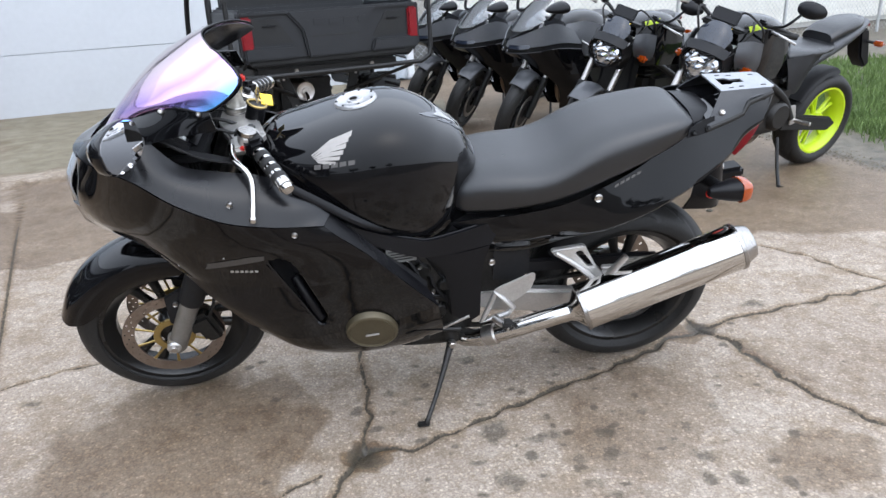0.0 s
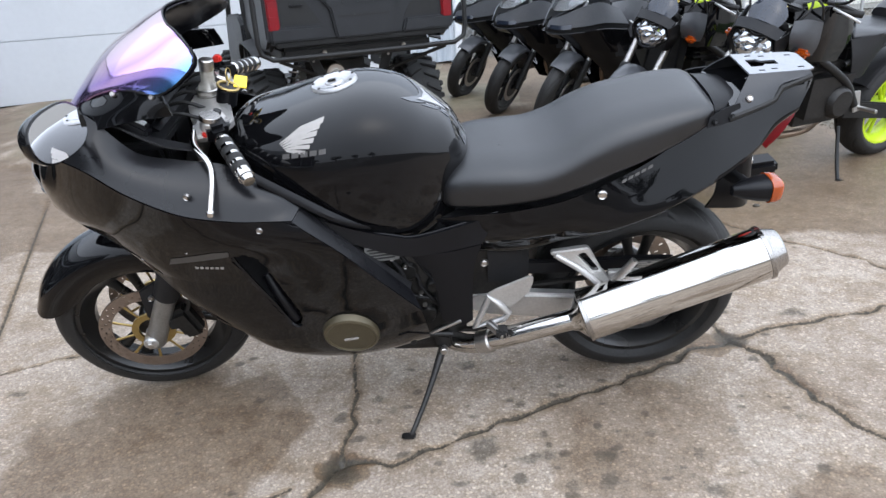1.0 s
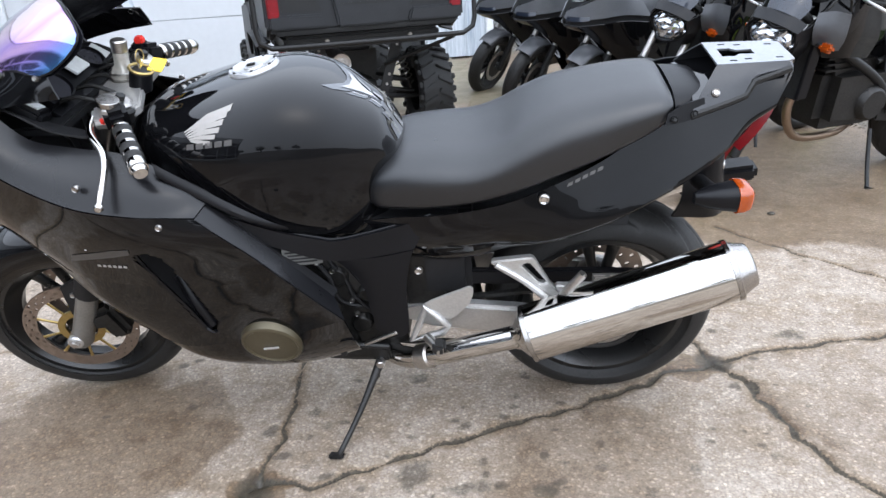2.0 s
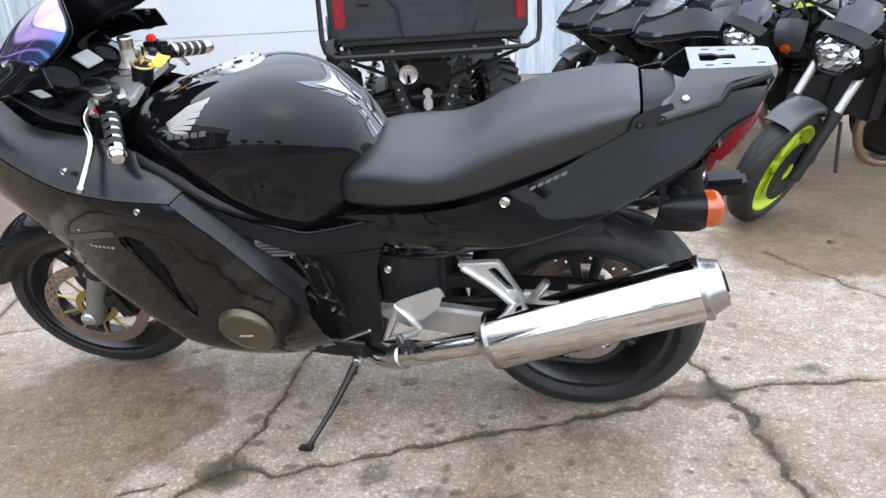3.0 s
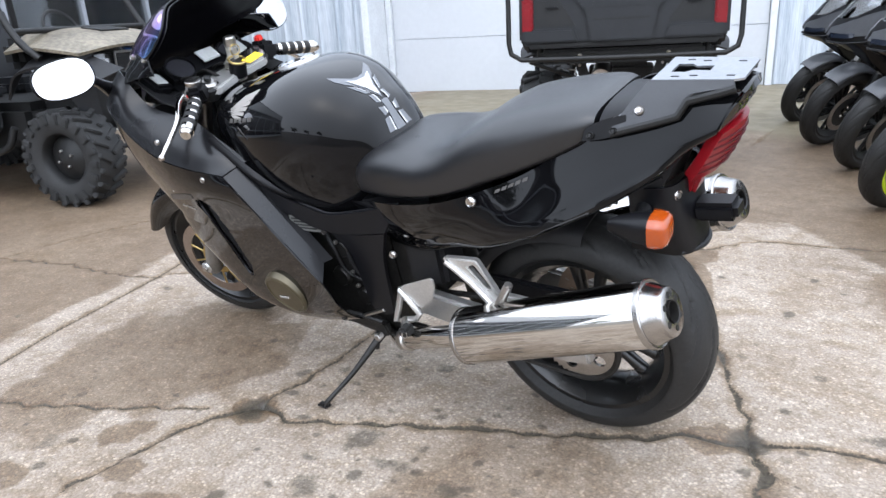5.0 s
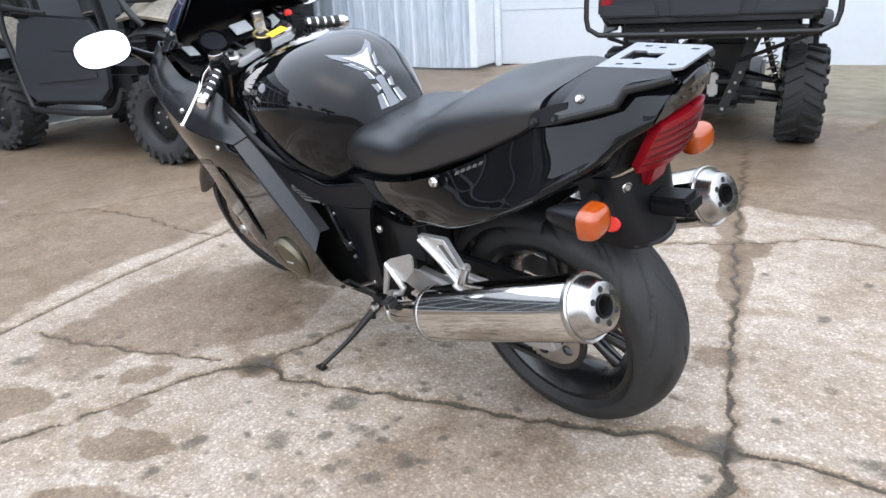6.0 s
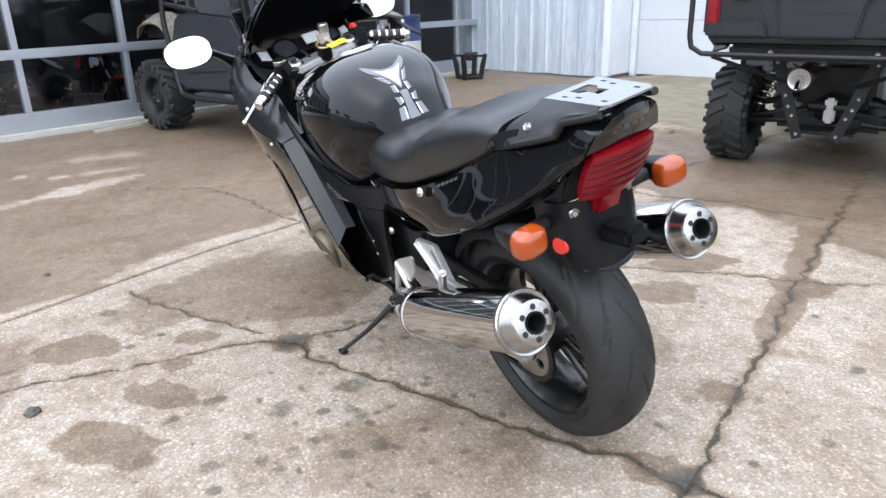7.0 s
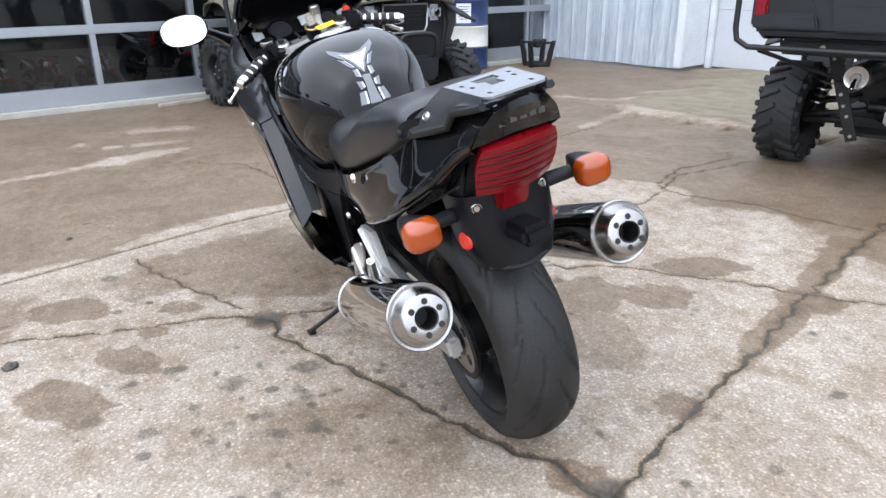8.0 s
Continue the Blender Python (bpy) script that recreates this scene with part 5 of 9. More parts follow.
def hero_body():
    # tank
    rings = []
    st = [(1.115, 0.05, 0.79, 0.825), (1.09, 0.105, 0.765, 0.842), (1.05, 0.15, 0.74, 0.862), (0.99, 0.182, 0.70, 0.877), (0.92, 0.203, 0.625, 0.895), (0.85, 0.213, 0.59, 0.909), (0.78, 0.211, 0.575, 0.917),
          (0.72, 0.200, 0.57, 0.909), (0.665, 0.180, 0.57, 0.888), (0.615, 0.150, 0.585, 0.852), (0.575, 0.12, 0.615, 0.820), (0.548, 0.10, 0.67, 0.770), (0.53, 0.08, 0.68, 0.735)]
    cur = crom(st, 40)
    for x, w, lo, hi in cur:
        rings.append(hull_ring(x, w, lo - 0.05, hi, 56, 0.58, 0.80, 0.5, 0.74))
    tank = part("fuel_tank", loft(rings), PAINT, bike, "gloss black fuel tank")
    cap = Matrix.Translation((0.838, 0.0, 0.909)) @ Matrix.Rotation(radians(9), 4, "Y")
    c = part("filler_cap", moved(revolve([(1e-7, 0.006), (0.020, 0.006), (0.022, 0.003), (0.040, 0.004), (0.044, 0.007), (0.052, 0.007), (0.056, 0.002), (0.056, -0.01)], 44, "z"), cap), DECAL_BRIGHT, tank, "bright round filler cap")
    for k in range(7):
        a = 2 * math.pi * k / 7
        part("cap_screw", moved(revolve([(1e-7, 0.0095), (0.003, 0.0095), (0.0035, 0.006)], 8, "z"), cap @ Matrix.Translation((0.048 * math.cos(a), 0.048 * math.sin(a), 0))), DARKMETAL, c)
    part("cap_lock", moved(box(0.004, 0, 0.008, 0.02, 0.012, 0.005, 0.002), cap), DARKMETAL, c)
    # seat
    st = [(0.615, 0.118, 0.655, 0.686), (0.59, 0.148, 0.635, 0.721), (0.54, 0.16, 0.632, 0.743), (0.47, 0.17, 0.636, 0.749), (0.39, 0.176, 0.648, 0.75), (0.33, 0.176, 0.66, 0.768), (0.27, 0.172, 0.676, 0.802), (0.21, 0.166, 0.698, 0.828),
          (0.14, 0.158, 0.725, 0.844), (0.06, 0.145, 0.762, 0.856), (0.01, 0.132, 0.79, 0.858), (-0.012, 0.118, 0.815, 0.85)]
    rings = [hull_ring(x, w, lo, hi, 56, 0.46, 0.62, 0.25) for x, w, lo, hi in crom(st, 60)]
    part("seat", loft(rings), VINYL, bike, "black vinyl stepped dual seat")
    st = [(-0.018, 0.112, 0.80, 0.852), (-0.05, 0.10, 0.81, 0.852), (-0.085, 0.078, 0.82, 0.850), (-0.115, 0.045, 0.825, 0.838)]
    part("seat_hump", loft([hull_ring(x, w, lo, hi, 32, 0.7, 0.75, 0.3) for x, w, lo, hi in crom(st, 14)]), SATIN, bike, "smooth black rear seat cover")

    for s in (1, -1):
        def m(pts):
            return [(x, y * s, z) for x, y, z in pts]
        # upper fairing side
        A = [(1.53, 0.045, 0.845), (1.49, 0.13, 0.86), (1.42, 0.215, 0.868), (1.34, 0.262, 0.855), (1.26, 0.280, 0.800), (1.16, 0.287, 0.748), (1.06, 0.282, 0.722), (0.985, 0.272, 0.710), (0.932, 0.266, 0.702)]
        B = [(1.568, 0.045, 0.775), (1.515, 0.13, 0.765), (1.44, 0.20, 0.75), (1.35, 0.245, 0.73), (1.26, 0.264, 0.70), (1.16, 0.276, 0.675), (1.06, 0.281, 0.665), (0.97, 0.279, 0.664), (0.893, 0.274, 0.671)]
        C = [(1.58, 0.042, 0.705), (1.52, 0.115, 0.695), (1.45, 0.175, 0.685), (1.37, 0.215, 0.665), (1.29, 0.238, 0.625), (1.18, 0.257, 0.605), (1.08, 0.268, 0.60), (0.96, 0.272, 0.600), (0.836, 0.277, 0.622)]
        D = [(1.573, 0.035, 0.645), (1.505, 0.095, 0.645), (1.43, 0.145, 0.642), (1.365, 0.18, 0.62), (1.305, 0.207, 0.57), (1.22, 0.238, 0.545), (1.09, 0.257, 0.535), (0.96, 0.266, 0.535), (0.782, 0.278, 0.565)]
        fair = part("upper_fairing", skin([m(A), m(B), m(C), m(D)], 90, 34, 0.004, cut=[(1.085, 0.62), (1.055, 0.635), (1.02, 0.615), (0.985, 0.53), (1.045, 0.53)]), PAINT, bike, "gloss black upper fairing half")
        # top face of the fairing, turned up to the sky
        T = [(1.475, 0.03, 0.875), (1.44, 0.10, 0.90), (1.39, 0.155, 0.935), (1.325, 0.198, 0.945), (1.25, 0.205, 0.86), (1.16, 0.20, 0.832), (1.07, 0.195, 0.812), (0.98, 0.202, 0.765), (0.905, 0.200, 0.716)]
        M = [(1.505, 0.04, 0.865), (1.47, 0.12, 0.885), (1.415, 0.19, 0.902), (1.335, 0.237, 0.897), (1.255, 0.252, 0.838), (1.16, 0.253, 0.797), (1.065, 0.247, 0.772), (0.975, 0.243, 0.746), (0.919, 0.224, 0.714)]
        part("fairing_top", skin([m(T), m(M), m(A)], 44, 10, 0.004), SHEEN, fair, "satin black fairing shoulder")
        # lower fairing with its scoop: front blade, belly and rear web
        HOLE = [(1.085, 0.62), (1.055, 0.635), (1.02, 0.615), (0.985, 0.53), (0.952, 0.43), (0.962, 0.40), (0.985, 0.405), (1.02, 0.475), (1.06, 0.56)]
        D2 = [(1.305, 0.207, 0.57), (1.22, 0.238, 0.545), (1.09, 0.257, 0.535), (0.96, 0.266, 0.535), (0.782, 0.278, 0.565)]
        E2 = [(1.235, 0.222, 0.48), (1.165, 0.242, 0.455), (1.05, 0.256, 0.445), (0.92, 0.263, 0.45), (0.715, 0.279, 0.495)]
        F2 = [(1.165, 0.212, 0.385), (1.06, 0.244, 0.352), (0.95, 0.254, 0.365), (0.82, 0.260, 0.385), (0.668, 0.276, 0.445)]
        low = part("lower_fairing", skin([m(D2), m(E2), m(F2)], 80, 34, 0.004, cut=HOLE), PAINT, bike, "gloss black lower fairing half")
        rim = [(x, (0.2625 if z > 0.5 else 0.2565) * s, z) for x, z in HOLE]
        part("scoop_rim", tube(rim, 0.006, 8, 60, closed=True), PAINT, low)
        F4 = [(1.165, 0.212, 0.385), (1.06, 0.244, 0.352), (0.95, 0.254, 0.365), (0.82, 0.260, 0.385), (0.668, 0.276, 0.445)]
        G4 = [(1.128, 0.185, 0.325), (1.04, 0.222, 0.295), (0.93, 0.238, 0.29), (0.80, 0.243, 0.305), (0.655, 0.245, 0.345)]
        H4 = [(1.10, 0.12, 0.275), (1.02, 0.16, 0.245), (0.90, 0.175, 0.236), (0.78, 0.172, 0.24), (0.665, 0.16, 0.265)]
        I4 = [(1.08, 0.0, 0.25), (1.0, 0.0, 0.215), (0.9, 0.0, 0.205), (0.78, 0.0, 0.21), (0.665, 0.0, 0.24)]
        part("belly_pan", skin([m(F4), m(G4), m(H4), m(I4)], 22, 18, 0.004), PAINT, low)
        # inside of the scoop
        part("scoop", skin([m([(1.10, 0.245, 0.645), (1.06, 0.245, 0.53), (0.99, 0.245, 0.385)]), m([(1.06, 0.20, 0.62), (1.02, 0.20, 0.50), (0.965, 0.205, 0.40)]), m([(1.01, 0.252, 0.63), (0.965, 0.25, 0.52), (0.935, 0.247, 0.385)])], 16, 8, 0.003), MATTE, low, "black air scoop")
        part("scoop_spar", tube(m([(1.03, 0.215, 0.53), (1.0, 0.238, 0.47), (0.975, 0.243, 0.41)]), 0.013, 10, 12), SATIN, low)
        # turned-in rear flange, a bright diagonal
        p1, p2 = ((0.932, 0.267, 0.702), (0.666, 0.278, 0.444)), ((0.918, 0.223, 0.713), (0.692, 0.234, 0.474))
        flange = part("fairing_flange", skin([m(p1), m(p2)], 16, 6, 0.004), SHEEN, low, "satin black turned-in fairing edge")
        part("flange_return", skin([m(p2), m([(0.925, 0.185, 0.700), (0.690, 0.205, 0.470)])], 10, 4, 0.003), MATTE, flange)
        for p in ((1.002, 0.281, 0.694), (1.179, 0.264, 0.640), (0.905, 0.262, 0.655), (1.30, 0.225, 0.605), (1.135, 0.285, 0.79)):
            screw(fair, (p[0], p[1] * s, p[2]), 0.0075 if p[0] != 0.905 else 0.010, (0, s, 0.1))
        screw(low, (0.955, 0.256 * s, 0.405), 0.006, (0, s, 0))
        # round engine cover in the belly
        cov = part("engine_cover", turned((0.845, 0.228 * s, 0.374), (0.846, 0.273 * s, 0.362), [(0.0715, 0), (0.0715, 0.62), (0.068, 0.88), (0.062, 0.95), (0.058, 0.88), (0.02, 0.93), (1e-7, 0.95)], 44), BRONZE, bike, "round bronze engine cover")
        part("cover_badge", moved(box(0, 0, 0, 0.036, 0.004, 0.006, 0.001), Matrix.Translation((0.846, 0.2725 * s, 0.359)) @ Matrix.Rotation(radians(6), 4, "Y") @ Matrix.Rotation(radians(-15 * s), 4, "X")), DECAL, cov)
        # frame cover below tank and seat, running down to the foot peg
        upper = [(0.89, 0.205, 0.670), (0.80, 0.197, 0.628), (0.72, 0.185, 0.598), (0.673, 0.177, 0.587), (0.57, 0.163, 0.603), (0.475, 0.147, 0.623)]
        lower = [(0.87, 0.212, 0.628), (0.79, 0.204, 0.585), (0.72, 0.192, 0.550), (0.66, 0.180, 0.538), (0.58, 0.171, 0.543), (0.515, 0.166, 0.552)]
        part("frame_cover", skin([m(upper), m(lower)], 26, 8, 0.012), SATIN, bike, "satin black frame cover")
        part("cover_seam", tube([(x, (y + 0.001) * s, z + 0.001) for x, y, z in upper], 0.0028, 6, 30), SATIN, bike)
        L2 = [(0.69, 0.180, 0.545), (0.62, 0.176, 0.540), (0.57, 0.171, 0.543), (0.518, 0.166, 0.552)]
        Q = [(0.640, 0.174, 0.475), (0.60, 0.175, 0.465), (0.57, 0.174, 0.460), (0.540, 0.170, 0.470)]
        S2 = [(0.620, 0.172, 0.33), (0.595, 0.174, 0.315), (0.570, 0.175, 0.310), (0.545, 0.174, 0.325)]
        web = part("pivot_cover", skin([m(L2), m(Q), m(S2)], 14, 14, 0.012), SATIN, bike, "satin black swing arm pivot cover")
        screw(web, (0.511, 0.172 * s, 0.493), 0.010, (0, s, 0))
        screw(web, (0.565, 0.174 * s, 0.36), 0.012, (0, s, 0))
        # grey notice on the frame cover, with lines too small to read
        note = part("notice_label", moved(box(0, 0, 0, 0.085, 0.002, 0.044, 0.0008), Matrix.Translation((0.753, 0.205 * s, 0.562)) @ Matrix.Rotation(radians(-6), 4, "Y") @ Matrix.Rotation(radians(15 * s), 4, "Z")), NOTICE, web, "small grey notice label")
        for k in range(4):
            part("notice_line", moved(box(0, 0.0014 * s, 0.013 - 0.0085 * k, 0.074 - 0.012 * (k % 2), 0.001, 0.0035), Matrix.Translation((0.753, 0.205 * s, 0.562)) @ Matrix.Rotation(radians(-6), 4, "Y") @ Matrix.Rotation(radians(15 * s), 4, "Z")), MATTE, note)
        # dark box filling the space ahead of the rear wheel
        part("battery_box", box(0.455, 0.085 * s, 0.49, 0.12, 0.10, 0.20, 0.015), MATTE, web)
        part("tank_trim", skin([m([(1.01, 0.213, 0.802), (0.93, 0.218, 0.748), (0.86, 0.215, 0.694), (0.80, 0.206, 0.652), (0.770, 0.195, 0.634)]), m([(1.00, 0.222, 0.780), (0.925, 0.226, 0.728), (0.86, 0.224, 0.682), (0.805, 0.210, 0.646), (0.771, 0.195, 0.630)]),
                                m([(0.99, 0.200, 0.760), (0.918, 0.205, 0.708), (0.86, 0.205, 0.664), (0.81, 0.200, 0.636), (0.775, 0.190, 0.624)])], 20, 8, 0.005), SATIN, bike)
        # tail panel
        a = [(0.62, 0.15, 0.615), (0.54, 0.16, 0.628), (0.45, 0.172, 0.637), (0.33, 0.178, 0.660), (0.22, 0.164, 0.694), (0.12, 0.142, 0.735), (0.04, 0.120, 0.785), (-0.02, 0.102, 0.822), (-0.09, 0.080, 0.845), (-0.17, 0.064, 0.860), (-0.245, 0.045, 0.868)]
        b = [(0.57, 0.152, 0.57), (0.50, 0.166, 0.572), (0.42, 0.178, 0.580), (0.32, 0.187, 0.610), (0.22, 0.182, 0.645), (0.12, 0.166, 0.682), (0.04, 0.147, 0.727), (-0.03, 0.127, 0.766), (-0.10, 0.103, 0.797), (-0.17, 0.082, 0.826), (-0.232, 0.067, 0.846)]
        b2 = [(0.535, 0.146, 0.535), (0.48, 0.156, 0.535), (0.41, 0.166, 0.545), (0.315, 0.179, 0.570), (0.215, 0.192, 0.602), (0.112, 0.187, 0.637), (0.033, 0.173, 0.674), (-0.040, 0.153, 0.712), (-0.110, 0.126, 0.752), (-0.168, 0.098, 0.793), (-0.220, 0.083, 0.822)]
        cc = [(0.52, 0.138, 0.512), (0.465, 0.144, 0.508), (0.40, 0.153, 0.518), (0.31, 0.168, 0.550), (0.21, 0.189, 0.580), (0.11, 0.188, 0.617), (0.03, 0.177, 0.655), (-0.045, 0.158, 0.694), (-0.115, 0.130, 0.737), (-0.165, 0.098, 0.78), (-0.214, 0.085, 0.812)]
        d = [(0.52, 0.125, 0.505), (0.465, 0.130, 0.500), (0.40, 0.137, 0.510), (0.31, 0.150, 0.541), (0.21, 0.158, 0.566), (0.11, 0.148, 0.604), (0.03, 0.132, 0.642), (-0.045, 0.110, 0.682), (-0.115, 0.088, 0.728), (-0.155, 0.080, 0.77), (-0.200, 0.074, 0.800)]
        tail = part("tail_panel", skin([m(a), m(b), m(b2), m(cc), m(d)], 60, 30, 0.004), PAINT, bike, "gloss black tail fairing")
        screw(tail, (0.239, 0.19 * s, 0.678), 0.012, (0.1, s, 0.1), CHROME, "helmet_lock")
    # added dark filler that blocks the bright ground showing through below the seat
    part("air_box", box(0.56, 0, 0.585, 0.34, 0.27, 0.11, 0.03), MATTE, bike, "black filler box under the seat")
    # tail end between the halves
    def across(x, w, z, dz=0.008, dx=-0.012):
        return [(x, w, z), (x + dx * 0.7, w * 0.5, z + dz * 0.7), (x + dx, 0, z + dz), (x + dx * 0.7, -w * 0.5, z + dz * 0.7), (x, -w, z)]
    part("tail_cowl", skin([across(-0.05, 0.112, 0.835), across(-0.17, 0.07, 0.862), across(-0.245, 0.047, 0.87), across(-0.232, 0.070, 0.848, 0.006, -0.016), across(-0.214, 0.085, 0.814, 0.010, -0.020)], 24, 22, 0.004), PAINT, bike, "gloss black tail cowl")
    # tail lamp: curved red lens tapering to the number plate light
    lamp = part("tail_lamp", skin([across(-0.205, 0.064, 0.810, 0.005, -0.020), across(-0.192, 0.071, 0.785, 0.002, -0.025), across(-0.174, 0.072, 0.752, 0, -0.026), across(-0.155, 0.066, 0.722, -0.003, -0.024)], 24, 20, 0.02), REDLENS, bike, "dark red ribbed tail lamp lens")
    for v in (0.14, 0.30, 0.46, 0.62, 0.80):
        x, w, z, dz, dx = (float(np.interp(v, (0, 0.33, 0.66, 1.0), q)) for q in ((-0.205, -0.192, -0.174, -0.155), (0.064, 0.071, 0.072, 0.066), (0.810, 0.785, 0.752, 0.722), (0.005, 0.002, 0.0, -0.003), (-0.020, -0.025, -0.026, -0.024)))
        part("lens_rib", tube(across(x - 0.0150, w * 0.93 + 0.011, z - 0.0098, dz, dx - 0.0045), 0.0030, 8, 22), REDDEEP, lamp)
    part("plate_light_lens", moved(box(0, 0, 0, 0.03, 0.066, 0.06, 0.008), Matrix.Translation((-0.155, 0, 0.69)) @ Matrix.Rotation(radians(-22), 4, "Y")), REDLENS, lamp)
    letters = part("tail_lettering", moved(box(0, 0.036, 0, 0.0012, 0.012, 0.010), Matrix.Translation((-0.243, 0, 0.8455))), DECAL_DIM, bike, "row of dull grey marks")
    for k in range(1, 5):
        part("mark", moved(box(0, 0.036 - 0.018 * k, 0, 0.0012, 0.012, 0.010), Matrix.Translation((-0.247 - 0.003 * (k in (1, 2, 3)), 0, 0.8475 + 0.002 * (k in (1, 2, 3))))), DECAL_DIM, letters)


def hero_tail():
    # luggage plate over the tail; its top is coloured paler than the cheeks for sky sheen
    hole = [(-0.12, -0.022), (-0.12, 0.022), (-0.145, 0.022), (-0.155, 0.011), (-0.185, 0.013), (-0.185, -0.013), (-0.155, -0.011), (-0.145, -0.022)]
    slots = [[(x + 0.007 * cx, y + 0.0035 * cy) for cx, cy in ((-1, -1), (1, -1), (1, 1), (-1, 1))] for x, y in ((-0.135, 0.046), (-0.135, -0.046), (-0.225, 0.038), (-0.225, -0.038), (-0.165, 0.04), (-0.165, -0.04))]
    rim = [(-0.10, -0.064), (-0.10, 0.064), (-0.235, 0.058), (-0.25, 0.048), (-0.25, -0.048), (-0.235, -0.058)]
    rack = part("luggage_plate", plate(rim, 0.8905, 0.8945, 0, "z", [hole, *slots]), RACK_SKY_SHEEN, bike, "grey metal luggage plate with cut-outs, sky sheen in its colour")
    for s in (1, -1):
        # bent-down cheek with a stepped lower edge
        top = [(-0.098, 0.065, 0.893), (-0.14, 0.063, 0.893), (-0.165, 0.062, 0.893), (-0.19, 0.061, 0.893), (-0.215, 0.06, 0.893), (-0.236, 0.059, 0.893)]
        mid = [(-0.072, 0.095, 0.862), (-0.125, 0.088, 0.865), (-0.158, 0.079, 0.873), (-0.188, 0.072, 0.879), (-0.215, 0.067, 0.883), (-0.238, 0.062, 0.888)]
        low = [(-0.045, 0.124, 0.822), (-0.115, 0.106, 0.838), (-0.153, 0.093, 0.847), (-0.168, 0.084, 0.871), (-0.215, 0.069, 0.8805), (-0.24, 0.062, 0.887)]
        part("cheek_edge", tube([(x, (y + 0.001) * s, z - 0.006) for x, y, z in low], 0.0075, 8), FRAMEBLK, rack, "black stepped bracket edge")
        side = part("side_plate", skin([[(x, y * s, z) for x, y, z in q] for q in (top, mid, low)], 22, 10, 0.003), ALU_DULL, rack, "grey bent bracket cheek")
        tab = part("bracket_tab", skin([[(x, y * s, z) for x, y, z in q] for q in ([(-0.07, 0.112, 0.848), (-0.03, 0.122, 0.84), (0.0, 0.131, 0.825)], [(-0.075, 0.121, 0.818), (-0.03, 0.133, 0.808), (0.005, 0.139, 0.805)])], 8, 5, 0.004), SATIN, rack, "black bracket tab")
        for x, y, z in ((-0.012, 0.137, 0.816), (-0.052, 0.126, 0.822)):
            screw(tab, (x, y * s, z), 0.007, (0, s, 0.5), FRAMEBLK)
        screw(side, (-0.092, 0.104 * s, 0.853), 0.009, (0, s, 0.8))
        # turn signals on rubber stalks
        a, b = Vector((-0.085, 0.085 * s, 0.655)), Vector((-0.112, 0.18 * s, 0.665))
        st = part("signal_stalk", rod(a, b, 0.016, 0.013, 14), MATTE, bike, "rubber signal stalk")
        rings = []
        for x, w, h in ((-0.022, 0.009, 0.011), (-0.045, 0.020, 0.019), (-0.075, 0.028, 0.025), (-0.102, 0.033, 0.028)):
            rings.append([(x, w * math.copysign(abs(math.cos(t)) ** 0.7, math.cos(t)), h * math.copysign(abs(math.sin(t)) ** 0.7, math.sin(t))) for t in np.linspace(0, 2 * math.pi, 24, endpoint=False)])
        mt = Matrix.Translation((-0.035, 0.188 * s, 0.667)) @ Matrix.Rotation(radians(4 * s), 4, "Z")
        body = part("turn_signal", moved(loft(rings), mt), SATIN, bike, "black turn signal with an amber lens")
        rings = [[(x, 1.0 * w * math.copysign(abs(math.cos(t)) ** 0.6, math.cos(t)), 0.84 * w * math.copysign(abs(math.sin(t)) ** 0.6, math.sin(t))) for t in np.linspace(0, 2 * math.pi, 32, endpoint=False)] for x, w in ((-0.100, 0.0350), (-0.112, 0.0352), (-0.124, 0.0325), (-0.131, 0.026), (-0.134, 0.014), (-0.1345, 0.004))]
        part("signal_lens", moved(loft(rings), mt), AMBER, body, "amber lens")
        # round red reflector on the plate holder
        part("reflector", moved(revolve([(1e-7, 0.006), (0.016, 0.005), (0.019, 0.001), (0.019, -0.010), (1e-7, -0.010)], 24, "z"), Matrix.Translation((-0.118, 0.092 * s, 0.612)) @ Matrix.Rotation(radians(-82 * s), 4, "X") @ Matrix.Rotation(radians(-14), 4, "Y")), REDPLASTIC, bike, "red side reflector")
    # plate holder: black tongue under the lamp, with a light box
    rows = [[(-0.06, 0.095, 0.70), (-0.13, 0.08, 0.70), (-0.145, 0.0, 0.70), (-0.13, -0.08, 0.70), (-0.06, -0.095, 0.70)],
            [(-0.06, 0.09, 0.65), (-0.135, 0.082, 0.65), (-0.15, 0.0, 0.65), (-0.135, -0.082, 0.65), (-0.06, -0.09, 0.65)],
            [(-0.06, 0.085, 0.60), (-0.14, 0.078, 0.595), (-0.16, 0.0, 0.59), (-0.14, -0.078, 0.595), (-0.06, -0.085, 0.60)],
            [(-0.05, 0.07, 0.555), (-0.145, 0.065, 0.55), (-0.17, 0.0, 0.545), (-0.145, -0.065, 0.55), (-0.05, -0.07, 0.555)]]
    hold = part("plate_holder", skin(rows, 22, 14, 0.006), SATIN, bike, "black plate holder without a plate")
    part("light_box", moved(box(0, 0, 0, 0.085, 0.06, 0.038, 0.010), Matrix.Translation((-0.195, 0, 0.624)) @ Matrix.Rotation(radians(6), 4, "Y")), SATIN, hold, "black number plate light box")
    part("holder_lip", tube([(-0.145, 0.068, 0.555), (-0.17, 0.03, 0.55), (-0.176, 0, 0.549), (-0.17, -0.03, 0.55), (-0.145, -0.068, 0.555)], 0.006, 8, 16), MATTE, hold)
    for s in (1, -1):
        screw(hold, (-0.142, 0.068 * s, 0.677), 0.012, (-1, 0.3 * s, 0), STEEL)
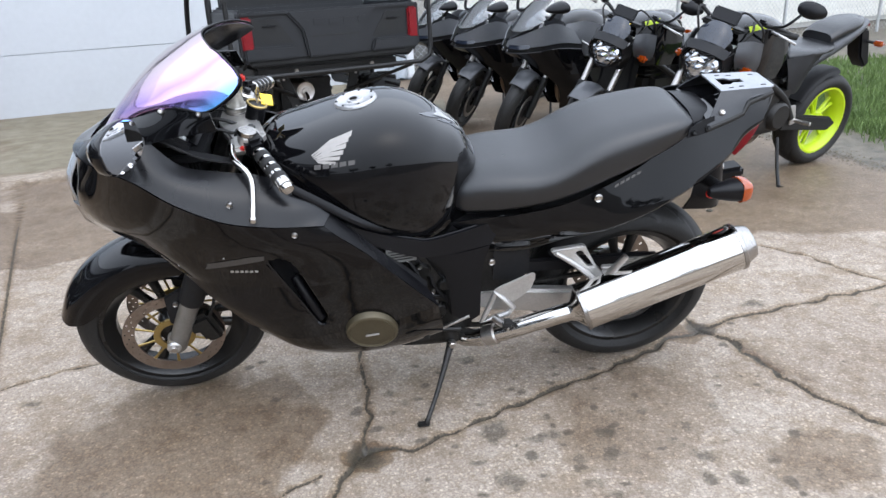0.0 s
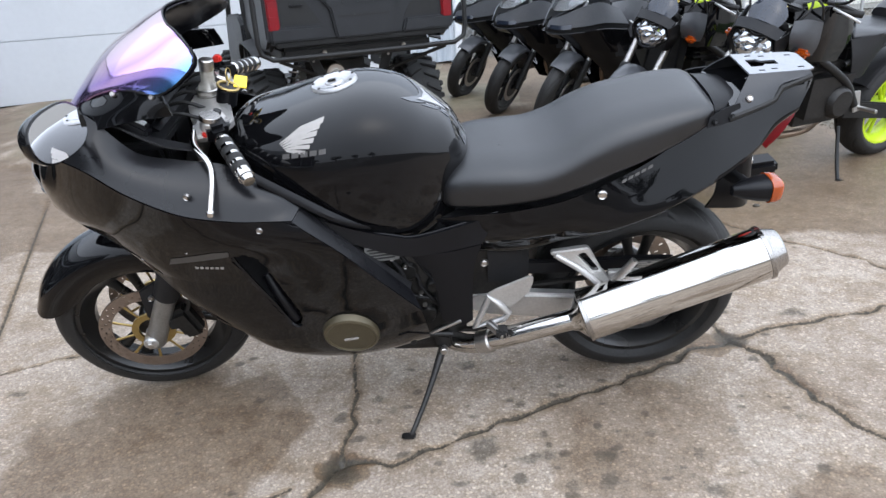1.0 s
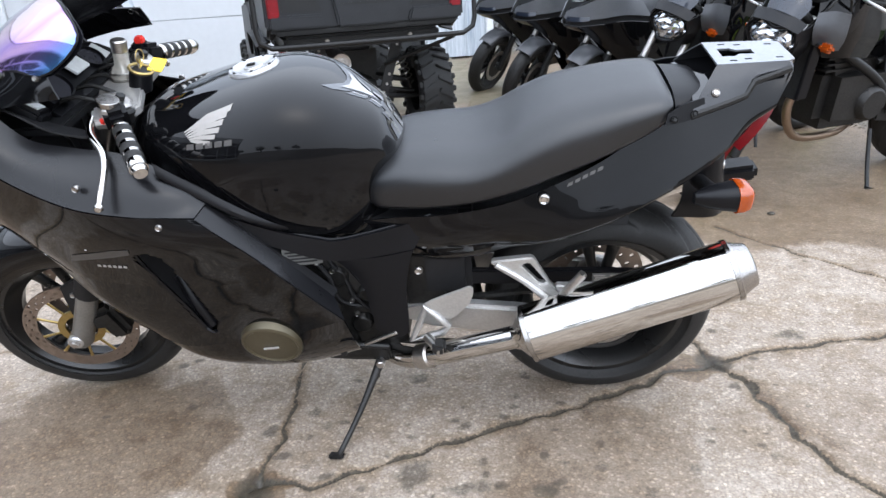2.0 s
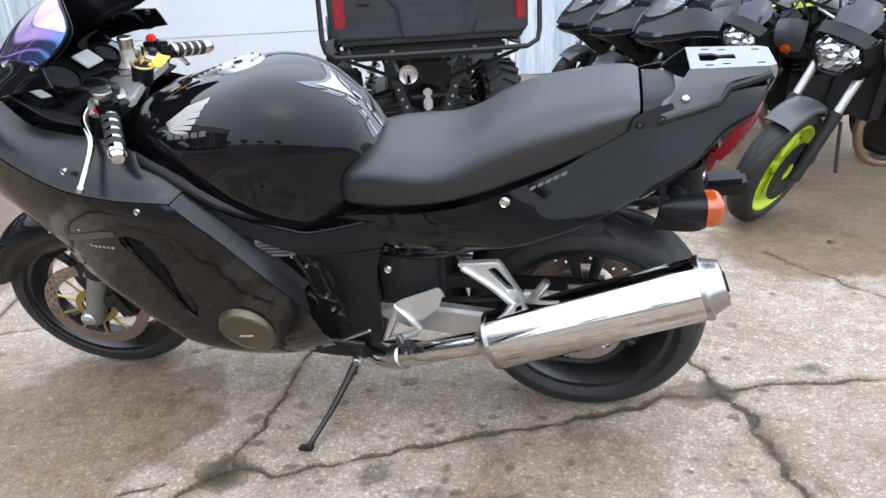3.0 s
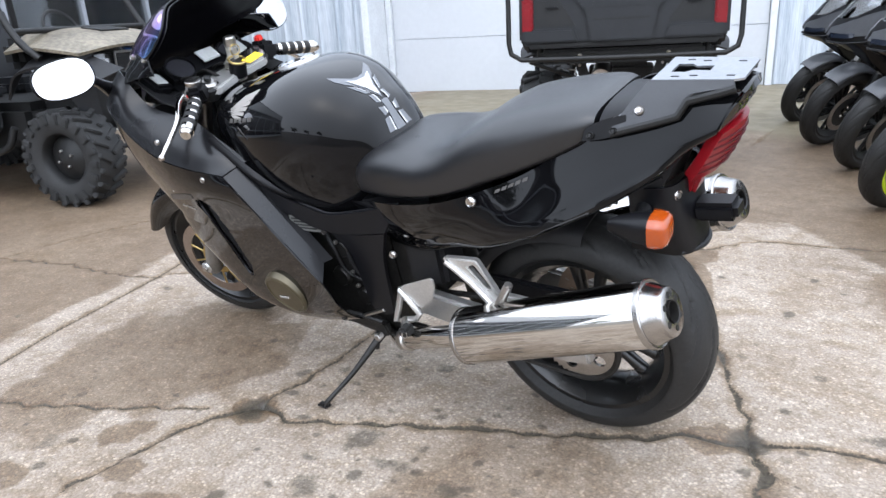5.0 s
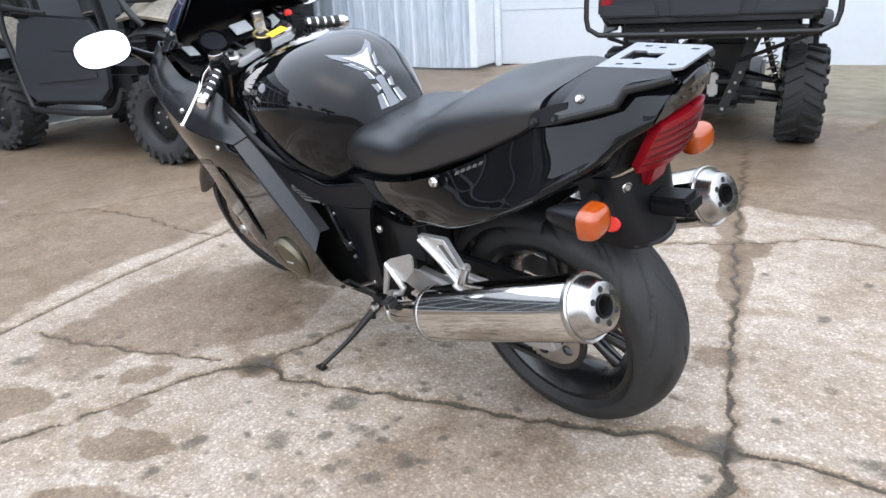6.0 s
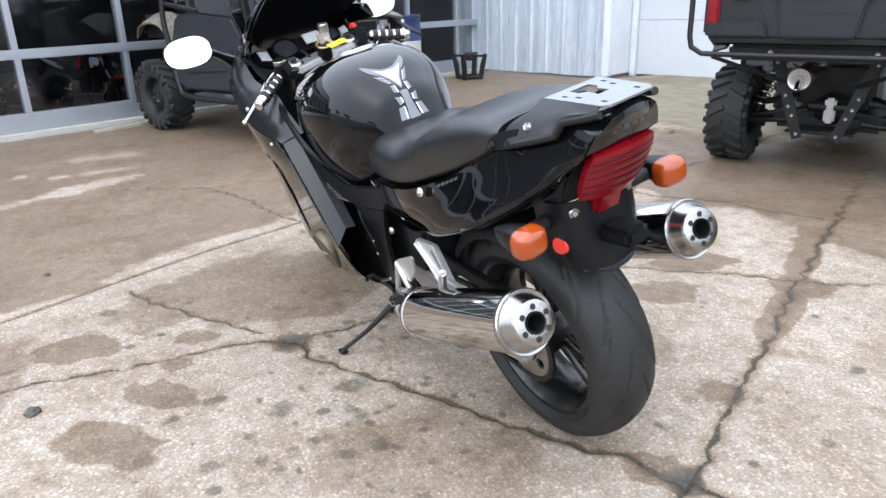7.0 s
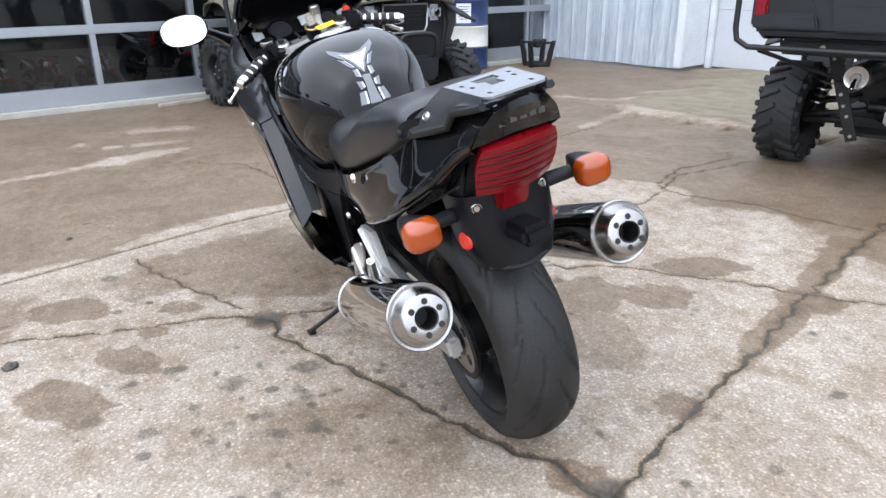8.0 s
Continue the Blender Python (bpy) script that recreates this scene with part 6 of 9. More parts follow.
    # closed box between the tail halves behind the lamp
    part("lamp_housing", skin([[(-0.02, 0.085, 0.80), (-0.02, 0, 0.81), (-0.02, -0.085, 0.80)], [(-0.16, 0.070, 0.80), (-0.165, 0, 0.805), (-0.16, -0.070, 0.80)], [(-0.135, 0.072, 0.74), (-0.14, 0, 0.74), (-0.135, -0.072, 0.74)], [(-0.10, 0.078, 0.69), (-0.11, 0, 0.685), (-0.10, -0.078, 0.69)], [(-0.02, 0.085, 0.68), (-0.02, 0, 0.68), (-0.02, -0.085, 0.68)]], 20, 16, 0.005), MATTE, bike)
    for s in (1, -1):
        part("housing_side", skin([[(-0.02, 0.088 * s, 0.81), (-0.10, 0.084 * s, 0.80), (-0.165, 0.074 * s, 0.80)], [(-0.02, 0.088 * s, 0.68), (-0.09, 0.082 * s, 0.685), (-0.115, 0.077 * s, 0.69)]], 8, 8, 0.005), MATTE, bike)
    # inner fender under the tail
    c = Vector((RX, 0, RZ))
    rows = []
    for y, r in ((0.100, 0.270), (0.092, 0.296), (0.06, 0.308), (0, 0.312), (-0.06, 0.308), (-0.092, 0.296), (-0.100, 0.270)):
        rows.append([(c.x + r * math.cos(t), y, c.z + r * math.sin(t)) for t in np.linspace(radians(34), radians(98), 8)])
    part("inner_fender", skin(rows, 20, 16, 0.004), MATTE, bike, "black inner rear fender")
    part("undertail", skin([[(0.42, 0.135, 0.52), (0.2, 0.14, 0.58), (0.0, 0.12, 0.66), (-0.12, 0.09, 0.72)], [(0.42, 0, 0.54), (0.2, 0, 0.60), (0.0, 0, 0.68), (-0.13, 0, 0.73)], [(0.42, -0.135, 0.52), (0.2, -0.14, 0.58), (0.0, -0.12, 0.66), (-0.12, -0.09, 0.72)]], 16, 10, 0.004), MATTE, bike)


def hero_running_gear():
    for s in (1, -1):
        f, r = Vector((0.295, 0.243 * s, 0.357)), Vector((-0.178, 0.222 * s, 0.527))
        d = (r - f).normalized()
        sil = part("silencer", turned(f, r, [(0.026, -0.02), (0.030, 0.0), (0.050, 0.03), (0.0625, 0.055), (0.0635, 0.07), (0.0635, 0.928), (0.0625, 0.936), (0.046, 0.930)], 56), CHROME, bike, "polished chrome silencer")
        part("end_cap", turned(f + d * 0.466, r + d * 0.004, [(0.0632, 0.0), (0.0606, 0.10), (0.0585, 0.16), (0.0540, 0.42), (0.0478, 0.78), (0.0452, 0.95), (0.0425, 1.0), (0.022, 1.0), (0.021, 0.4), (0.020, -1.5)], 48), CAPSTEEL, sil, "satin steel silencer end cap")
        part("end_ring", turned(f + d * 0.461, f + d * 0.474, [(0.0628, 0), (0.0655, 0.1), (0.0655, 0.8), (0.063, 1.0), (0.058, 0.9)], 48), CAPSTEEL, sil)
        part("outlet", turned(r - d * 0.06, r + d * 0.008, [(1e-7, 0.1), (0.0195, 0.12), (0.0195, 0.98), (0.022, 1.0)], 24), DARKMETAL, sil, "sooty outlet")
        m = between(r + d * 0.0035, r + d * 0.1)
        for k in range(6):
            a = math.pi * k / 3 + 0.3
            part("cap_bolt", moved(revolve([(1e-7, 0.0012), (0.0062, 0.0012), (0.0065, -0.004)], 10, "z"), m @ Matrix.Translation((0.031 * math.cos(a), 0.031 * math.sin(a), 0))), DARKMETAL, sil)
        part("band", turned(f + d * 0.02, f + d * 0.035, [(0.055, 0), (0.065, 0.2), (0.065, 0.8), (0.055, 1)], 40), CAPSTEEL, sil)
        pipe = part("exhaust_pipe", tube([(0.64, 0.10 * s, 0.205), (0.56, 0.165 * s, 0.225), (0.47, 0.205 * s, 0.275), (0.38, 0.228 * s, 0.322), f + d * 0.01], 0.0265, 18, 24), CHROME, bike, "chrome link pipe")
        part("pipe_clamp", turned((0.53, 0.182 * s, 0.242), (0.495, 0.197 * s, 0.262), [(0.026, 0), (0.031, 0.1), (0.031, 0.9), (0.026, 1)], 24), STEEL, pipe)
        part("collector", tube([(0.86, 0.08 * s, 0.20), (0.74, 0.09 * s, 0.19), (0.62, 0.115 * s, 0.21)], 0.03, 14, 12), DARKMETAL, pipe)
        part("hanger", plate([(0.335, 0.30), (0.30, 0.28), (0.27, 0.285), (0.28, 0.31), (0.31, 0.33)], 0.18 * s, 0.20 * s, 0.004), DARKMETAL, sil)
        # swing arm
        part("swing_arm", plate([(0.58, 0.355), (0.52, 0.368), (0.30, 0.345), (0.12, 0.318), (0.045, 0.308), (0.035, 0.262), (0.10, 0.252), (0.28, 0.258), (0.50, 0.29), (0.57, 0.32)], 0.098 * s, 0.132 * s, 0.008), ALU, bike, "grey cast swing arm")
        # passenger peg hanger
        hang = part("peg_hanger", moved(plate([(0.352, 0.516), (0.345, 0.522), (0.262, 0.530), (0.255, 0.522), (0.222, 0.458), (0.192, 0.424), (0.184, 0.405), (0.188, 0.390), (0.204, 0.388), (0.228, 0.414), (0.272, 0.462)], -0.009, 0.009, 0.003, "y", [[(0.286, 0.509), (0.268, 0.516), (0.228, 0.460), (0.244, 0.458)]]), Matrix.Translation((0, 0.176 * s, 0))), ALU, bike, "bright cast passenger peg hanger")
        part("hanger_rib", tube([(0.340, 0.187 * s, 0.515), (0.275, 0.187 * s, 0.466), (0.215, 0.190 * s, 0.408)], [0.007, 0.008, 0.010], 8, 12), ALU, hang)
        part("hanger_foot", moved(plate([(0.212, 0.462), (0.162, 0.462), (0.122, 0.459), (0.114, 0.444), (0.158, 0.416), (0.195, 0.412)], -0.009, 0.009, 0.004), Matrix.Translation((0, 0.188 * s, 0))), ALU, hang)
        part("passenger_peg", tube([(0.204, 0.208 * s, 0.412), (0.196, 0.214 * s, 0.446), (0.157, 0.222 * s, 0.512)], [0.012, 0.0105, 0.0095], 12, 8), STEEL, hang, "folded steel peg")
        for k in range(7):
            part("peg_tooth", box(0.187 - 0.0048 * k, 0.224 * s, 0.461 + 0.0082 * k, 0.012, 0.012, 0.004, 0.001, Matrix.Rotation(radians(30), 4, "Y")), STEEL, hang)
        part("peg_spring", rod((0.160, 0.194 * s, 0.437), (0.160, 0.220 * s, 0.433), 0.011, n=12), STEEL, hang)
        part("peg_pivot", rod((0.204, 0.180 * s, 0.404), (0.204, 0.220 * s, 0.402), 0.014, n=14), ALU, hang)
        part("peg_bolt", rod((0.150, 0.194 * s, 0.425), (0.150, 0.206 * s, 0.424), 0.008, n=6), CAPSTEEL, hang)
        # rider peg, heel plate, bracket
        br = part("peg_bracket", tube([(0.502, 0.186 * s, 0.398), (0.520, 0.187 * s, 0.350), (0.540, 0.188 * s, 0.303), (0.505, 0.190 * s, 0.314), (0.466, 0.192 * s, 0.328), (0.452, 0.190 * s, 0.345), (0.480, 0.188 * s, 0.378)], 0.0085, 10, closed=True), ALU, bike, "cast foot peg bracket")
        part("heel_plate", plate([(0.506, 0.406), (0.486, 0.419), (0.400, 0.456), (0.391, 0.450), (0.392, 0.432), (0.402, 0.402), (0.446, 0.360), (0.464, 0.366)], 0.180 * s, 0.186 * s, 0.002), ALU, br, "satin heel plate")
        part("foot_peg", rod((0.505, 0.19 * s, 0.315), (0.468, 0.243 * s, 0.312), 0.012, 0.011, 14), STEEL, br, "steel foot peg")
        part("peg_rubber", box(0.474, 0.228 * s, 0.316, 0.030, 0.036, 0.026, 0.006), RUBBER, br)
    part("chain_guard", plate([(0.46, 0.452), (0.29, 0.444), (0.10, 0.442), (0.02, 0.436), (0.03, 0.402), (0.12, 0.405), (0.29, 0.406), (0.46, 0.410)], 0.10, 0.118, 0.004), SATIN, bike, "black chain guard with a warning label")
    lab = part("warning_label", box(0.082, 0.1195, 0.422, 0.078, 0.001, 0.024), NOTICE, bike, "grey printed warning label")
    for k, (x, w, z) in enumerate(((0.105, 0.026, 0.428), (0.066, 0.032, 0.428), (0.092, 0.045, 0.422), (0.058, 0.018, 0.422), (0.102, 0.030, 0.416), (0.064, 0.030, 0.416))):
        part("print_bar", box(x, 0.1203, z, w, 0.0006, 0.004), DECAL, lab)
    # gear shifter
    part("shift_lever", tube([(0.60, 0.180, 0.275), (0.66, 0.185, 0.285), (0.70, 0.195, 0.292)], 0.007, 8), FRAMEBLK, bike, "black gear lever")
    part("shift_rubber", rod((0.70, 0.190, 0.292), (0.70, 0.222, 0.292), 0.009, n=12), RUBBER, bike)
    part("shift_rod", rod((0.66, 0.185, 0.285), (0.575, 0.186, 0.325), 0.005), STEEL, bike)
    # side stand
    foot = BIKE.inverted() @ Vector((-0.072 * K, 1.651 * K, 0.006))
    stand = part("side_stand", tube([(0.625, 0.165, 0.225), Vector((0.625, 0.165, 0.225)).lerp(foot, 0.55) + Vector((-0.004, 0, 0)), foot + Vector((-0.004, -0.002, 0.012)), foot + Vector((0.0, 0, 0.004))], [0.012, 0.0085, 0.0068, 0.0068], 12, 20), DARKMETAL, bike, "dark steel side stand")
    part("stand_foot", moved(box(0, 0, 0, 0.036, 0.024, 0.008, 0.004), Matrix.Translation(foot + Vector((0.008, 0, 0))) @ Matrix.Rotation(radians(12.8), 4, "X")), DARKMETAL, stand)
    part("stand_bracket", plate([(0.65, 0.27), (0.605, 0.26), (0.60, 0.222), (0.63, 0.21), (0.645, 0.222)], 0.15, 0.172, 0.005), DARKMETAL, stand)
    part("stand_spring", rod((0.63, 0.180, 0.235), (0.638, 0.192, 0.185), 0.007), DARKMETAL, stand)
    part("stand_bolt", rod((0.625, 0.175, 0.225), (0.625, 0.195, 0.225), 0.011, n=6), STEEL, stand)
    # engine mass
    eng = part("engine", loft([[(x, y * w, z) for y, z in ((-1, lo), (1, lo), (1.0, hi - 0.05), (0.8, hi), (-0.8, hi), (-1.0, hi - 0.05))] for x, w, lo, hi in ((0.56, 0.12, 0.24, 0.55), (0.66, 0.15, 0.22, 0.60), (0.90, 0.16, 0.22, 0.62), (1.10, 0.14, 0.27, 0.62), (1.16, 0.12, 0.33, 0.60))]), DARKMETAL, bike, "dark engine block")
    for k, (x, z, r) in enumerate(((0.70, 0.47, 0.03), (0.64, 0.42, 0.022), (0.73, 0.38, 0.035), (0.66, 0.33, 0.03))):
        part("engine_boss", rod((x, 0.13, z), (x, 0.165, z), r, r * 0.8, 16), DARKMETAL, eng)
    for k in range(3):
        part("hose", tube([(0.76 - 0.03 * k, 0.150, 0.54), (0.715 - 0.035 * k, 0.172 - 0.012 * k, 0.48 - 0.02 * k), (0.70 - 0.03 * k, 0.160, 0.40 + 0.02 * k), (0.62, 0.150, 0.37 - 0.03 * k)], 0.0055, 8, 14), MATTE, eng)
    for x, z in ((0.705, 0.495), (0.672, 0.41), (0.665, 0.37), (0.735, 0.52)):
        screw(eng, (x, 0.17, z), 0.006, (0, 1, 0))
    part("pivot_block", box(0.505, 0, 0.43, 0.15, 0.25, 0.20, 0.03), DARKMETAL, bike, "dark swing arm pivot casting")
    part("shock", rod((0.40, 0, 0.25), (0.45, 0, 0.56), 0.03), DARKMETAL, bike)
    part("subframe", tube([(0.62, 0.10, 0.57), (0.4, 0.12, 0.56), (0.1, 0.11, 0.66), (-0.1, 0.06, 0.78)], 0.014, 10, 16), FRAMEBLK, bike)
    # headlight in the nose
    lamp = part("headlight", skin([[(1.515, 0.10, 0.85), (1.535, 0.05, 0.852), (1.54, 0, 0.853), (1.535, -0.05, 0.852), (1.515, -0.10, 0.85)],
                                   [(1.548, 0.105, 0.785), (1.572, 0.06, 0.785), (1.58, 0, 0.785), (1.572, -0.06, 0.785), (1.548, -0.105, 0.785)],
                                   [(1.553, 0.085, 0.71), (1.58, 0.045, 0.705), (1.588, 0, 0.703), (1.58, -0.045, 0.705), (1.553, -0.085, 0.71)]], 18, 14, 0.004), LAMPGLASS, bike, "clear headlight glass")
    part("nose_cap", skin([[(1.465, 0.10, 0.893), (1.485, 0.05, 0.882), (1.49, 0, 0.878), (1.485, -0.05, 0.882), (1.465, -0.10, 0.893)], [(1.515, 0.10, 0.852), (1.538, 0.05, 0.855), (1.543, 0, 0.856), (1.538, -0.05, 0.855), (1.515, -0.10, 0.852)]], 16, 6, 0.004), PAINT, lamp)
    part("chin", skin([[(1.55, 0.09, 0.712), (1.582, 0.05, 0.707), (1.59, 0, 0.705), (1.582, -0.05, 0.707), (1.55, -0.09, 0.712)], [(1.505, 0.095, 0.645), (1.568, 0.045, 0.645), (1.578, 0, 0.645), (1.568, -0.045, 0.645), (1.505, -0.095, 0.645)]], 16, 6, 0.004), PAINT, lamp)



def decal(on, outlines, side, material, name, label="", lift=0.0012, cell=0.006):
    """Thin film shapes laid on a curved part: outlines in (x, z) pressed on from the left or right, or in (y, z) from behind (side 0)."""
    bpy.context.view_layer.update()
    first = None
    for poly in outlines:
        xs, zs = [p[0] for p in poly], [p[1] for p in poly]
        nx, nz = max(2, int((max(xs) - min(xs)) / cell)), max(2, int((max(zs) - min(zs)) / cell))
        bm = bmesh.new()
        vs = [bm.verts.new((x, 0, z)) for x, z in poly]
        bm.faces.new(vs)
        for k in range(1, nx):
            x = min(xs) + (max(xs) - min(xs)) * k / nx
            bmesh.ops.bisect_plane(bm, geom=bm.verts[:] + bm.edges[:] + bm.faces[:], plane_co=(x, 0, 0), plane_no=(1, 0, 0))
        for k in range(1, nz):
            z = min(zs) + (max(zs) - min(zs)) * k / nz
            bmesh.ops.bisect_plane(bm, geom=bm.verts[:] + bm.edges[:] + bm.faces[:], plane_co=(0, 0, z), plane_no=(0, 0, 1))
        for v in bm.verts:
            if side:
                o, d = Vector((v.co.x, 0.8 * side, v.co.z)), Vector((0, -side, 0))
            else:
                o, d = Vector((0.2, v.co.x, v.co.z)), Vector((1, 0, 0))
            hit, place, nrm, _ = on.ray_cast(o, d)
            if hit:
                v.co = place + nrm * lift * (1 if nrm.dot(d) < 0 else -1)
            else:
                v.co.z -= 5.0
        bmesh.ops.delete(bm, geom=[v for v in bm.verts if v.co.z < -1], context="VERTS")
        bmesh.ops.recalc_face_normals(bm, faces=bm.faces)
        if first is None:
            first = part(name, bm, material, on, label)
        else:
            part("decal_piece", bm, material, first)
    return first


def hero_decals():
    tank = next(o for o in bike.children if o.name.startswith("fuel_tank"))
    tails = [o for o in bike.children if o.name.startswith("tail_panel")]
    fairs = [o for o in bike.children if o.name.startswith("upper_fairing")]
    for s in (1, -1):
        # fan of six feathers over a row of small marks
        fan = []
        root_a, root_b = (0.950, 0.840), (0.936, 0.828)
        tips = ((0.848, 0.886), (0.856, 0.877), (0.863, 0.866), (0.871, 0.854), (0.880, 0.842), (0.892, 0.831))
        for k, (x1, z1) in enumerate(tips):
            t = k / 5
            x0, z0 = root_a[0] + (root_b[0] - root_a[0]) * t, root_a[1] + (root_b[1] - root_a[1]) * t
            xm, zm = 0.5 * (x0 + x1) + 0.004, 0.5 * (z0 + z1) + 0.004 * (1 - t)
            w = 0.0088 if k < 4 else 0.0075
            fan.append([(x0, z0), (xm, zm - w * 0.55), (x1 + 0.003, z1 - w), (x1, z1), (xm - 0.001, zm + w * 0.35), (x0 - 0.001, z0 + 0.0025)])
        decal(tank, fan, s, DECAL, "wing_emblem", "silver feathered wing emblem")
        decal(tank, [[(0.945 - 0.0205 * k, 0.813 + 0.0025 * k), (0.929 - 0.0205 * k, 0.815 + 0.0025 * k), (0.928 - 0.0205 * k, 0.825 + 0.0025 * k), (0.944 - 0.0205 * k, 0.823 + 0.0025 * k)] for k in range(5)], s, DECAL_DIM, "emblem_marks", "row of small grey marks")
        decal(fairs[0 if s > 0 else 1], [[(1.235, 0.598), (1.085, 0.628), (1.083, 0.642), (1.12, 0.64), (1.225, 0.617)]], s, DECAL_DIM, "side_mark", "dull brown-grey side mark")
        decal(fairs[0 if s > 0 else 1], [[(1.175 - 0.012 * k, 0.588), (1.167 - 0.012 * k, 0.588), (1.166 - 0.012 * k, 0.595), (1.174 - 0.012 * k, 0.595)] for k in range(6)], s, DECAL, "small_marks", "row of tiny silver marks")
        marks = []
        for k in range(5):
            x, z = 0.192 - 0.015 * k, 0.692 + 0.0062 * k
            marks.append([(x, z), (x - 0.011, z + 0.004), (x - 0.013, z + 0.011), (x - 0.002, z + 0.007)])
        decal(tails[0 if s > 0 else 1], marks, s, DECAL_DIM, "tail_marks", "row of dull grey marks")
    # silver tank pad: a two-horned head over a jointed spine, laid on the rear of the tank
    c = 0.007

    def both(half):
        return [(c + y, z) for y, z in half] + [(c - y, z) for y, z in half[::-1] if y]

    head = decal(tank, [both([(0, 0.874), (0.02, 0.876), (0.045, 0.885), (0.063, 0.891), (0.061, 0.881), (0.045, 0.869), (0.030, 0.862), (0.018, 0.850), (0.010, 0.838), (0, 0.826)])], 0,
                 PAD_GREY, "tank_pad", "silver tank pad shaped like a horned spine")
    decal(tank, [both([(0, 0.869), (0.016, 0.869), (0.040, 0.876), (0.024, 0.861), (0.012, 0.850), (0.005, 0.838), (0, 0.830)])], 0, DECAL_BRIGHT, "pad_star", "bright silver raised star", lift=0.003)
    decal(tank, [both([(0, 0.823), (0.011, 0.821), (0.010, 0.800), (0.012, 0.778), (0.016, 0.752), (0, 0.752)])], 0, PAD_GREY, "pad_spine", "dull silver pad spine")
    for s in (1, -1):
        ribs = []
        for q in (((0.050, 0.866), (0.036, 0.861), (0.017, 0.840), (0.028, 0.843)), ((0.026, 0.838), (0.015, 0.836), (0.014, 0.818), (0.026, 0.822)),
                  ((0.032, 0.812), (0.017, 0.808), (0.015, 0.794), (0.027, 0.790)), ((0.034, 0.784), (0.017, 0.786), (0.021, 0.754), (0.042, 0.754))):
            ribs.append([(c + s * y, z) for y, z in q])
        decal(tank, ribs, 0, PAD_GREY, "pad_rib", "silver pad rib")
        edges = []
        for q in (((0.036, 0.861), (0.033, 0.861), (0.016, 0.841), (0.018, 0.841)), ((0.018, 0.837), (0.014, 0.837), (0.013, 0.819), (0.017, 0.820)),
                  ((0.020, 0.809), (0.015, 0.808), (0.013, 0.795), (0.019, 0.793)), ((0.021, 0.785), (0.016, 0.785), (0.019, 0.754), (0.025, 0.754))):
            edges.append([(c + s * y, z) for y, z in q])
        decal(tank, edges, 0, DECAL_BRIGHT, "pad_edge", "bright edge of the rib", lift=0.0025)


hero_wheels()
hero_front()
hero_controls()
hero_cockpit()
hero_screen()
hero_body()
hero_tail()
hero_running_gear()
hero_decals()

# ---- vehicles round the yard ----


def spot(x, y, turn):
    """A place on the yard in plan units, with a heading."""
    return Matrix.Translation((x * K, y * K, 0)) @ pose(0, 0, 0, 0, 0, turn)


KNOB = mat("knobbly_tyre_rubber", (0.016, 0.016, 0.016), 0.75, bump=0.4, bump_scale=120, vary=0.35)


def knobby_wheel(parent, c, R=0.32, w=0.27, rim_r=0.165, name="wheel", side=1, rimmat=None, steer=0.0):
    """An off-road wheel with chevron lugs; c is its centre."""
    m = Matrix.Translation(c) @ Matrix.Rotation(steer, 4, "Z")
    h = w / 2
    body = [(rim_r, -h * 0.8), (rim_r + 0.03, -h * 0.95), (R - 0.06, -h), (R - 0.022, -h * 0.85), (R - 0.018, 0), (R - 0.022, h * 0.85), (R - 0.06, h), (rim_r + 0.03, h * 0.95), (rim_r, h * 0.8)]
    tyre = revolve(body, 40)
    lugs = bmesh.new()
    n = 20
    for k in range(n):
        for s in (1, -1):
            b = box(0, 0, 0, 0.034, h * 0.95, 0.036, 0.006)
            moved(b, Matrix.Translation((0, s * h * 0.48, R - 0.016)) @ Matrix.Rotation(s * 0.5, 4, "Z"))
            sh = box(0, 0, 0, 0.04, 0.03, 0.065, 0.006)
            moved(sh, Matrix.Translation((0.028, s * h * 0.99, R - 0.058)))
            for q in (b, sh):
                moved(q, Matrix.Rotation(2 * math.pi * (k + (0.5 if s > 0 else 0)) / n, 4, "Y"))
                me = bpy.data.meshes.new("tmp")
                q.to_mesh(me)
                q.free()
                lugs.from_mesh(me)
                bpy.data.meshes.remove(me)
    wheel = part(name, moved(tyre, m), KNOB, parent, "black knobbly off-road tyre")
    tread = part("tread", moved(lugs, m), KNOB, wheel, "chevron tread lugs")
    tagged(tread, "chevron tread lugs", kind="stuff")
    o = side * h * 0.55
    rim = part("rim", moved(revolve([(rim_r + 0.004, -h * 0.82), (rim_r - 0.012, -h * 0.7), (rim_r - 0.02, o * 0.4), (rim_r - 0.055, o * 0.75), (0.07, o), (0.045, o + side * 0.012), (1e-7, o + side * 0.014)], 36), m), FRAMEBLK, wheel, "black steel rim")
    for k in range(4):
        a = math.pi / 2 * k + 0.4
        part("lug_nut", moved(rod((0.055 * math.cos(a), o, 0.055 * math.sin(a)), (0.055 * math.cos(a), o + side * 0.025, 0.055 * math.sin(a)), 0.009, n=6), m), STEEL, rim)
    return wheel


def spring(parent, a, b, r=0.035, turns=7, material=None):
    a, b = Vector(a), Vector(b)
    m = between(a, b)
    d = (b - a).length
    pts = [m @ Vector((r * math.cos(t), r * math.sin(t), d * (0.1 + 0.8 * t / (2 * math.pi * turns)))) for t in np.linspace(0, 2 * math.pi * turns, turns * 14)]
    s = part("shock_absorber", rod(a, b, 0.018), DARKMETAL, parent, "gas shock with a steel coil")
    part("coil", tube(pts, 0.006, 6), material or STEEL, s)


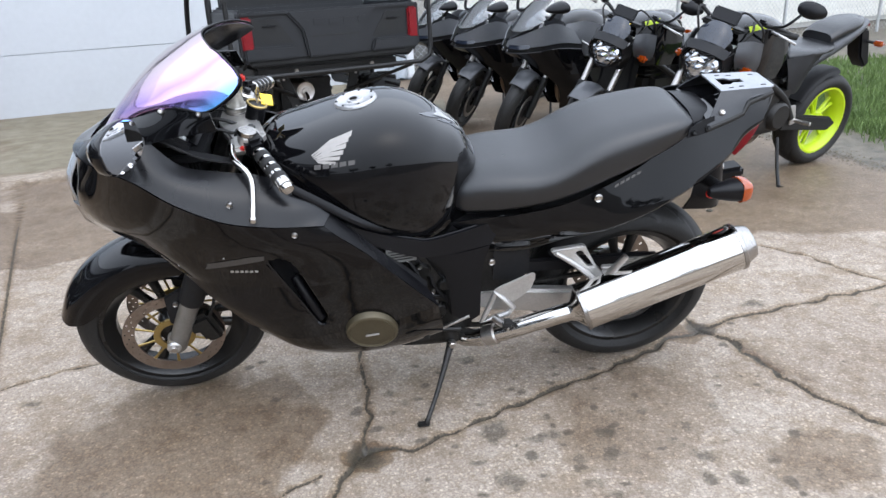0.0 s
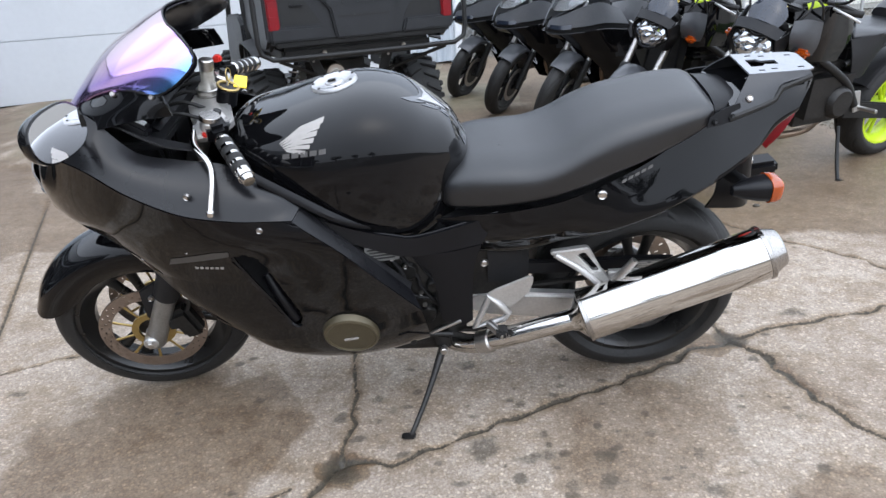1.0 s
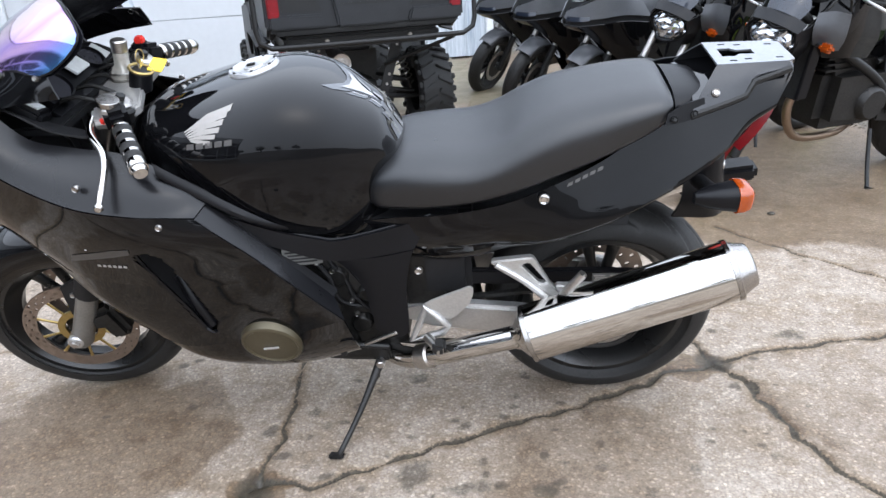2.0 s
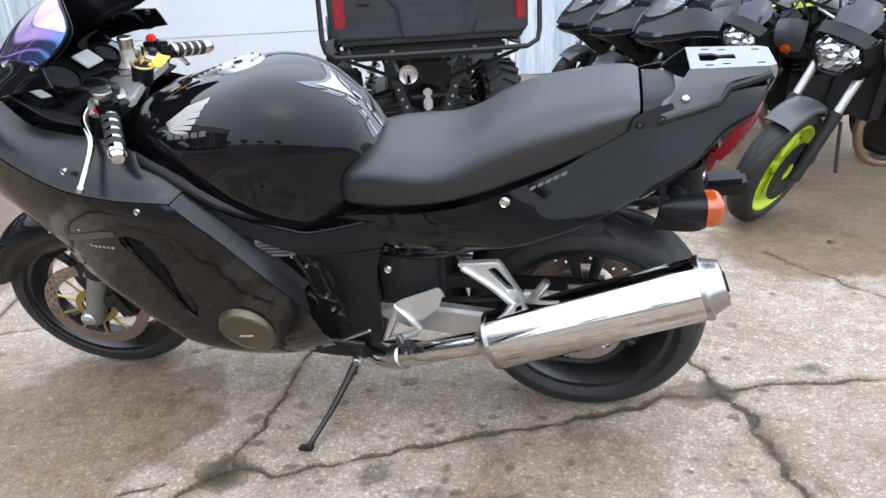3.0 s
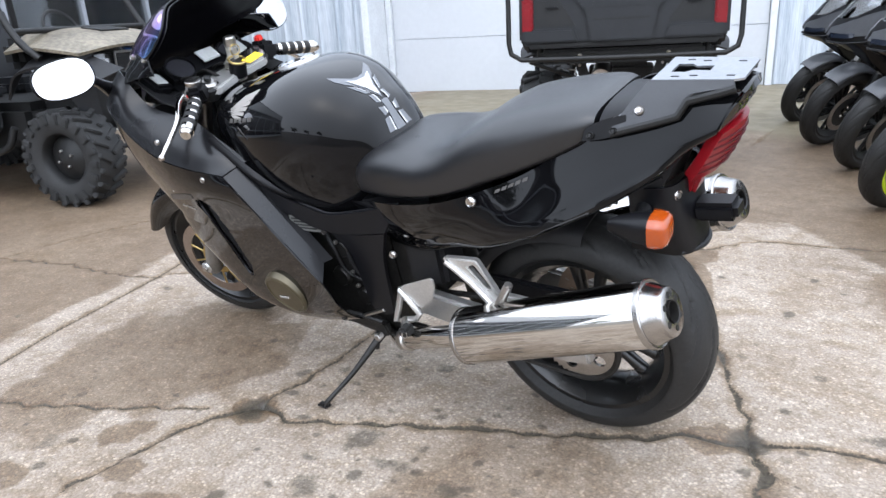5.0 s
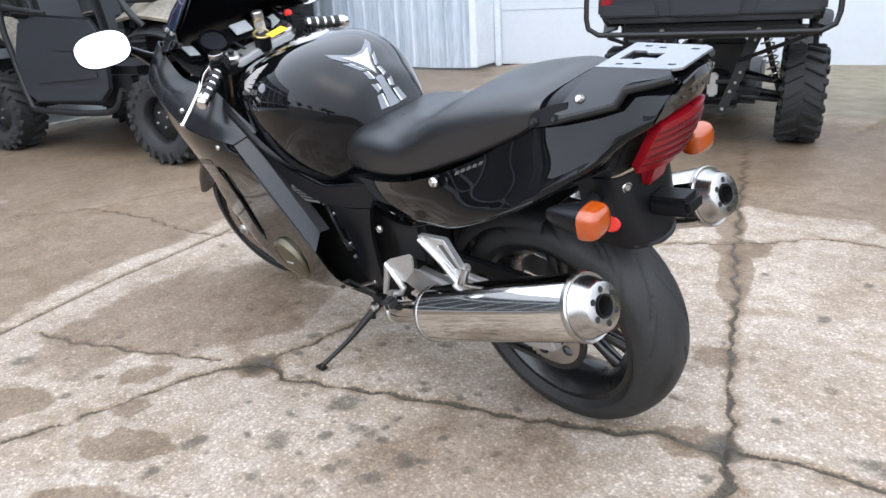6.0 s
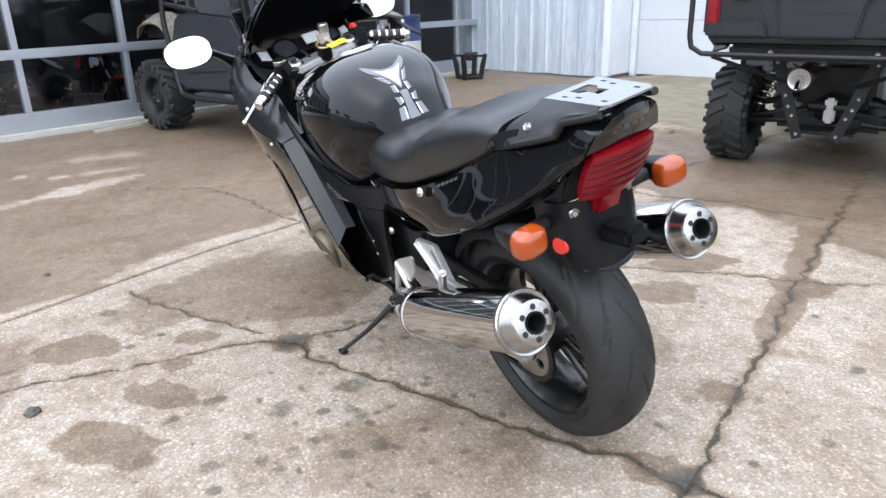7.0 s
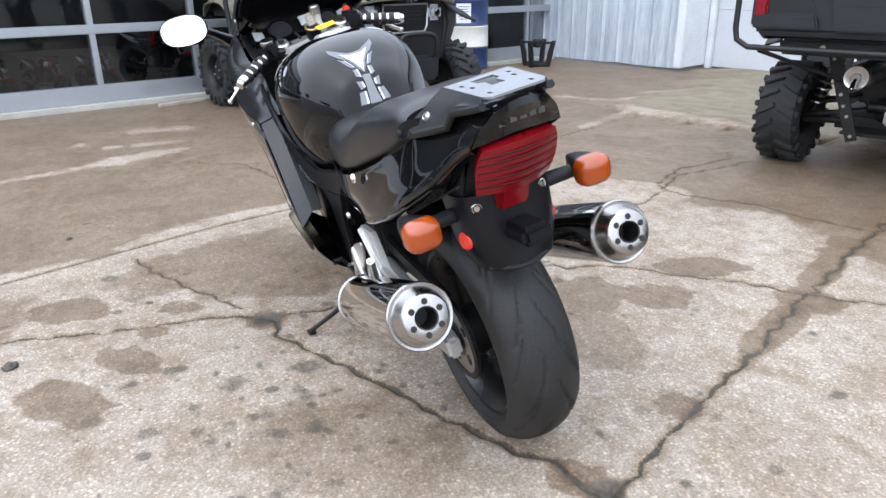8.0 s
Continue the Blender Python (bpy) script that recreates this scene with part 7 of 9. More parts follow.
def side_by_side():
    """The utility vehicle seen from behind: x ahead from the tailgate, y to its left."""
    v = thing("utility_vehicle", spot(-0.58, 4.34, 116) @ Matrix.Diagonal((0.93, 0.93, 0.93, 1)), "dark grey side-by-side utility vehicle parked facing the garage door", "utility vehicle")
    ax = 0.80
    for s in (1, -1):
        knobby_wheel(v, (ax, 0.615 * s, 0.34), 0.34, 0.27, 0.17, side=s)
        knobby_wheel(v, (ax + 1.95, 0.615 * s, 0.34), 0.34, 0.22, 0.17, side=s)
        spring(v, (ax - 0.02, 0.47 * s, 0.36), (ax - 0.05, 0.33 * s, 0.80), 0.042, 8, STEEL)
        part("wishbone", tube([(ax - 0.10, 0.22 * s, 0.33), (ax - 0.05, 0.50 * s, 0.30), (ax + 0.18, 0.22 * s, 0.33)], 0.019, 10), FRAMEBLK, v, "black tubular wishbone")
        part("wishbone", tube([(ax - 0.10, 0.24 * s, 0.47), (ax - 0.04, 0.50 * s, 0.42), (ax + 0.18, 0.24 * s, 0.47)], 0.016, 10), FRAMEBLK, v)
        part("drive_shaft", rod((ax, 0.10 * s, 0.40), (ax, 0.5 * s, 0.33), 0.02), DARKMETAL, v)
        part("brace", rod((0.0, 0.60 * s, 0.845), (ax - 0.36, 0.19 * s, 0.64), 0.013), FRAMEBLK, v, "black tube brace")
        fr = part("rear_frame_plate", plate([(0.33 * s, 0.80), (0.25 * s, 0.80), (0.08 * s, 0.30), (0.14 * s, 0.28)], ax - 0.38, ax - 0.365, 0, "x"), FRAMEBLK, v, "black frame plate")
        for y, z in ((0.29, 0.78), (0.215, 0.57), (0.19, 0.50), (0.12, 0.32), (0.16, 0.44)):
            screw(fr, (ax - 0.382, y * s, z), 0.011, (-1, 0, 0), STEEL)
        # bed side and fender
        part("bed_side", plate([(0.0, 0.98), (0.02, 1.30), (0.98, 1.30), (1.0, 1.0), (0.80, 0.94), (0.60, 0.88), (0.15, 0.90)], 0.60 * s, 0.66 * s, 0.02), DARKPAINT, v, "dark grey cargo bed side")
        part("wheel_arch", skin([[(0.40, 0.62 * s, 0.84), (0.58, 0.63 * s, 0.90), (1.02, 0.63 * s, 0.90), (1.25, 0.62 * s, 0.72)], [(0.40, 0.72 * s, 0.81), (0.58, 0.74 * s, 0.87), (1.02, 0.74 * s, 0.87), (1.25, 0.72 * s, 0.69)]], 16, 5, 0.012), MATTE, v)
        # roll cage uprights
        part("cage_post", tube([(1.0, 0.64 * s, 0.75), (1.02, 0.66 * s, 1.3), (1.12, 0.60 * s, 1.95), (1.9, 0.57 * s, 2.0), (2.55, 0.6 * s, 1.35), (2.7, 0.62 * s, 0.9)], 0.025, 12, 40), FRAMEBLK, v, "black roll cage hoop")
        part("door", plate([(1.05, 0.55), (1.05, 1.05), (1.25, 1.12), (2.1, 1.08), (2.3, 0.75), (2.2, 0.5)], 0.66 * s, 0.70 * s, 0.02), DARKPAINT, v)
        seat = part("seat", box(1.35, 0.33 * s, 0.85, 0.5, 0.5, 0.16, 0.05), VINYL, v, "black bench seat")
        part("headrest", box(1.12, 0.33 * s, 1.42, 0.09, 0.30, 0.22, 0.04), VINYL, seat)
        part("seat_back", box(1.14, 0.33 * s, 1.12, 0.12, 0.50, 0.48, 0.05), VINYL, seat)
    part("cage_bar", rod((1.08, -0.6, 1.72), (1.08, 0.6, 1.72), 0.022), FRAMEBLK, v)
    part("roof_panel", box(1.55, 0, 2.02, 0.95, 1.12, 0.03, 0.01), DARKPAINT, v)
    # tailgate: moulded panel with two sunk wings and a raised middle
    gate = part("tailgate", box(0.02, 0, 1.12, 0.05, 1.32, 0.34, 0.025), DARKPAINT, v, "dark grey moulded tailgate")
    part("gate_rib", plate([(-0.34, 1.285), (0.34, 1.285), (0.23, 1.15), (0.20, 0.965), (-0.20, 0.965), (-0.23, 1.15)], -0.040, 0.0, 0.012, "x"), DARKPAINT, gate)
    part("gate_ledge", plate([(-0.655, 1.285), (0.655, 1.285), (0.655, 1.262), (-0.655, 1.262)], -0.030, 0.0, 0.006, "x"), DARKPAINT, gate)
    part("gate_slot", box(-0.0405, 0, 1.105, 0.004, 0.36, 0.014, 0.002), FRAMEBLK, gate, "black slot")
    for k in range(5):
        part("raised_mark", box(-0.041, 0.215 - 0.1075 * k, 1.2, 0.010, 0.08, 0.045, 0.006), DARKPAINT, gate, "raised grey mark")
    for s in (1, -1):
        part("gate_wing", plate([(0.64 * s, 0.97), (0.64 * s, 1.06), (0.30 * s, 1.055), (0.27 * s, 0.97)], -0.036, 0.0, 0.012, "x"), DARKPAINT, gate)
        part("gate_recess", plate([(0.56 * s, 1.235), (0.40 * s, 1.235), (0.29 * s, 1.07), (0.56 * s, 1.075)], -0.0085, -0.002, 0.002, "x"), FRAMEBLK, gate, "sunk dark wing")
        part("gate_handle", box(-0.018, 0.45 * s, 1.19, 0.02, 0.09, 0.012, 0.004), SATIN, gate)
        lamp = part("tail_lamp", box(-0.012, 0.61 * s, 1.145, 0.035, 0.075, 0.225, 0.012), REDLENS, v, "tall red tail lamp")
        part("lamp_housing", box(0.012, 0.612 * s, 1.13, 0.04, 0.115, 0.30, 0.012), DARKPAINT, lamp)
        for k in range(4):
            part("lamp_facet", box(-0.031, 0.61 * s, 1.065 + 0.053 * k, 0.004, 0.06, 0.03, 0.001), REDLENS, lamp)
    part("bed_floor", box(0.48, 0, 0.95, 0.95, 1.22, 0.04, 0.01), FRAMEBLK, v)
    part("front_bed_wall", box(0.96, 0, 1.13, 0.04, 1.25, 0.36, 0.02), DARKPAINT, v)
    cab = part("cab_screen", box(1.02, 0, 1.42, 0.03, 1.16, 0.24, 0.01), FRAMEBLK, v, "black panel behind the seats")
    for y in (0.13, -0.10):
        lab = part("warning_label", box(0.982, y, 1.455, 0.003, 0.18, 0.09), WHITE, v, "white label with a red band")
        part("label_band", box(0.980, y, 1.492, 0.003, 0.18, 0.018), REDPLASTIC, lab)
        for k in range(3):
            part("print_bar", box(0.980, y, 1.47 - 0.018 * k, 0.003, 0.15, 0.006), ALU_DULL, lab)
    # tube bumper from roof height down and round under the gate
    pts = []
    for y, z in ((-0.735, 1.75), (-0.735, 1.3), (-0.735, 0.97), (-0.72, 0.905), (-0.65, 0.865), (-0.3, 0.862), (0.3, 0.862), (0.65, 0.865), (0.72, 0.905), (0.735, 0.97), (0.735, 1.3), (0.735, 1.75)):
        pts.append((-0.05, y, z))
    part("rear_bumper", tube(pts, 0.017, 12), FRAMEBLK, v, "black tube bumper")
    for y in (0.735, -0.735):
        part("bumper_arm", tube([(-0.05, y, 1.36), (0.2, y * 0.93, 1.4), (1.0, y * 0.88, 1.45)], 0.014, 10), FRAMEBLK, v)
        part("bumper_clamp", box(-0.05, y, 1.38, 0.045, 0.05, 0.06, 0.008), FRAMEBLK, v)
    # silencer, gearbox and hitch
    ex = part("silencer", rod((ax - 0.40, 0.14, 0.68), (ax + 0.25, 0.14, 0.70), 0.075, n=24), STEEL, v, "round steel silencer")
    part("silencer_face", turned((ax - 0.395, 0.14, 0.68), (ax - 0.42, 0.14, 0.68), [(0.074, 0), (0.070, 0.9), (0.058, 0.7), (0.030, 0.8), (0.026, 1.0), (1e-7, 1.0)], 28), STEEL, ex)
    part("silencer_spout", tube([(ax - 0.41, 0.14, 0.67), (ax - 0.45, 0.14, 0.65), (ax - 0.465, 0.14, 0.615)], 0.016, 10), CHROME, ex)
    gb = part("final_drive", moved(revolve([(1e-7, -0.12), (0.07, -0.11), (0.10, -0.04), (0.11, 0.02), (0.07, 0.10), (1e-7, 0.12)], 24), Matrix.Translation((ax - 0.05, -0.03, 0.42))), DARKMETAL, v, "oily final drive housing")
    part("drive_rib", box(ax - 0.16, -0.03, 0.42, 0.05, 0.07, 0.17, 0.015), ALU, gb)
    part("drive_flange", rod((ax - 0.14, -0.16, 0.44), (ax - 0.14, 0.11, 0.44), 0.035, n=16), DARKMETAL, gb)
    part("skid_plate", box(ax - 0.05, 0, 0.285, 0.5, 0.42, 0.02, 0.006), FRAMEBLK, v)
    part("under_bed", box(ax - 0.2, 0, 0.86, 0.85, 1.1, 0.10, 0.02), FRAMEBLK, v)
    for y in (0.27, -0.31):
        screw(v, (0.095, y, 0.87), 0.016, (-1, 0, 0), STEEL, "bed_bolt")
    part("chassis", box(ax + 1.0, 0, 0.36, 2.1, 0.7, 0.12, 0.03), FRAMEBLK, v)
    part("engine", box(ax + 0.35, 0.0, 0.58, 0.45, 0.5, 0.36, 0.05), DARKMETAL, v)
    for ob in v.children:  # the body sits low on its springs
        if not ob.name.startswith(("wheel", "wishbone", "drive_shaft", "shock", "final_drive", "skid")):
            for q in (ob, *ob.children_recursive):
                q.data.transform(Matrix.Translation((0, 0, -0.035)))
    part("hood", skin([[(2.35, 0.55, 1.0), (2.8, 0.55, 0.92), (3.05, 0.45, 0.75)], [(2.35, 0.0, 1.06), (2.85, 0.0, 0.98), (3.1, 0.0, 0.78)], [(2.35, -0.55, 1.0), (2.8, -0.55, 0.92), (3.05, -0.45, 0.75)]], 10, 10, 0.03), DARKPAINT, v)
    return v


side_by_side()

CAMO = mat("tan_camouflage_plastic", (0.085, 0.068, 0.045), 0.5, vary=0.5, scale=3.5, second=(0.24, 0.205, 0.15))
DOORPAINT = mat("charcoal_door_skin", (0.020, 0.021, 0.024), 0.42, vary=0.15)


def trail_vehicle():
    """The second side-by-side, seen from its right: x ahead from the rear axle."""
    v = thing("utility_vehicle", spot(-4.87, 2.17, 23.5), "charcoal side-by-side with tan camouflage panels and a black cage", "utility vehicle")
    wb = 1.88
    for s in (1, -1):
        for x in (0, wb):
            knobby_wheel(v, (x, 0.60 * s, 0.32), 0.32, 0.25, 0.17, side=s)
            spring(v, (x - 0.02, 0.42 * s, 0.38), (x - 0.06, 0.30 * s, 0.85), 0.04, 8, DARKMETAL)
            part("wishbone", tube([(x - 0.2, 0.2 * s, 0.34), (x, 0.48 * s, 0.31), (x + 0.2, 0.2 * s, 0.34)], 0.018, 10), FRAMEBLK, v)
        door = part("door", plate([(0.42, 0.46), (0.36, 0.75), (0.50, 1.02), (0.72, 1.06), (1.32, 1.02), (1.44, 0.86), (1.40, 0.52), (1.28, 0.42), (0.52, 0.40)], 0.64 * s, 0.68 * s, 0.02), DOORPAINT, v, "charcoal half door")
        part("door_crease", plate([(0.60, 0.55), (0.86, 0.80), (1.30, 0.78), (1.30, 0.60)], 0.678 * s, 0.69 * s, 0.008), DOORPAINT, door)
        part("rocker", tube([(0.34, 0.66 * s, 0.70), (0.44, 0.68 * s, 0.42), (0.56, 0.68 * s, 0.35), (1.34, 0.68 * s, 0.36), (1.50, 0.66 * s, 0.52)], 0.024, 12, 30), FRAMEBLK, v, "black nerf bar")
        part("cage_hoop", tube([(0.34, 0.66 * s, 0.7), (0.30, 0.66 * s, 1.1), (0.44, 0.58 * s, 1.82), (0.9, 0.56 * s, 1.88), (1.25, 0.57 * s, 1.75), (1.62, 0.62 * s, 1.12), (1.78, 0.6 * s, 0.95)], 0.024, 12, 46), FRAMEBLK, v, "black cage hoop")
        part("cage_brace", rod((0.32, 0.64 * s, 1.12), (0.74, 0.60 * s, 1.06), 0.02), FRAMEBLK, v)
        part("front_fender", skin([[(1.46, 0.62 * s, 0.70), (1.60, 0.66 * s, 0.86), (1.90, 0.66 * s, 0.90), (2.20, 0.62 * s, 0.80)], [(1.46, 0.50 * s, 0.84), (1.60, 0.48 * s, 0.95), (1.90, 0.44 * s, 0.98), (2.24, 0.40 * s, 0.86)]], 16, 6, 0.015), MATTE, v, "black front fender")
        part("rear_fender", skin([[(-0.38, 0.58 * s, 0.82), (-0.15, 0.66 * s, 0.94), (0.18, 0.66 * s, 0.94), (0.36, 0.62 * s, 0.66)], [(-0.40, 0.44 * s, 0.98), (-0.15, 0.46 * s, 1.04), (0.18, 0.48 * s, 1.04), (0.36, 0.5 * s, 0.9)]], 16, 6, 0.015), CAMO, v, "camouflage rear fender")
        hl = part("headlight", box(2.0, 0.335 * s, 0.885, 0.07, 0.15, 0.13, 0.03), LAMPGLASS, v, "clear square headlight")
        part("headlight_bulb", moved(revolve([(1e-7, 0.012), (0.03, 0.008), (0.036, -0.01)], 16, "x"), Matrix.Translation((2.036, 0.335 * s, 0.885))), CHROME, hl)
        part("front_cheek", skin([[(2.01, 0.42 * s, 0.96), (2.01, 0.44 * s, 0.78), (2.0, 0.42 * s, 0.56)], [(1.96, 0.60 * s, 0.95), (1.95, 0.63 * s, 0.80), (1.95, 0.56 * s, 0.62)]], 10, 6, 0.015), DARKPAINT, v, "grey corner panel")
        seat = part("seat", box(0.66, 0.28 * s, 0.72, 0.46, 0.44, 0.14, 0.05), VINYL, v)
        part("seat_back", moved(box(0, 0, 0, 0.12, 0.44, 0.62, 0.05), Matrix.Translation((0.44, 0.28 * s, 1.02)) @ Matrix.Rotation(radians(-12), 4, "Y")), VINYL, seat)
    hood = part("hood", skin([[(1.46, 0.56, 0.98), (1.70, 0.60, 1.0), (1.90, 0.60, 0.98), (2.03, 0.54, 0.95)], [(1.44, 0.28, 1.10), (1.70, 0.30, 1.09), (1.92, 0.29, 1.05), (2.07, 0.27, 0.985)], [(1.44, 0, 1.12), (1.70, 0, 1.10), (1.93, 0, 1.06), (2.08, 0, 0.99)], [(1.44, -0.28, 1.10), (1.70, -0.30, 1.09), (1.92, -0.29, 1.05), (2.07, -0.27, 0.985)], [(1.46, -0.56, 0.98), (1.70, -0.60, 1.0), (1.90, -0.60, 0.98), (2.03, -0.54, 0.95)]], 22, 18, 0.02), CAMO, v, "tan camouflage hood")
    part("hood_scoop", box(1.80, 0, 1.095, 0.20, 0.3, 0.04, 0.015, Matrix.Rotation(radians(8), 4, "Y")), FRAMEBLK, hood)
    face = part("front_face", plate([(-0.44, 0.50), (0.44, 0.50), (0.52, 0.80), (0.48, 0.955), (-0.48, 0.955), (-0.52, 0.80)], 1.96, 2.00, 0.015, "x"), FRAMEBLK, v, "black front panel")
    grille = part("grille", plate([(-0.20, 0.74), (0.20, 0.74), (0.225, 0.79), (0.225, 0.955), (-0.225, 0.955), (-0.225, 0.79)], 2.0, 2.02, 0.006, "x"), MATTE, face, "black mesh grille")
    part("grille_trim", tube([(2.03, -0.20, 0.74), (2.03, 0.20, 0.74), (2.03, 0.228, 0.79), (2.035, 0.228, 0.955), (2.035, -0.228, 0.955), (2.03, -0.228, 0.79)], 0.010, 8, closed=True), STEEL, grille, "silver grille surround")
    for k in range(6):
        part("grille_bar", box(2.024, 0, 0.768 + 0.030 * k, 0.008, 0.43, 0.008, 0.002), SATIN, grille)
    part("bumper_hoop", tube([(2.02, 0.20, 0.52), (2.16, 0.20, 0.56), (2.19, 0.19, 0.68), (2.18, 0.12, 0.73), (2.18, -0.12, 0.73), (2.19, -0.19, 0.68), (2.16, -0.20, 0.56), (2.02, -0.20, 0.52)], 0.018, 10, 40), FRAMEBLK, v, "black tube bumper")
    part("bumper_plate", plate([(-0.24, 0.36), (0.24, 0.36), (0.26, 0.56), (-0.26, 0.56)], 2.08, 2.16, 0.02, "x"), DARKPAINT, v, "dark grey bumper plate")
    part("body_tub", box(0.95, 0, 0.52, 1.25, 1.15, 0.30, 0.06), FRAMEBLK, v)
    part("front_body", box(1.72, 0, 0.70, 0.50, 0.80, 0.46, 0.06), FRAMEBLK, v)
    part("cargo_box", box(-0.05, 0, 0.92, 0.75, 1.0, 0.20, 0.04), FRAMEBLK, v)
    part("rear_frame", box(0.0, 0, 0.55, 0.5, 0.5, 0.4, 0.05), DARKMETAL, v)
    part("steering_wheel", tube([(1.16 + 0.05 * math.cos(a) * 0 - 0.07 * math.sin(a), 0.28 + 0.16 * math.cos(a), 1.12 + 0.14 * math.sin(a)) for a in np.linspace(0, 2 * math.pi, 30)[:-1]], 0.013, 8, closed=True), FRAMEBLK, v, "black steering wheel")
    part("steering_column", rod((1.17, 0.28, 1.12), (1.45, 0.28, 0.98), 0.018), FRAMEBLK, v)
    part("steering_spoke", rod((1.17, 0.13, 1.12), (1.17, 0.43, 1.12), 0.012), FRAMEBLK, v)
    part("dash", box(1.42, 0, 0.98, 0.16, 1.0, 0.2, 0.05), FRAMEBLK, v)
    part("cage_bar", rod((0.44, -0.58, 1.82), (0.44, 0.58, 1.82), 0.022), FRAMEBLK, v)
    part("cage_bar", rod((1.25, -0.57, 1.75), (1.25, 0.57, 1.75), 0.022), FRAMEBLK, v)
    part("windscreen_frame", rod((1.62, -0.62, 1.12), (1.62, 0.62, 1.12), 0.02), FRAMEBLK, v)
    return v


trail_vehicle()


# ---- row of motorcycles ----
def street_bike(name, m, label, group, naked=True, wheel_paint=None, panel=None, tank_paint=None, accent=None, steer=31, lean=9, mirrors=True):
    """A modern motorcycle: x ahead from the rear axle, y to its left; it leans on its side stand."""
    wheel_paint, panel, tank_paint = wheel_paint or FRAMEBLK, panel or GREYPAINT, tank_paint or PAINT
    v = thing(name, m @ pose(0, 0, 0, -lean, 0, 0), label, "motorcycle", group)
    WB, RF, RR = 1.40, 0.298, 0.312
    axis = Vector((-0.42, 0, 0.907))
    head = Vector((WB + 0.09 - 0.9 * 0.463, 0, 0.9))
    st = Matrix.Translation(head) @ Matrix.Rotation(radians(steer), 4, axis) @ Matrix.Translation(-head)

    def sd(bm):
        return moved(bm, st)
    for front in (1, 0):
        c = Matrix.Translation((WB, 0, RF) if front else (0, 0, RR))
        tr = (st @ c) if front else c
        R, w = (RF, 0.12) if front else (RR, 0.175)
        wh = part("front_wheel" if front else "rear_wheel", moved(rim_mesh(0.214, w * 0.4), tr), wheel_paint, v, "lime cast wheel" if wheel_paint is LIME else "black cast wheel")
        part("tyre", moved(tyre_mesh(R, w, 0.217, 12, 3, 200), tr), RUBBER, wh, "road tyre with slanted grooves")
        for k in range(5):
            for d in (-0.16, 0.16):
                part("spoke", moved(spoke_mesh(0.04, 0.185, 2 * math.pi * k / 5 + d, 0.011, 0.012, 0.014), tr), wheel_paint, wh)
        part("hub", moved(revolve([(0.015, -0.05), (0.045, -0.045), (0.045, 0.045), (0.015, 0.05)], 24), tr), wheel_paint, wh)
        for y in ((0.07, -0.07) if front else (-0.08,)):
            part("brake_disc", moved(disc_mesh(0.11, 0.147, y, 0.005, 16, 2) if front else disc_mesh(0.08, 0.118, y, 0.005, 14, 2), tr), DARKMETAL if naked else STEEL, wh)
            part("disc_carrier", moved(revolve([(0.045, y - 0.003), (0.112, y - 0.003), (0.112, y + 0.003), (0.045, y + 0.003)], 10), tr), FRAMEBLK, wh)
    for s in (1, -1):
        foot = Vector((WB - 0.035, 0.10 * s, RF))
        leg = part("fork_leg", sd(rod(foot - axis * 0.04, foot + axis * 0.30, 0.027, 0.03, 14)), FRAMEBLK, v, "black fork slider")
        part("stanchion", sd(rod(foot + axis * 0.30, foot + axis * 0.68, 0.021, n=14)), STEEL, leg, "bright fork tube")
        part("caliper", sd(box(WB - 0.13, 0.085 * s, RF + 0.06, 0.06, 0.05, 0.12, 0.012)), DARKMETAL, leg)
    rows = []
    for r, y in ((0.292, 0.068), (0.312, 0.066), (0.325, 0.04), (0.329, 0), (0.325, -0.04), (0.312, -0.066), (0.292, -0.068)):
        rows.append([(WB + r * math.cos(a), y, RF + r * math.sin(a)) for a in np.linspace(radians(58), radians(142), 8)])
    part("front_fender", sd(skin(rows, 16, 14, 0.004)), GREYDARK if panel is not WHITE else RED_WORN, v, "satin grey front fender" if naked else "grey front fender")
    # tank, seat, tail
    tk = [(1.02, 0.06, 0.80, 0.93), (0.96, 0.13, 0.76, 0.99), (0.86, 0.165, 0.72, 1.03), (0.74, 0.165, 0.70, 1.03), (0.62, 0.14, 0.70, 0.97), (0.54, 0.10, 0.72, 0.88)]
    part("fuel_tank", loft([hull_ring(x, w, lo, hi, 28, 0.7, 0.8, 0.35) for x, w, lo, hi in crom(tk, 16)]), tank_paint, v, "dark fuel tank")
    for s in (1, -1):
        part("tank_cover", skin([[(1.06, 0.12 * s, 0.96), (0.92, 0.185 * s, 0.99), (0.76, 0.182 * s, 0.95)], [(1.08, 0.16 * s, 0.86), (0.92, 0.205 * s, 0.86), (0.72, 0.185 * s, 0.80)], [(1.0, 0.15 * s, 0.72), (0.9, 0.19 * s, 0.72), (0.74, 0.17 * s, 0.70)]], 14, 10, 0.006), PAINT if naked else panel, v, "dark tank cover")
        if accent:
            part("accent_stripe", skin([[(1.00, 0.130 * s, 0.998), (0.95, 0.148 * s, 1.012), (0.89, 0.154 * s, 1.018)], [(1.01, 0.155 * s, 0.975), (0.96, 0.172 * s, 0.988), (0.91, 0.178 * s, 0.992)]], 8, 3, 0.004), accent, v, "lime accent patch")
    ss = [(0.60, 0.10, 0.76, 0.81), (0.48, 0.14, 0.77, 0.83), (0.32, 0.15, 0.78, 0.83), (0.22, 0.14, 0.79, 0.84), (0.16, 0.12, 0.80, 0.84)]
    part("seat", loft([hull_ring(x, w, lo, hi, 24, 0.6, 0.7, 0.3) for x, w, lo, hi in crom(ss, 14)]), VINYL, v, "black rider seat")
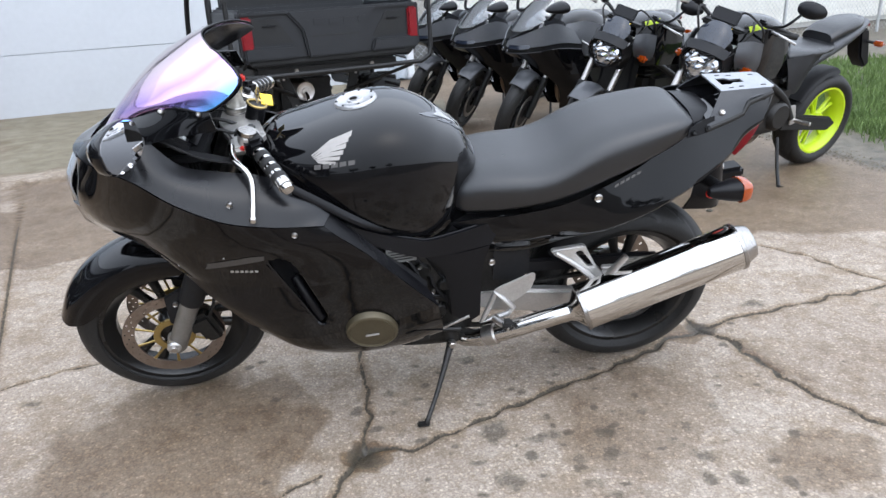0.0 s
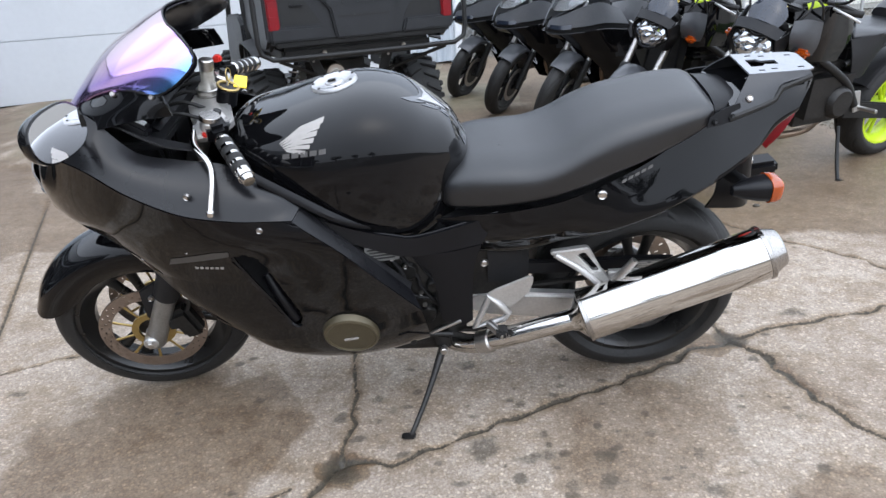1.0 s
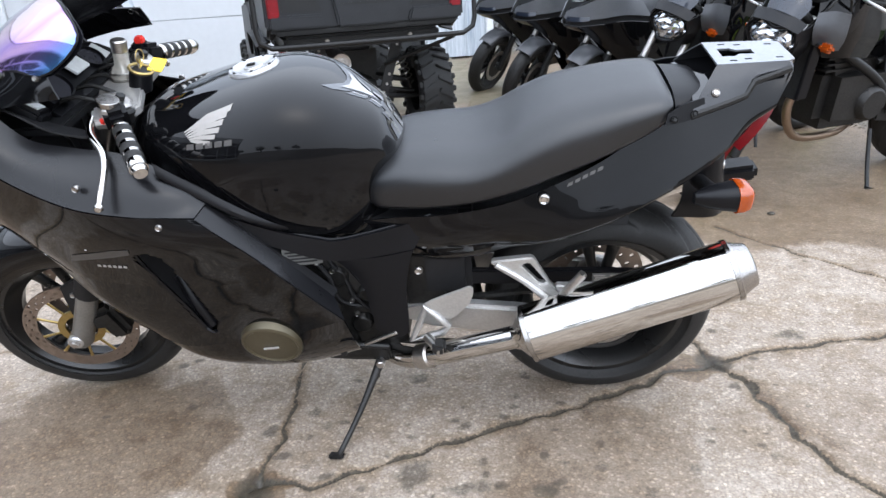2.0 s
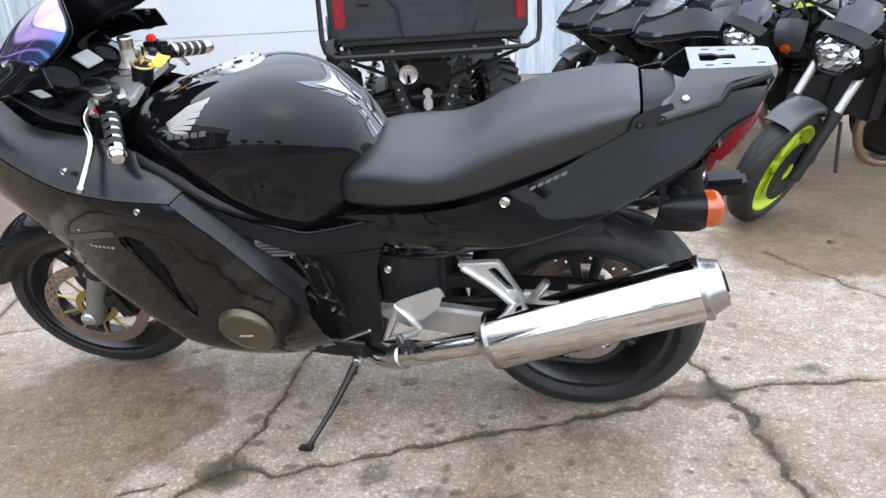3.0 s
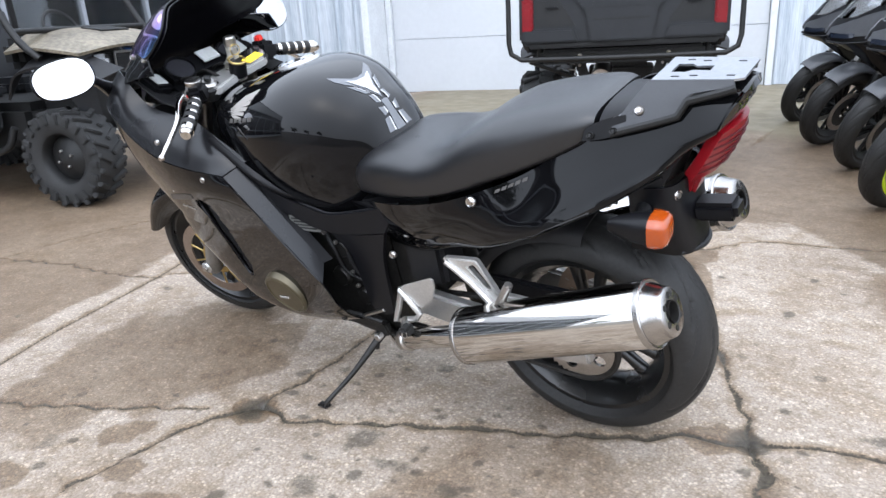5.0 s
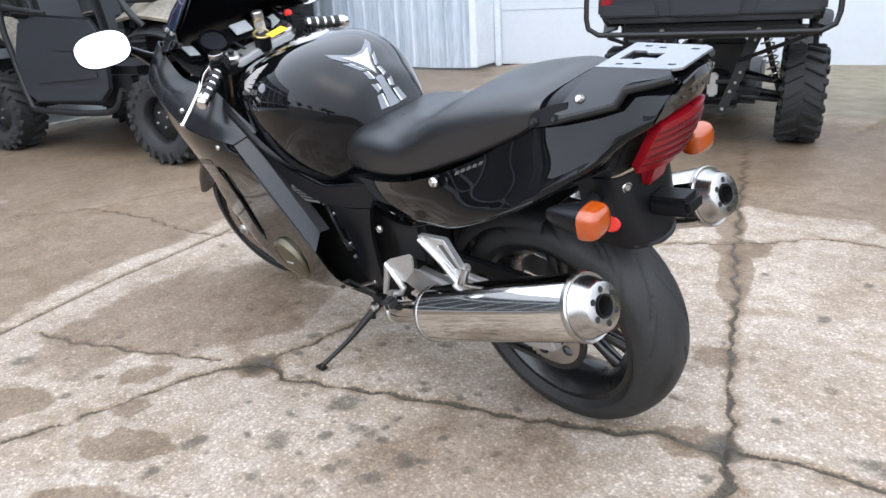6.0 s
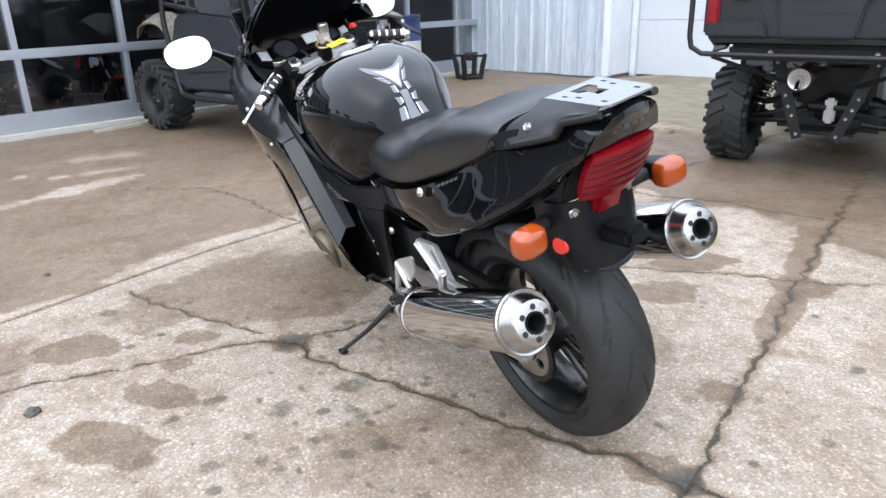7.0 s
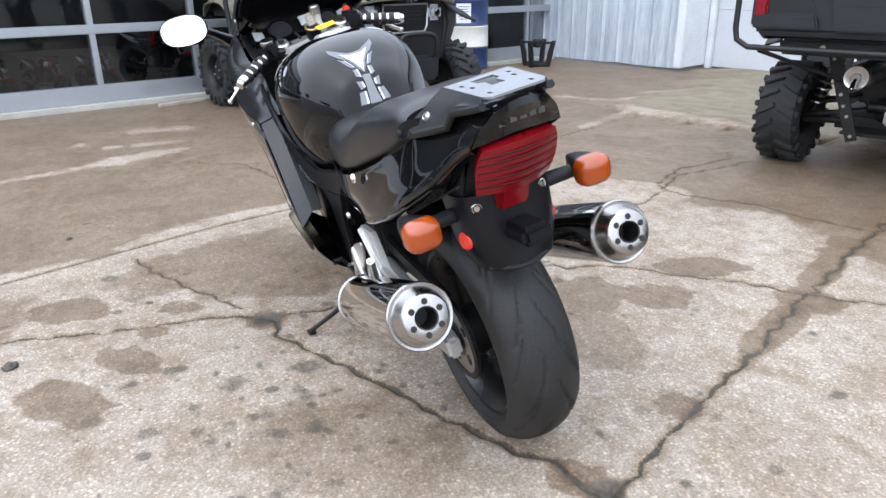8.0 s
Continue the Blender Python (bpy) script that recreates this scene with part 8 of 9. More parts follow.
    ps = [(0.19, 0.10, 0.83, 0.89), (0.10, 0.115, 0.87, 0.935), (-0.05, 0.11, 0.90, 0.965), (-0.14, 0.07, 0.92, 0.97)]
    part("pillion_seat", loft([hull_ring(x, w, lo, hi, 24, 0.6, 0.7, 0.3) for x, w, lo, hi in crom(ps, 12)]), VINYL, v, "black pillion seat")
    tl = [(0.30, 0.13, 0.70, 0.80), (0.10, 0.115, 0.76, 0.87), (-0.10, 0.09, 0.84, 0.915), (-0.24, 0.045, 0.90, 0.94)]
    part("tail_unit", loft([hull_ring(x, w, lo, hi, 20, 0.7, 0.8, 0.4) for x, w, lo, hi in crom(tl, 12)]), panel, v, "grey tail unit")
    hold = part("plate_hanger", plate([(-0.16, 0.90), (-0.26, 0.88), (-0.36, 0.66), (-0.33, 0.62), (-0.24, 0.70)], -0.05, 0.05, 0.012), SATIN, v, "black plate hanger")
    part("tail_lamp", box(-0.25, 0, 0.905, 0.03, 0.08, 0.03, 0.008), REDLENS, v)
    for s in (1, -1):
        part("turn_signal", moved(box(0, 0, 0, 0.05, 0.07, 0.035, 0.014), Matrix.Translation((-0.28, 0.12 * s, 0.80))), AMBER, hold, "amber signal")
        part("signal_stem", rod((-0.27, 0.03 * s, 0.80), (-0.28, 0.10 * s, 0.80), 0.010), RUBBER, hold)
    # engine, frame, swing arm, exhaust
    eng = part("engine", box(0.70, 0, 0.50, 0.42, 0.34, 0.34, 0.06), DARKMETAL, v, "black engine block")
    part("cylinder", box(0.80, 0, 0.70, 0.22, 0.26, 0.20, 0.03, Matrix.Rotation(radians(20), 4, "Y")), DARKMETAL, eng)
    for k in range(5):
        part("cooling_fin", box(0.81, 0, 0.64 + 0.03 * k, 0.25, 0.29, 0.010, 0.003), DARKMETAL, eng)
    for s in (1, -1):
        part("engine_cover", turned((0.62, 0.15 * s, 0.46), (0.62, 0.20 * s, 0.46), [(0.095, 0), (0.09, 0.6), (0.07, 1.0), (1e-7, 1.0)], 24), DARKMETAL, eng)
        part("frame_tube", tube([(1.10, 0.05 * s, 0.92), (0.92, 0.16 * s, 0.76), (0.62, 0.17 * s, 0.58), (0.46, 0.15 * s, 0.42)], 0.022, 10, 16), FRAMEBLK, v, "black frame spar")
        part("subframe_tube", tube([(0.62, 0.14 * s, 0.66), (0.3, 0.12 * s, 0.74), (-0.05, 0.08 * s, 0.86)], 0.014, 8, 12), FRAMEBLK, v)
        part("swing_arm", plate([(0.50, 0.44), (0.02, 0.36), (-0.05, 0.31), (0.02, 0.27), (0.50, 0.34)], 0.10 * s, 0.135 * s, 0.008), FRAMEBLK, v, "black swing arm")
        part("foot_peg", rod((0.42, 0.15 * s, 0.40), (0.41, 0.26 * s, 0.405), 0.012), STEEL, v)
        part("peg_hanger", plate([(0.50, 0.50), (0.44, 0.50), (0.40, 0.38), (0.45, 0.37)], 0.145 * s, 0.157 * s, 0.004), ALU, v)
        part("radiator_side", plate([(1.02, 0.52), (1.08, 0.52), (1.06, 0.80), (1.0, 0.80)], 0.13 * s, 0.15 * s, 0.004), SATIN, v)
    for s in (1, -1):
        part("side_cover", skin([[(0.62, 0.135 * s, 0.79), (0.45, 0.145 * s, 0.80), (0.26, 0.125 * s, 0.82)], [(0.60, 0.155 * s, 0.70), (0.45, 0.150 * s, 0.70), (0.30, 0.115 * s, 0.75)], [(0.56, 0.150 * s, 0.58), (0.46, 0.140 * s, 0.58), (0.36, 0.10 * s, 0.66)]], 10, 8, 0.006), MATTE, v, "black side cover")
    part("airbox", box(0.50, 0, 0.66, 0.24, 0.22, 0.22, 0.04), MATTE, v)
    part("rear_hugger", skin([[(c * math.cos(t), y, RR + c * math.sin(t)) for t in np.linspace(radians(30), radians(95), 7)] for c, y in ((0.315, 0.085), (0.34, 0.07), (0.348, 0.0), (0.34, -0.07), (0.315, -0.085))], 12, 10, 0.005), MATTE, v, "black rear hugger")
    part("shock", rod((0.42, 0, 0.36), (0.46, 0, 0.66), 0.035), DARKMETAL, v)
    part("radiator", box(1.04, 0, 0.66, 0.04, 0.28, 0.30, 0.006, Matrix.Rotation(radians(-8), 4, "Y")), DARKMETAL, v)
    part("header_pipe", tube([(0.95, 0.07, 0.64), (1.03, 0.06, 0.46), (0.92, 0.04, 0.28), (0.62, 0, 0.24), (0.4, -0.08, 0.26)], 0.022, 10, 20), mat("heat_blued_steel", (0.3, 0.22, 0.16), 0.35, 0.9) if "heat_blued_steel" not in bpy.data.materials else bpy.data.materials["heat_blued_steel"], v, "browned header pipe")
    part("silencer", tube([(0.42, -0.10, 0.26), (0.26, -0.17, 0.30), (0.02, -0.19, 0.36)], 0.05, 16, 12), FRAMEBLK, v)
    part("side_stand", tube([(0.52, 0.14, 0.30), (0.56, 0.22, 0.14), (0.60, 0.29, 0.045)], 0.011, 8, 10), FRAMEBLK, v, "black side stand")
    part("stand_foot", box(0.60, 0.30, 0.042, 0.05, 0.03, 0.008, 0.003, Matrix.Rotation(radians(lean), 4, "X")), FRAMEBLK, v)
    # controls
    z0 = 1.04 if naked else 0.94
    for s in (1, -1):
        a, b = Vector((1.03, 0.10 * s, z0 - 0.03)), Vector((0.97 if naked else 1.0, (0.37 if naked else 0.31) * s, z0 if naked else z0 - 0.03))
        bar = part("handlebar", sd(tube([a, a.lerp(b, 0.4) + Vector((0, 0, 0.03 if naked else 0)), b], 0.012, 8, 12)), FRAMEBLK, v)
        part("grip", sd(rod(b - (b - a).normalized() * 0.12, b, 0.017)), RUBBER, bar)
        part("lever", sd(tube([b + Vector((0.05, -0.13 * s, -0.005)), b + Vector((0.085, -0.05 * s, -0.005)), b + Vector((0.07, 0.01 * s, -0.02))], 0.007, 8, 10)), ALU, bar, "silver lever")
        part("reservoir", sd(box(a.x + 0.04, 0.18 * s, z0 + 0.035, 0.05, 0.05, 0.035, 0.01)), SATIN, bar)
        if mirrors:
            c = Vector((1.06, 0.38 * s, z0 + 0.17)) if naked else Vector((1.24, 0.29 * s, 1.13))
            mt = st if naked else Matrix()
            rings = [[(c.x + dx, c.y + (0.075 if naked else 0.085) * f * math.cos(t) - 0.25 * dx * s, c.z + 0.042 * f * math.sin(t) - 0.2 * dx) for t in np.linspace(0, 2 * math.pi, 20, endpoint=False)] for dx, f in (((0.04, 0.4), (0.025, 0.85), (0.0, 1.0), (-0.004, 0.95)) if naked else ((0.13, 0.12), (0.11, 0.45), (0.07, 0.78), (0.03, 0.95), (0.0, 1.0), (-0.004, 0.95)))]
            mir = part("mirror", moved(loft(rings), mt), SATIN, v, "black mirror")
            part("mirror_glass", moved(loft([[(c.x + dx, c.y + 0.069 * math.cos(t), c.z + 0.035 * math.sin(t)) for t in np.linspace(0, 2 * math.pi, 16, endpoint=False)] for dx in (-0.0045, -0.007)]), mt), MIRROR, mir)
            part("mirror_stem", moved(tube([c + Vector((0.02, -0.03 * s, -0.02)), c + Vector((0.05, -0.08 * s, -0.10)), Vector((1.02, 0.24 * s, z0 + 0.02)) if naked else Vector((1.26, 0.13 * s, 1.03))], 0.008 if naked else 0.013, 8, 10), mt), SATIN, mir)
    part("top_yoke", sd(box(1.06, 0, z0 - 0.05, 0.07, 0.25, 0.03, 0.01)), FRAMEBLK, v)
    part("dash", sd(moved(box(0, 0, 0, 0.02, 0.15, 0.08, 0.008), Matrix.Translation((1.13, 0, z0 + 0.02)) @ Matrix.Rotation(radians(-35), 4, "Y"))), SATIN, v, "black dash")
    if naked:
        drop = st @ Matrix.Translation((0.03, 0, -0.085))

        def hd(bm):
            return moved(bm, drop)
        face = skin([[(1.235, 0.085, 0.968), (1.262, 0.05, 0.975), (1.268, 0, 0.962), (1.262, -0.05, 0.975), (1.235, -0.085, 0.968)], [(1.245, 0.112, 0.915), (1.285, 0.06, 0.91), (1.295, 0, 0.905), (1.285, -0.06, 0.91), (1.245, -0.112, 0.915)], [(1.235, 0.066, 0.845), (1.272, 0.035, 0.832), (1.28, 0, 0.828), (1.272, -0.035, 0.832), (1.235, -0.066, 0.845)]], 13, 9, 0.0)
        rng = np.random.default_rng(4)
        for q in face.verts:
            q.co.x += rng.uniform(-0.012, 0.004)
        hl = part("headlight", hd(face), LAMPMETAL, v, "clear faceted headlight", smooth=False)
        part("headlight_rim", hd(tube([(1.238, 0.088, 0.970), (1.266, 0.05, 0.978), (1.272, 0, 0.965), (1.266, -0.05, 0.978), (1.238, -0.088, 0.970), (1.246, -0.116, 0.915), (1.238, -0.069, 0.842), (1.275, -0.035, 0.829), (1.283, 0, 0.825), (1.275, 0.035, 0.829), (1.238, 0.069, 0.842), (1.246, 0.116, 0.915)], 0.007, 8, 48, closed=True)), SATIN, hl)
        part("headlight_bowl", hd(loft([[(x, w * math.cos(t), 0.905 + 0.8 * w * math.sin(t)) for t in np.linspace(0, 2 * math.pi, 16, endpoint=False)] for x, w in ((1.25, 0.10), (1.18, 0.09), (1.12, 0.05))])), SATIN, hl)
        part("headlight_shell", hd(skin([[(1.262, 0.105, 0.968), (1.285, 0.05, 0.982), (1.29, 0, 0.985), (1.285, -0.05, 0.982), (1.262, -0.105, 0.968)], [(1.205, 0.115, 1.0), (1.225, 0.055, 1.02), (1.23, 0, 1.024), (1.225, -0.055, 1.02), (1.205, -0.115, 1.0)]], 12, 6, 0.006)), SATIN, hl, "black headlight cowl")
        part("flyscreen", hd(skin([[(1.215, 0.075, 1.01), (1.232, 0.04, 1.024), (1.236, 0, 1.026), (1.232, -0.04, 1.024), (1.215, -0.075, 1.01)], [(1.165, 0.088, 1.06), (1.18, 0.045, 1.082), (1.185, 0, 1.086), (1.18, -0.045, 1.082), (1.165, -0.088, 1.06)], [(1.135, 0.05, 1.11), (1.142, 0.025, 1.118), (1.144, 0, 1.12), (1.142, -0.025, 1.118), (1.135, -0.05, 1.11)]], 12, 8, 0.004)), SMOKE, hl, "smoked blue-black flyscreen")
        part("tag", hd(moved(box(0, 0, 0, 0.03, 0.05, 0.002), Matrix.Translation((1.09, 0.03, 1.085)))), YELLOW, hl, "yellow paper tag")
        for q in (((1.06, 0.14, 1.06), (1.14, 0.16, 1.02), (1.16, 0.10, 0.86), (1.20, 0.09, 0.62)), ((1.06, -0.14, 1.06), (1.15, -0.15, 1.05), (1.17, -0.08, 0.88), (1.20, -0.09, 0.62)), ((1.05, 0.05, 1.07), (1.10, 0.10, 1.10), (1.12, 0.20, 1.06), (1.05, 0.22, 0.98))):
            part("brake_hose", sd(tube(q, 0.006, 6, 18)), RUBBER, v)
        for s in (1, -1):
            part("lens_eye", hd(moved(revolve([(1e-7, -0.004), (0.016, 0.0), (0.030, 0.010), (0.034, 0.006)], 16, "x"), Matrix.Translation((1.262, 0.052 * s, 0.908)))), SMOKE, hl, "dark lamp eye")
            part("air_scoop", skin([[(1.10, 0.165 * s, 0.93), (1.04, 0.20 * s, 0.94), (0.95, 0.205 * s, 0.92)], [(1.12, 0.175 * s, 0.86), (1.05, 0.215 * s, 0.85), (0.96, 0.215 * s, 0.82)], [(1.08, 0.16 * s, 0.79), (1.03, 0.19 * s, 0.77), (0.96, 0.195 * s, 0.76)]], 12, 8, 0.006), panel, v, "satin grey tank scoop")
        for s in (1, -1):
            part("headlight_cheek", hd(skin([[(1.27, 0.105 * s, 0.97), (1.25, 0.12 * s, 0.90), (1.22, 0.10 * s, 0.82)], [(1.14, 0.135 * s, 1.0), (1.13, 0.14 * s, 0.90), (1.12, 0.12 * s, 0.80)]], 8, 5, 0.005)), SATIN, hl)
            part("turn_signal", moved(box(0, 0, 0, 0.045, 0.075, 0.04, 0.015), Matrix.Translation((1.08, 0.24 * s, 0.79))), AMBER, v, "amber front signal")
            part("signal_stem", rod((1.06, 0.14 * s, 0.79), (1.08, 0.21 * s, 0.79), 0.009), RUBBER, v)
    else:
        for s in (1, -1):
            A = [(1.52, 0.03 * s, 0.86), (1.44, 0.11 * s, 0.91), (1.32, 0.17 * s, 0.97), (1.20, 0.20 * s, 0.99), (1.05, 0.21 * s, 0.93)]
            B = [(1.54, 0.03 * s, 0.80), (1.45, 0.12 * s, 0.80), (1.32, 0.19 * s, 0.82), (1.18, 0.23 * s, 0.84), (0.98, 0.235 * s, 0.82)]
            C = [(1.48, 0.02 * s, 0.74), (1.40, 0.09 * s, 0.72), (1.28, 0.17 * s, 0.68), (1.12, 0.23 * s, 0.64), (0.90, 0.235 * s, 0.64)]
            D = [(1.20, 0.12 * s, 0.56), (1.12, 0.17 * s, 0.50), (1.02, 0.20 * s, 0.44), (0.90, 0.21 * s, 0.40), (0.74, 0.21 * s, 0.42)]
            E = [(1.08, 0.05 * s, 0.34), (1.0, 0.08 * s, 0.28), (0.9, 0.10 * s, 0.25), (0.78, 0.11 * s, 0.25), (0.62, 0.11 * s, 0.28)]
            mid = [(x, y * 1.0, z + 0.012) for x, y, z in B]
            fair = part("upper_fairing", skin([A, mid], 22, 8, 0.006), panel, v, "grey upper fairing")
            part("dark_gap", skin([[(x - 0.02, y * 0.93, z + 0.005) for x, y, z in mid], [(x - 0.02, y * 0.93, z - 0.035) for x, y, z in B]], 20, 5, 0.004), MATTE, fair)
            low_f = part("mid_fairing", skin([[(x, y * 1.02, z - 0.030) for x, y, z in B], C], 22, 8, 0.006), tank_paint, v, "gloss black mid fairing")
            part("panel_lip", tube([(x, y * 1.03, z - 0.028) for x, y, z in B], 0.004, 6, 20), tank_paint, low_f)
            part("intake", skin([[(1.10, 0.235 * s, 0.70), (1.03, 0.24 * s, 0.69)], [(1.05, 0.236 * s, 0.60), (0.97, 0.238 * s, 0.60)]], 6, 4, 0.005), MATTE, low_f, "black fairing vent")
            part("side_fairing", skin([C[1:], D[1:], E[1:]], 20, 14, 0.006), tank_paint, v, "black side fairing")
            part("headlight", skin([[(1.525, 0.05 * s, 0.83), (1.46, 0.11 * s, 0.83), (1.40, 0.145 * s, 0.84)], [(1.53, 0.05 * s, 0.80), (1.47, 0.112 * s, 0.80), (1.41, 0.152 * s, 0.81)]], 8, 3, 0.008), SMOKE, fair, "narrow dark headlight")
            for k, (x, z) in enumerate(((1.10, 0.735), (1.05, 0.735), (1.0, 0.735))):
                part("mark", box(x, 0.24 * s, z, 0.035, 0.004, 0.022, 0.001), DECAL_DIM, fair)
        H = [[(1.40, 0.12, 0.94), (1.45, 0.06, 0.92), (1.47, 0, 0.915), (1.45, -0.06, 0.92), (1.40, -0.12, 0.94)], [(1.27, 0.145, 1.02), (1.33, 0.075, 1.05), (1.35, 0, 1.055), (1.33, -0.075, 1.05), (1.27, -0.145, 1.02)], [(1.16, 0.12, 1.10), (1.19, 0.07, 1.15), (1.20, 0, 1.165), (1.19, -0.07, 1.15), (1.16, -0.12, 1.10)]]
        part("windscreen", skin(H, 18, 12, 0.004), CLEARSCREEN, v, "clear windscreen")
    return v


row = 207.3
ahead = Vector((math.cos(radians(row)), math.sin(radians(row)), 0))


def by_front(x, y, turn=row):
    """The pose of a street bike from where its front tyre stands, in plan units."""
    d = Vector((math.cos(radians(turn)), math.sin(radians(turn)), 0))
    p = Vector((x * K, y * K, 0)) - d * 1.40
    return Matrix.Translation(p) @ pose(0, 0, 0, 0, 0, turn)


near = street_bike("motorcycle", by_front(1.12, 3.62), "black naked motorcycle with lime wheels and clear headlight", "row of street motorcycles", True, LIME, GREYDARK, PAINT, LIME)
copy_thing(near, by_front(0.83, 4.38, 208.5) @ pose(0, 0, 0, -9, 0, 0))
sport = street_bike("motorcycle", by_front(0.55, 5.16), "grey and black faired sport motorcycle with black wheels", "row of street motorcycles", False, FRAMEBLK, GREYSPORT, PAINT, None, steer=36, lean=10)
copy_thing(sport, by_front(0.21, 5.80, 208) @ pose(0, 0, 0, -10, 0, 0))
copy_thing(sport, by_front(-0.12, 6.60, 206) @ pose(0, 0, 0, -10, 0, 0))

# ---- smaller things round the yard ----
BLUEDRUM = mat("dark_blue_drum_paint", (0.012, 0.03, 0.10), 0.35, vary=0.25, coat=0.2)
CREAM = mat("off_white_drum_paint", (0.62, 0.61, 0.56), 0.5, vary=0.1)


def drum():
    v = thing("steel_drum", spot(-6.32, 4.58, 30), "dark blue steel drum with a white middle band", "drum")
    r = 0.29
    for name, z0, z1, mt in (("lower_shell", 0.0, 0.29, BLUEDRUM), ("middle_band", 0.29, 0.56, CREAM), ("upper_shell", 0.56, 0.88, BLUEDRUM)):
        part(name, revolve([(r - 0.012, z0), (r, z0 + 0.004), (r + 0.006, z0 + 0.012), (r, z0 + 0.022), (r, z1 - 0.022), (r + 0.006, z1 - 0.012), (r, z1 - 0.004), (r - 0.012, z1)], 48, "z"), mt, v)
    part("lid", revolve([(1e-7, 0.865), (r - 0.03, 0.865), (r - 0.01, 0.885), (r + 0.004, 0.885), (r + 0.004, 0.87)], 48, "z"), BLUEDRUM, v)
    lab = part("paper_label", moved(box(r + 0.004, 0, 0.72, 0.003, 0.19, 0.24, 0.0), Matrix.Rotation(radians(-58), 4, "Z")), WHITE, v, "white paper label with print")
    for k in range(6):
        part("print_bar", moved(box(r + 0.0065, 0.0, 0.80 - 0.03 * k, 0.002, 0.15 - 0.03 * (k % 2), 0.008), Matrix.Rotation(radians(-58), 4, "Z")), ALU_DULL, lab)


drum()


def plough_stand():
    v = thing("metal_stand", spot(-6.15, 5.45, 40), "black four-legged metal stand on the ground by the wall", "stand")
    part("hub", revolve([(1e-7, 0.36), (0.05, 0.36), (0.07, 0.34), (0.07, 0.27), (0.04, 0.25), (1e-7, 0.25)], 16, "z"), FRAMEBLK, v)
    for k in range(4):
        a = math.pi / 2 * k
        ca, sa = math.cos(a), math.sin(a)
        part("arm", moved(box(0.13, 0, 0.315, 0.22, 0.035, 0.03, 0.006), Matrix.Rotation(a, 4, "Z")), FRAMEBLK, v)
        part("leg", moved(plate([(0.22, 0.345), (0.26, 0.345), (0.19, 0.0), (0.14, 0.0), (0.17, 0.2)], -0.03, 0.03, 0.004), Matrix.Rotation(a, 4, "Z")), FRAMEBLK, v)
    part("base_ring", tube([(0.165 * math.cos(t), 0.165 * math.sin(t), 0.03) for t in np.linspace(0, 2 * math.pi, 5)[:-1]], 0.028, 8, closed=True), FRAMEBLK, v)


plough_stand()
TIMBER = mat("grey_weathered_timber", (0.33, 0.29, 0.23), 0.8, vary=0.3, bump=0.4, scale=12)
solid("timber_board", box(0, 0, 0.016, 0.64, 0.07, 0.03, 0.004), TIMBER, "weathered grey timber board lying by the shop front", "board", m=spot(-4.88, 1.34, 121))

# fence, white house and turf beyond the row
FENCEWIRE = mat("galvanised_wire", (0.45, 0.46, 0.46), 0.45, 0.8, vary=0.15)


def chain_fence(u0, u1, n, hgt=1.75):
    f = thing("fence", WALL, "galvanised chain-link fence on round posts", "fence", kind="structure")
    for u in np.arange(u0, u1 + 0.1, 2.1):
        p = part("post", rod((u, n, -0.1), (u, n, hgt + 0.05), 0.026, n=12), FENCEWIRE, f)
        part("post_cap", rod((u, n, hgt + 0.05), (u, n, hgt + 0.085), 0.03, 0.015, 12), FENCEWIRE, p)
    part("top_rail", rod((u0, n, hgt), (u1, n, hgt), 0.018, n=10), FENCEWIRE, f)
    wires = bmesh.new()
    step = 0.085
    for k in range(int((u1 - u0 + hgt) / step)):
        for s in (1, -1):
            a = u0 + k * step
            p0, p1 = ((a, 0.02), (a - hgt, hgt)) if s < 0 else ((a - hgt, 0.02), (a, hgt))
            # trim to the fence's ends
            def clip(p, q):
                (x0, z0), (x1, z1) = p, q
                if x0 < u0:
                    z0, x0 = z0 + (z1 - z0) * (u0 - x0) / (x1 - x0), u0
                if x0 > u1:
                    z0, x0 = z0 + (z1 - z0) * (u1 - x0) / (x1 - x0), u1
                return x0, z0
            c0, c1 = clip(p0, p1), clip(p1, p0)
            if abs(c0[0] - c1[0]) < 0.05:
                continue
            v = []
            for x, z in (c0, c1):
                v.append([wires.verts.new((x + dx, n + dy, z)) for dx, dy in ((0.0035, 0), (-0.0018, 0.003), (-0.0018, -0.003))])
            for j in range(3):
                wires.faces.new((v[0][j], v[0][(j + 1) % 3], v[1][(j + 1) % 3], v[1][j]))
    w = part("wire_mesh", wires, FENCEWIRE, f, "diamond wire mesh")
    tagged(w, kind="stuff")


chain_fence(3.05, 17.9, 8.75)


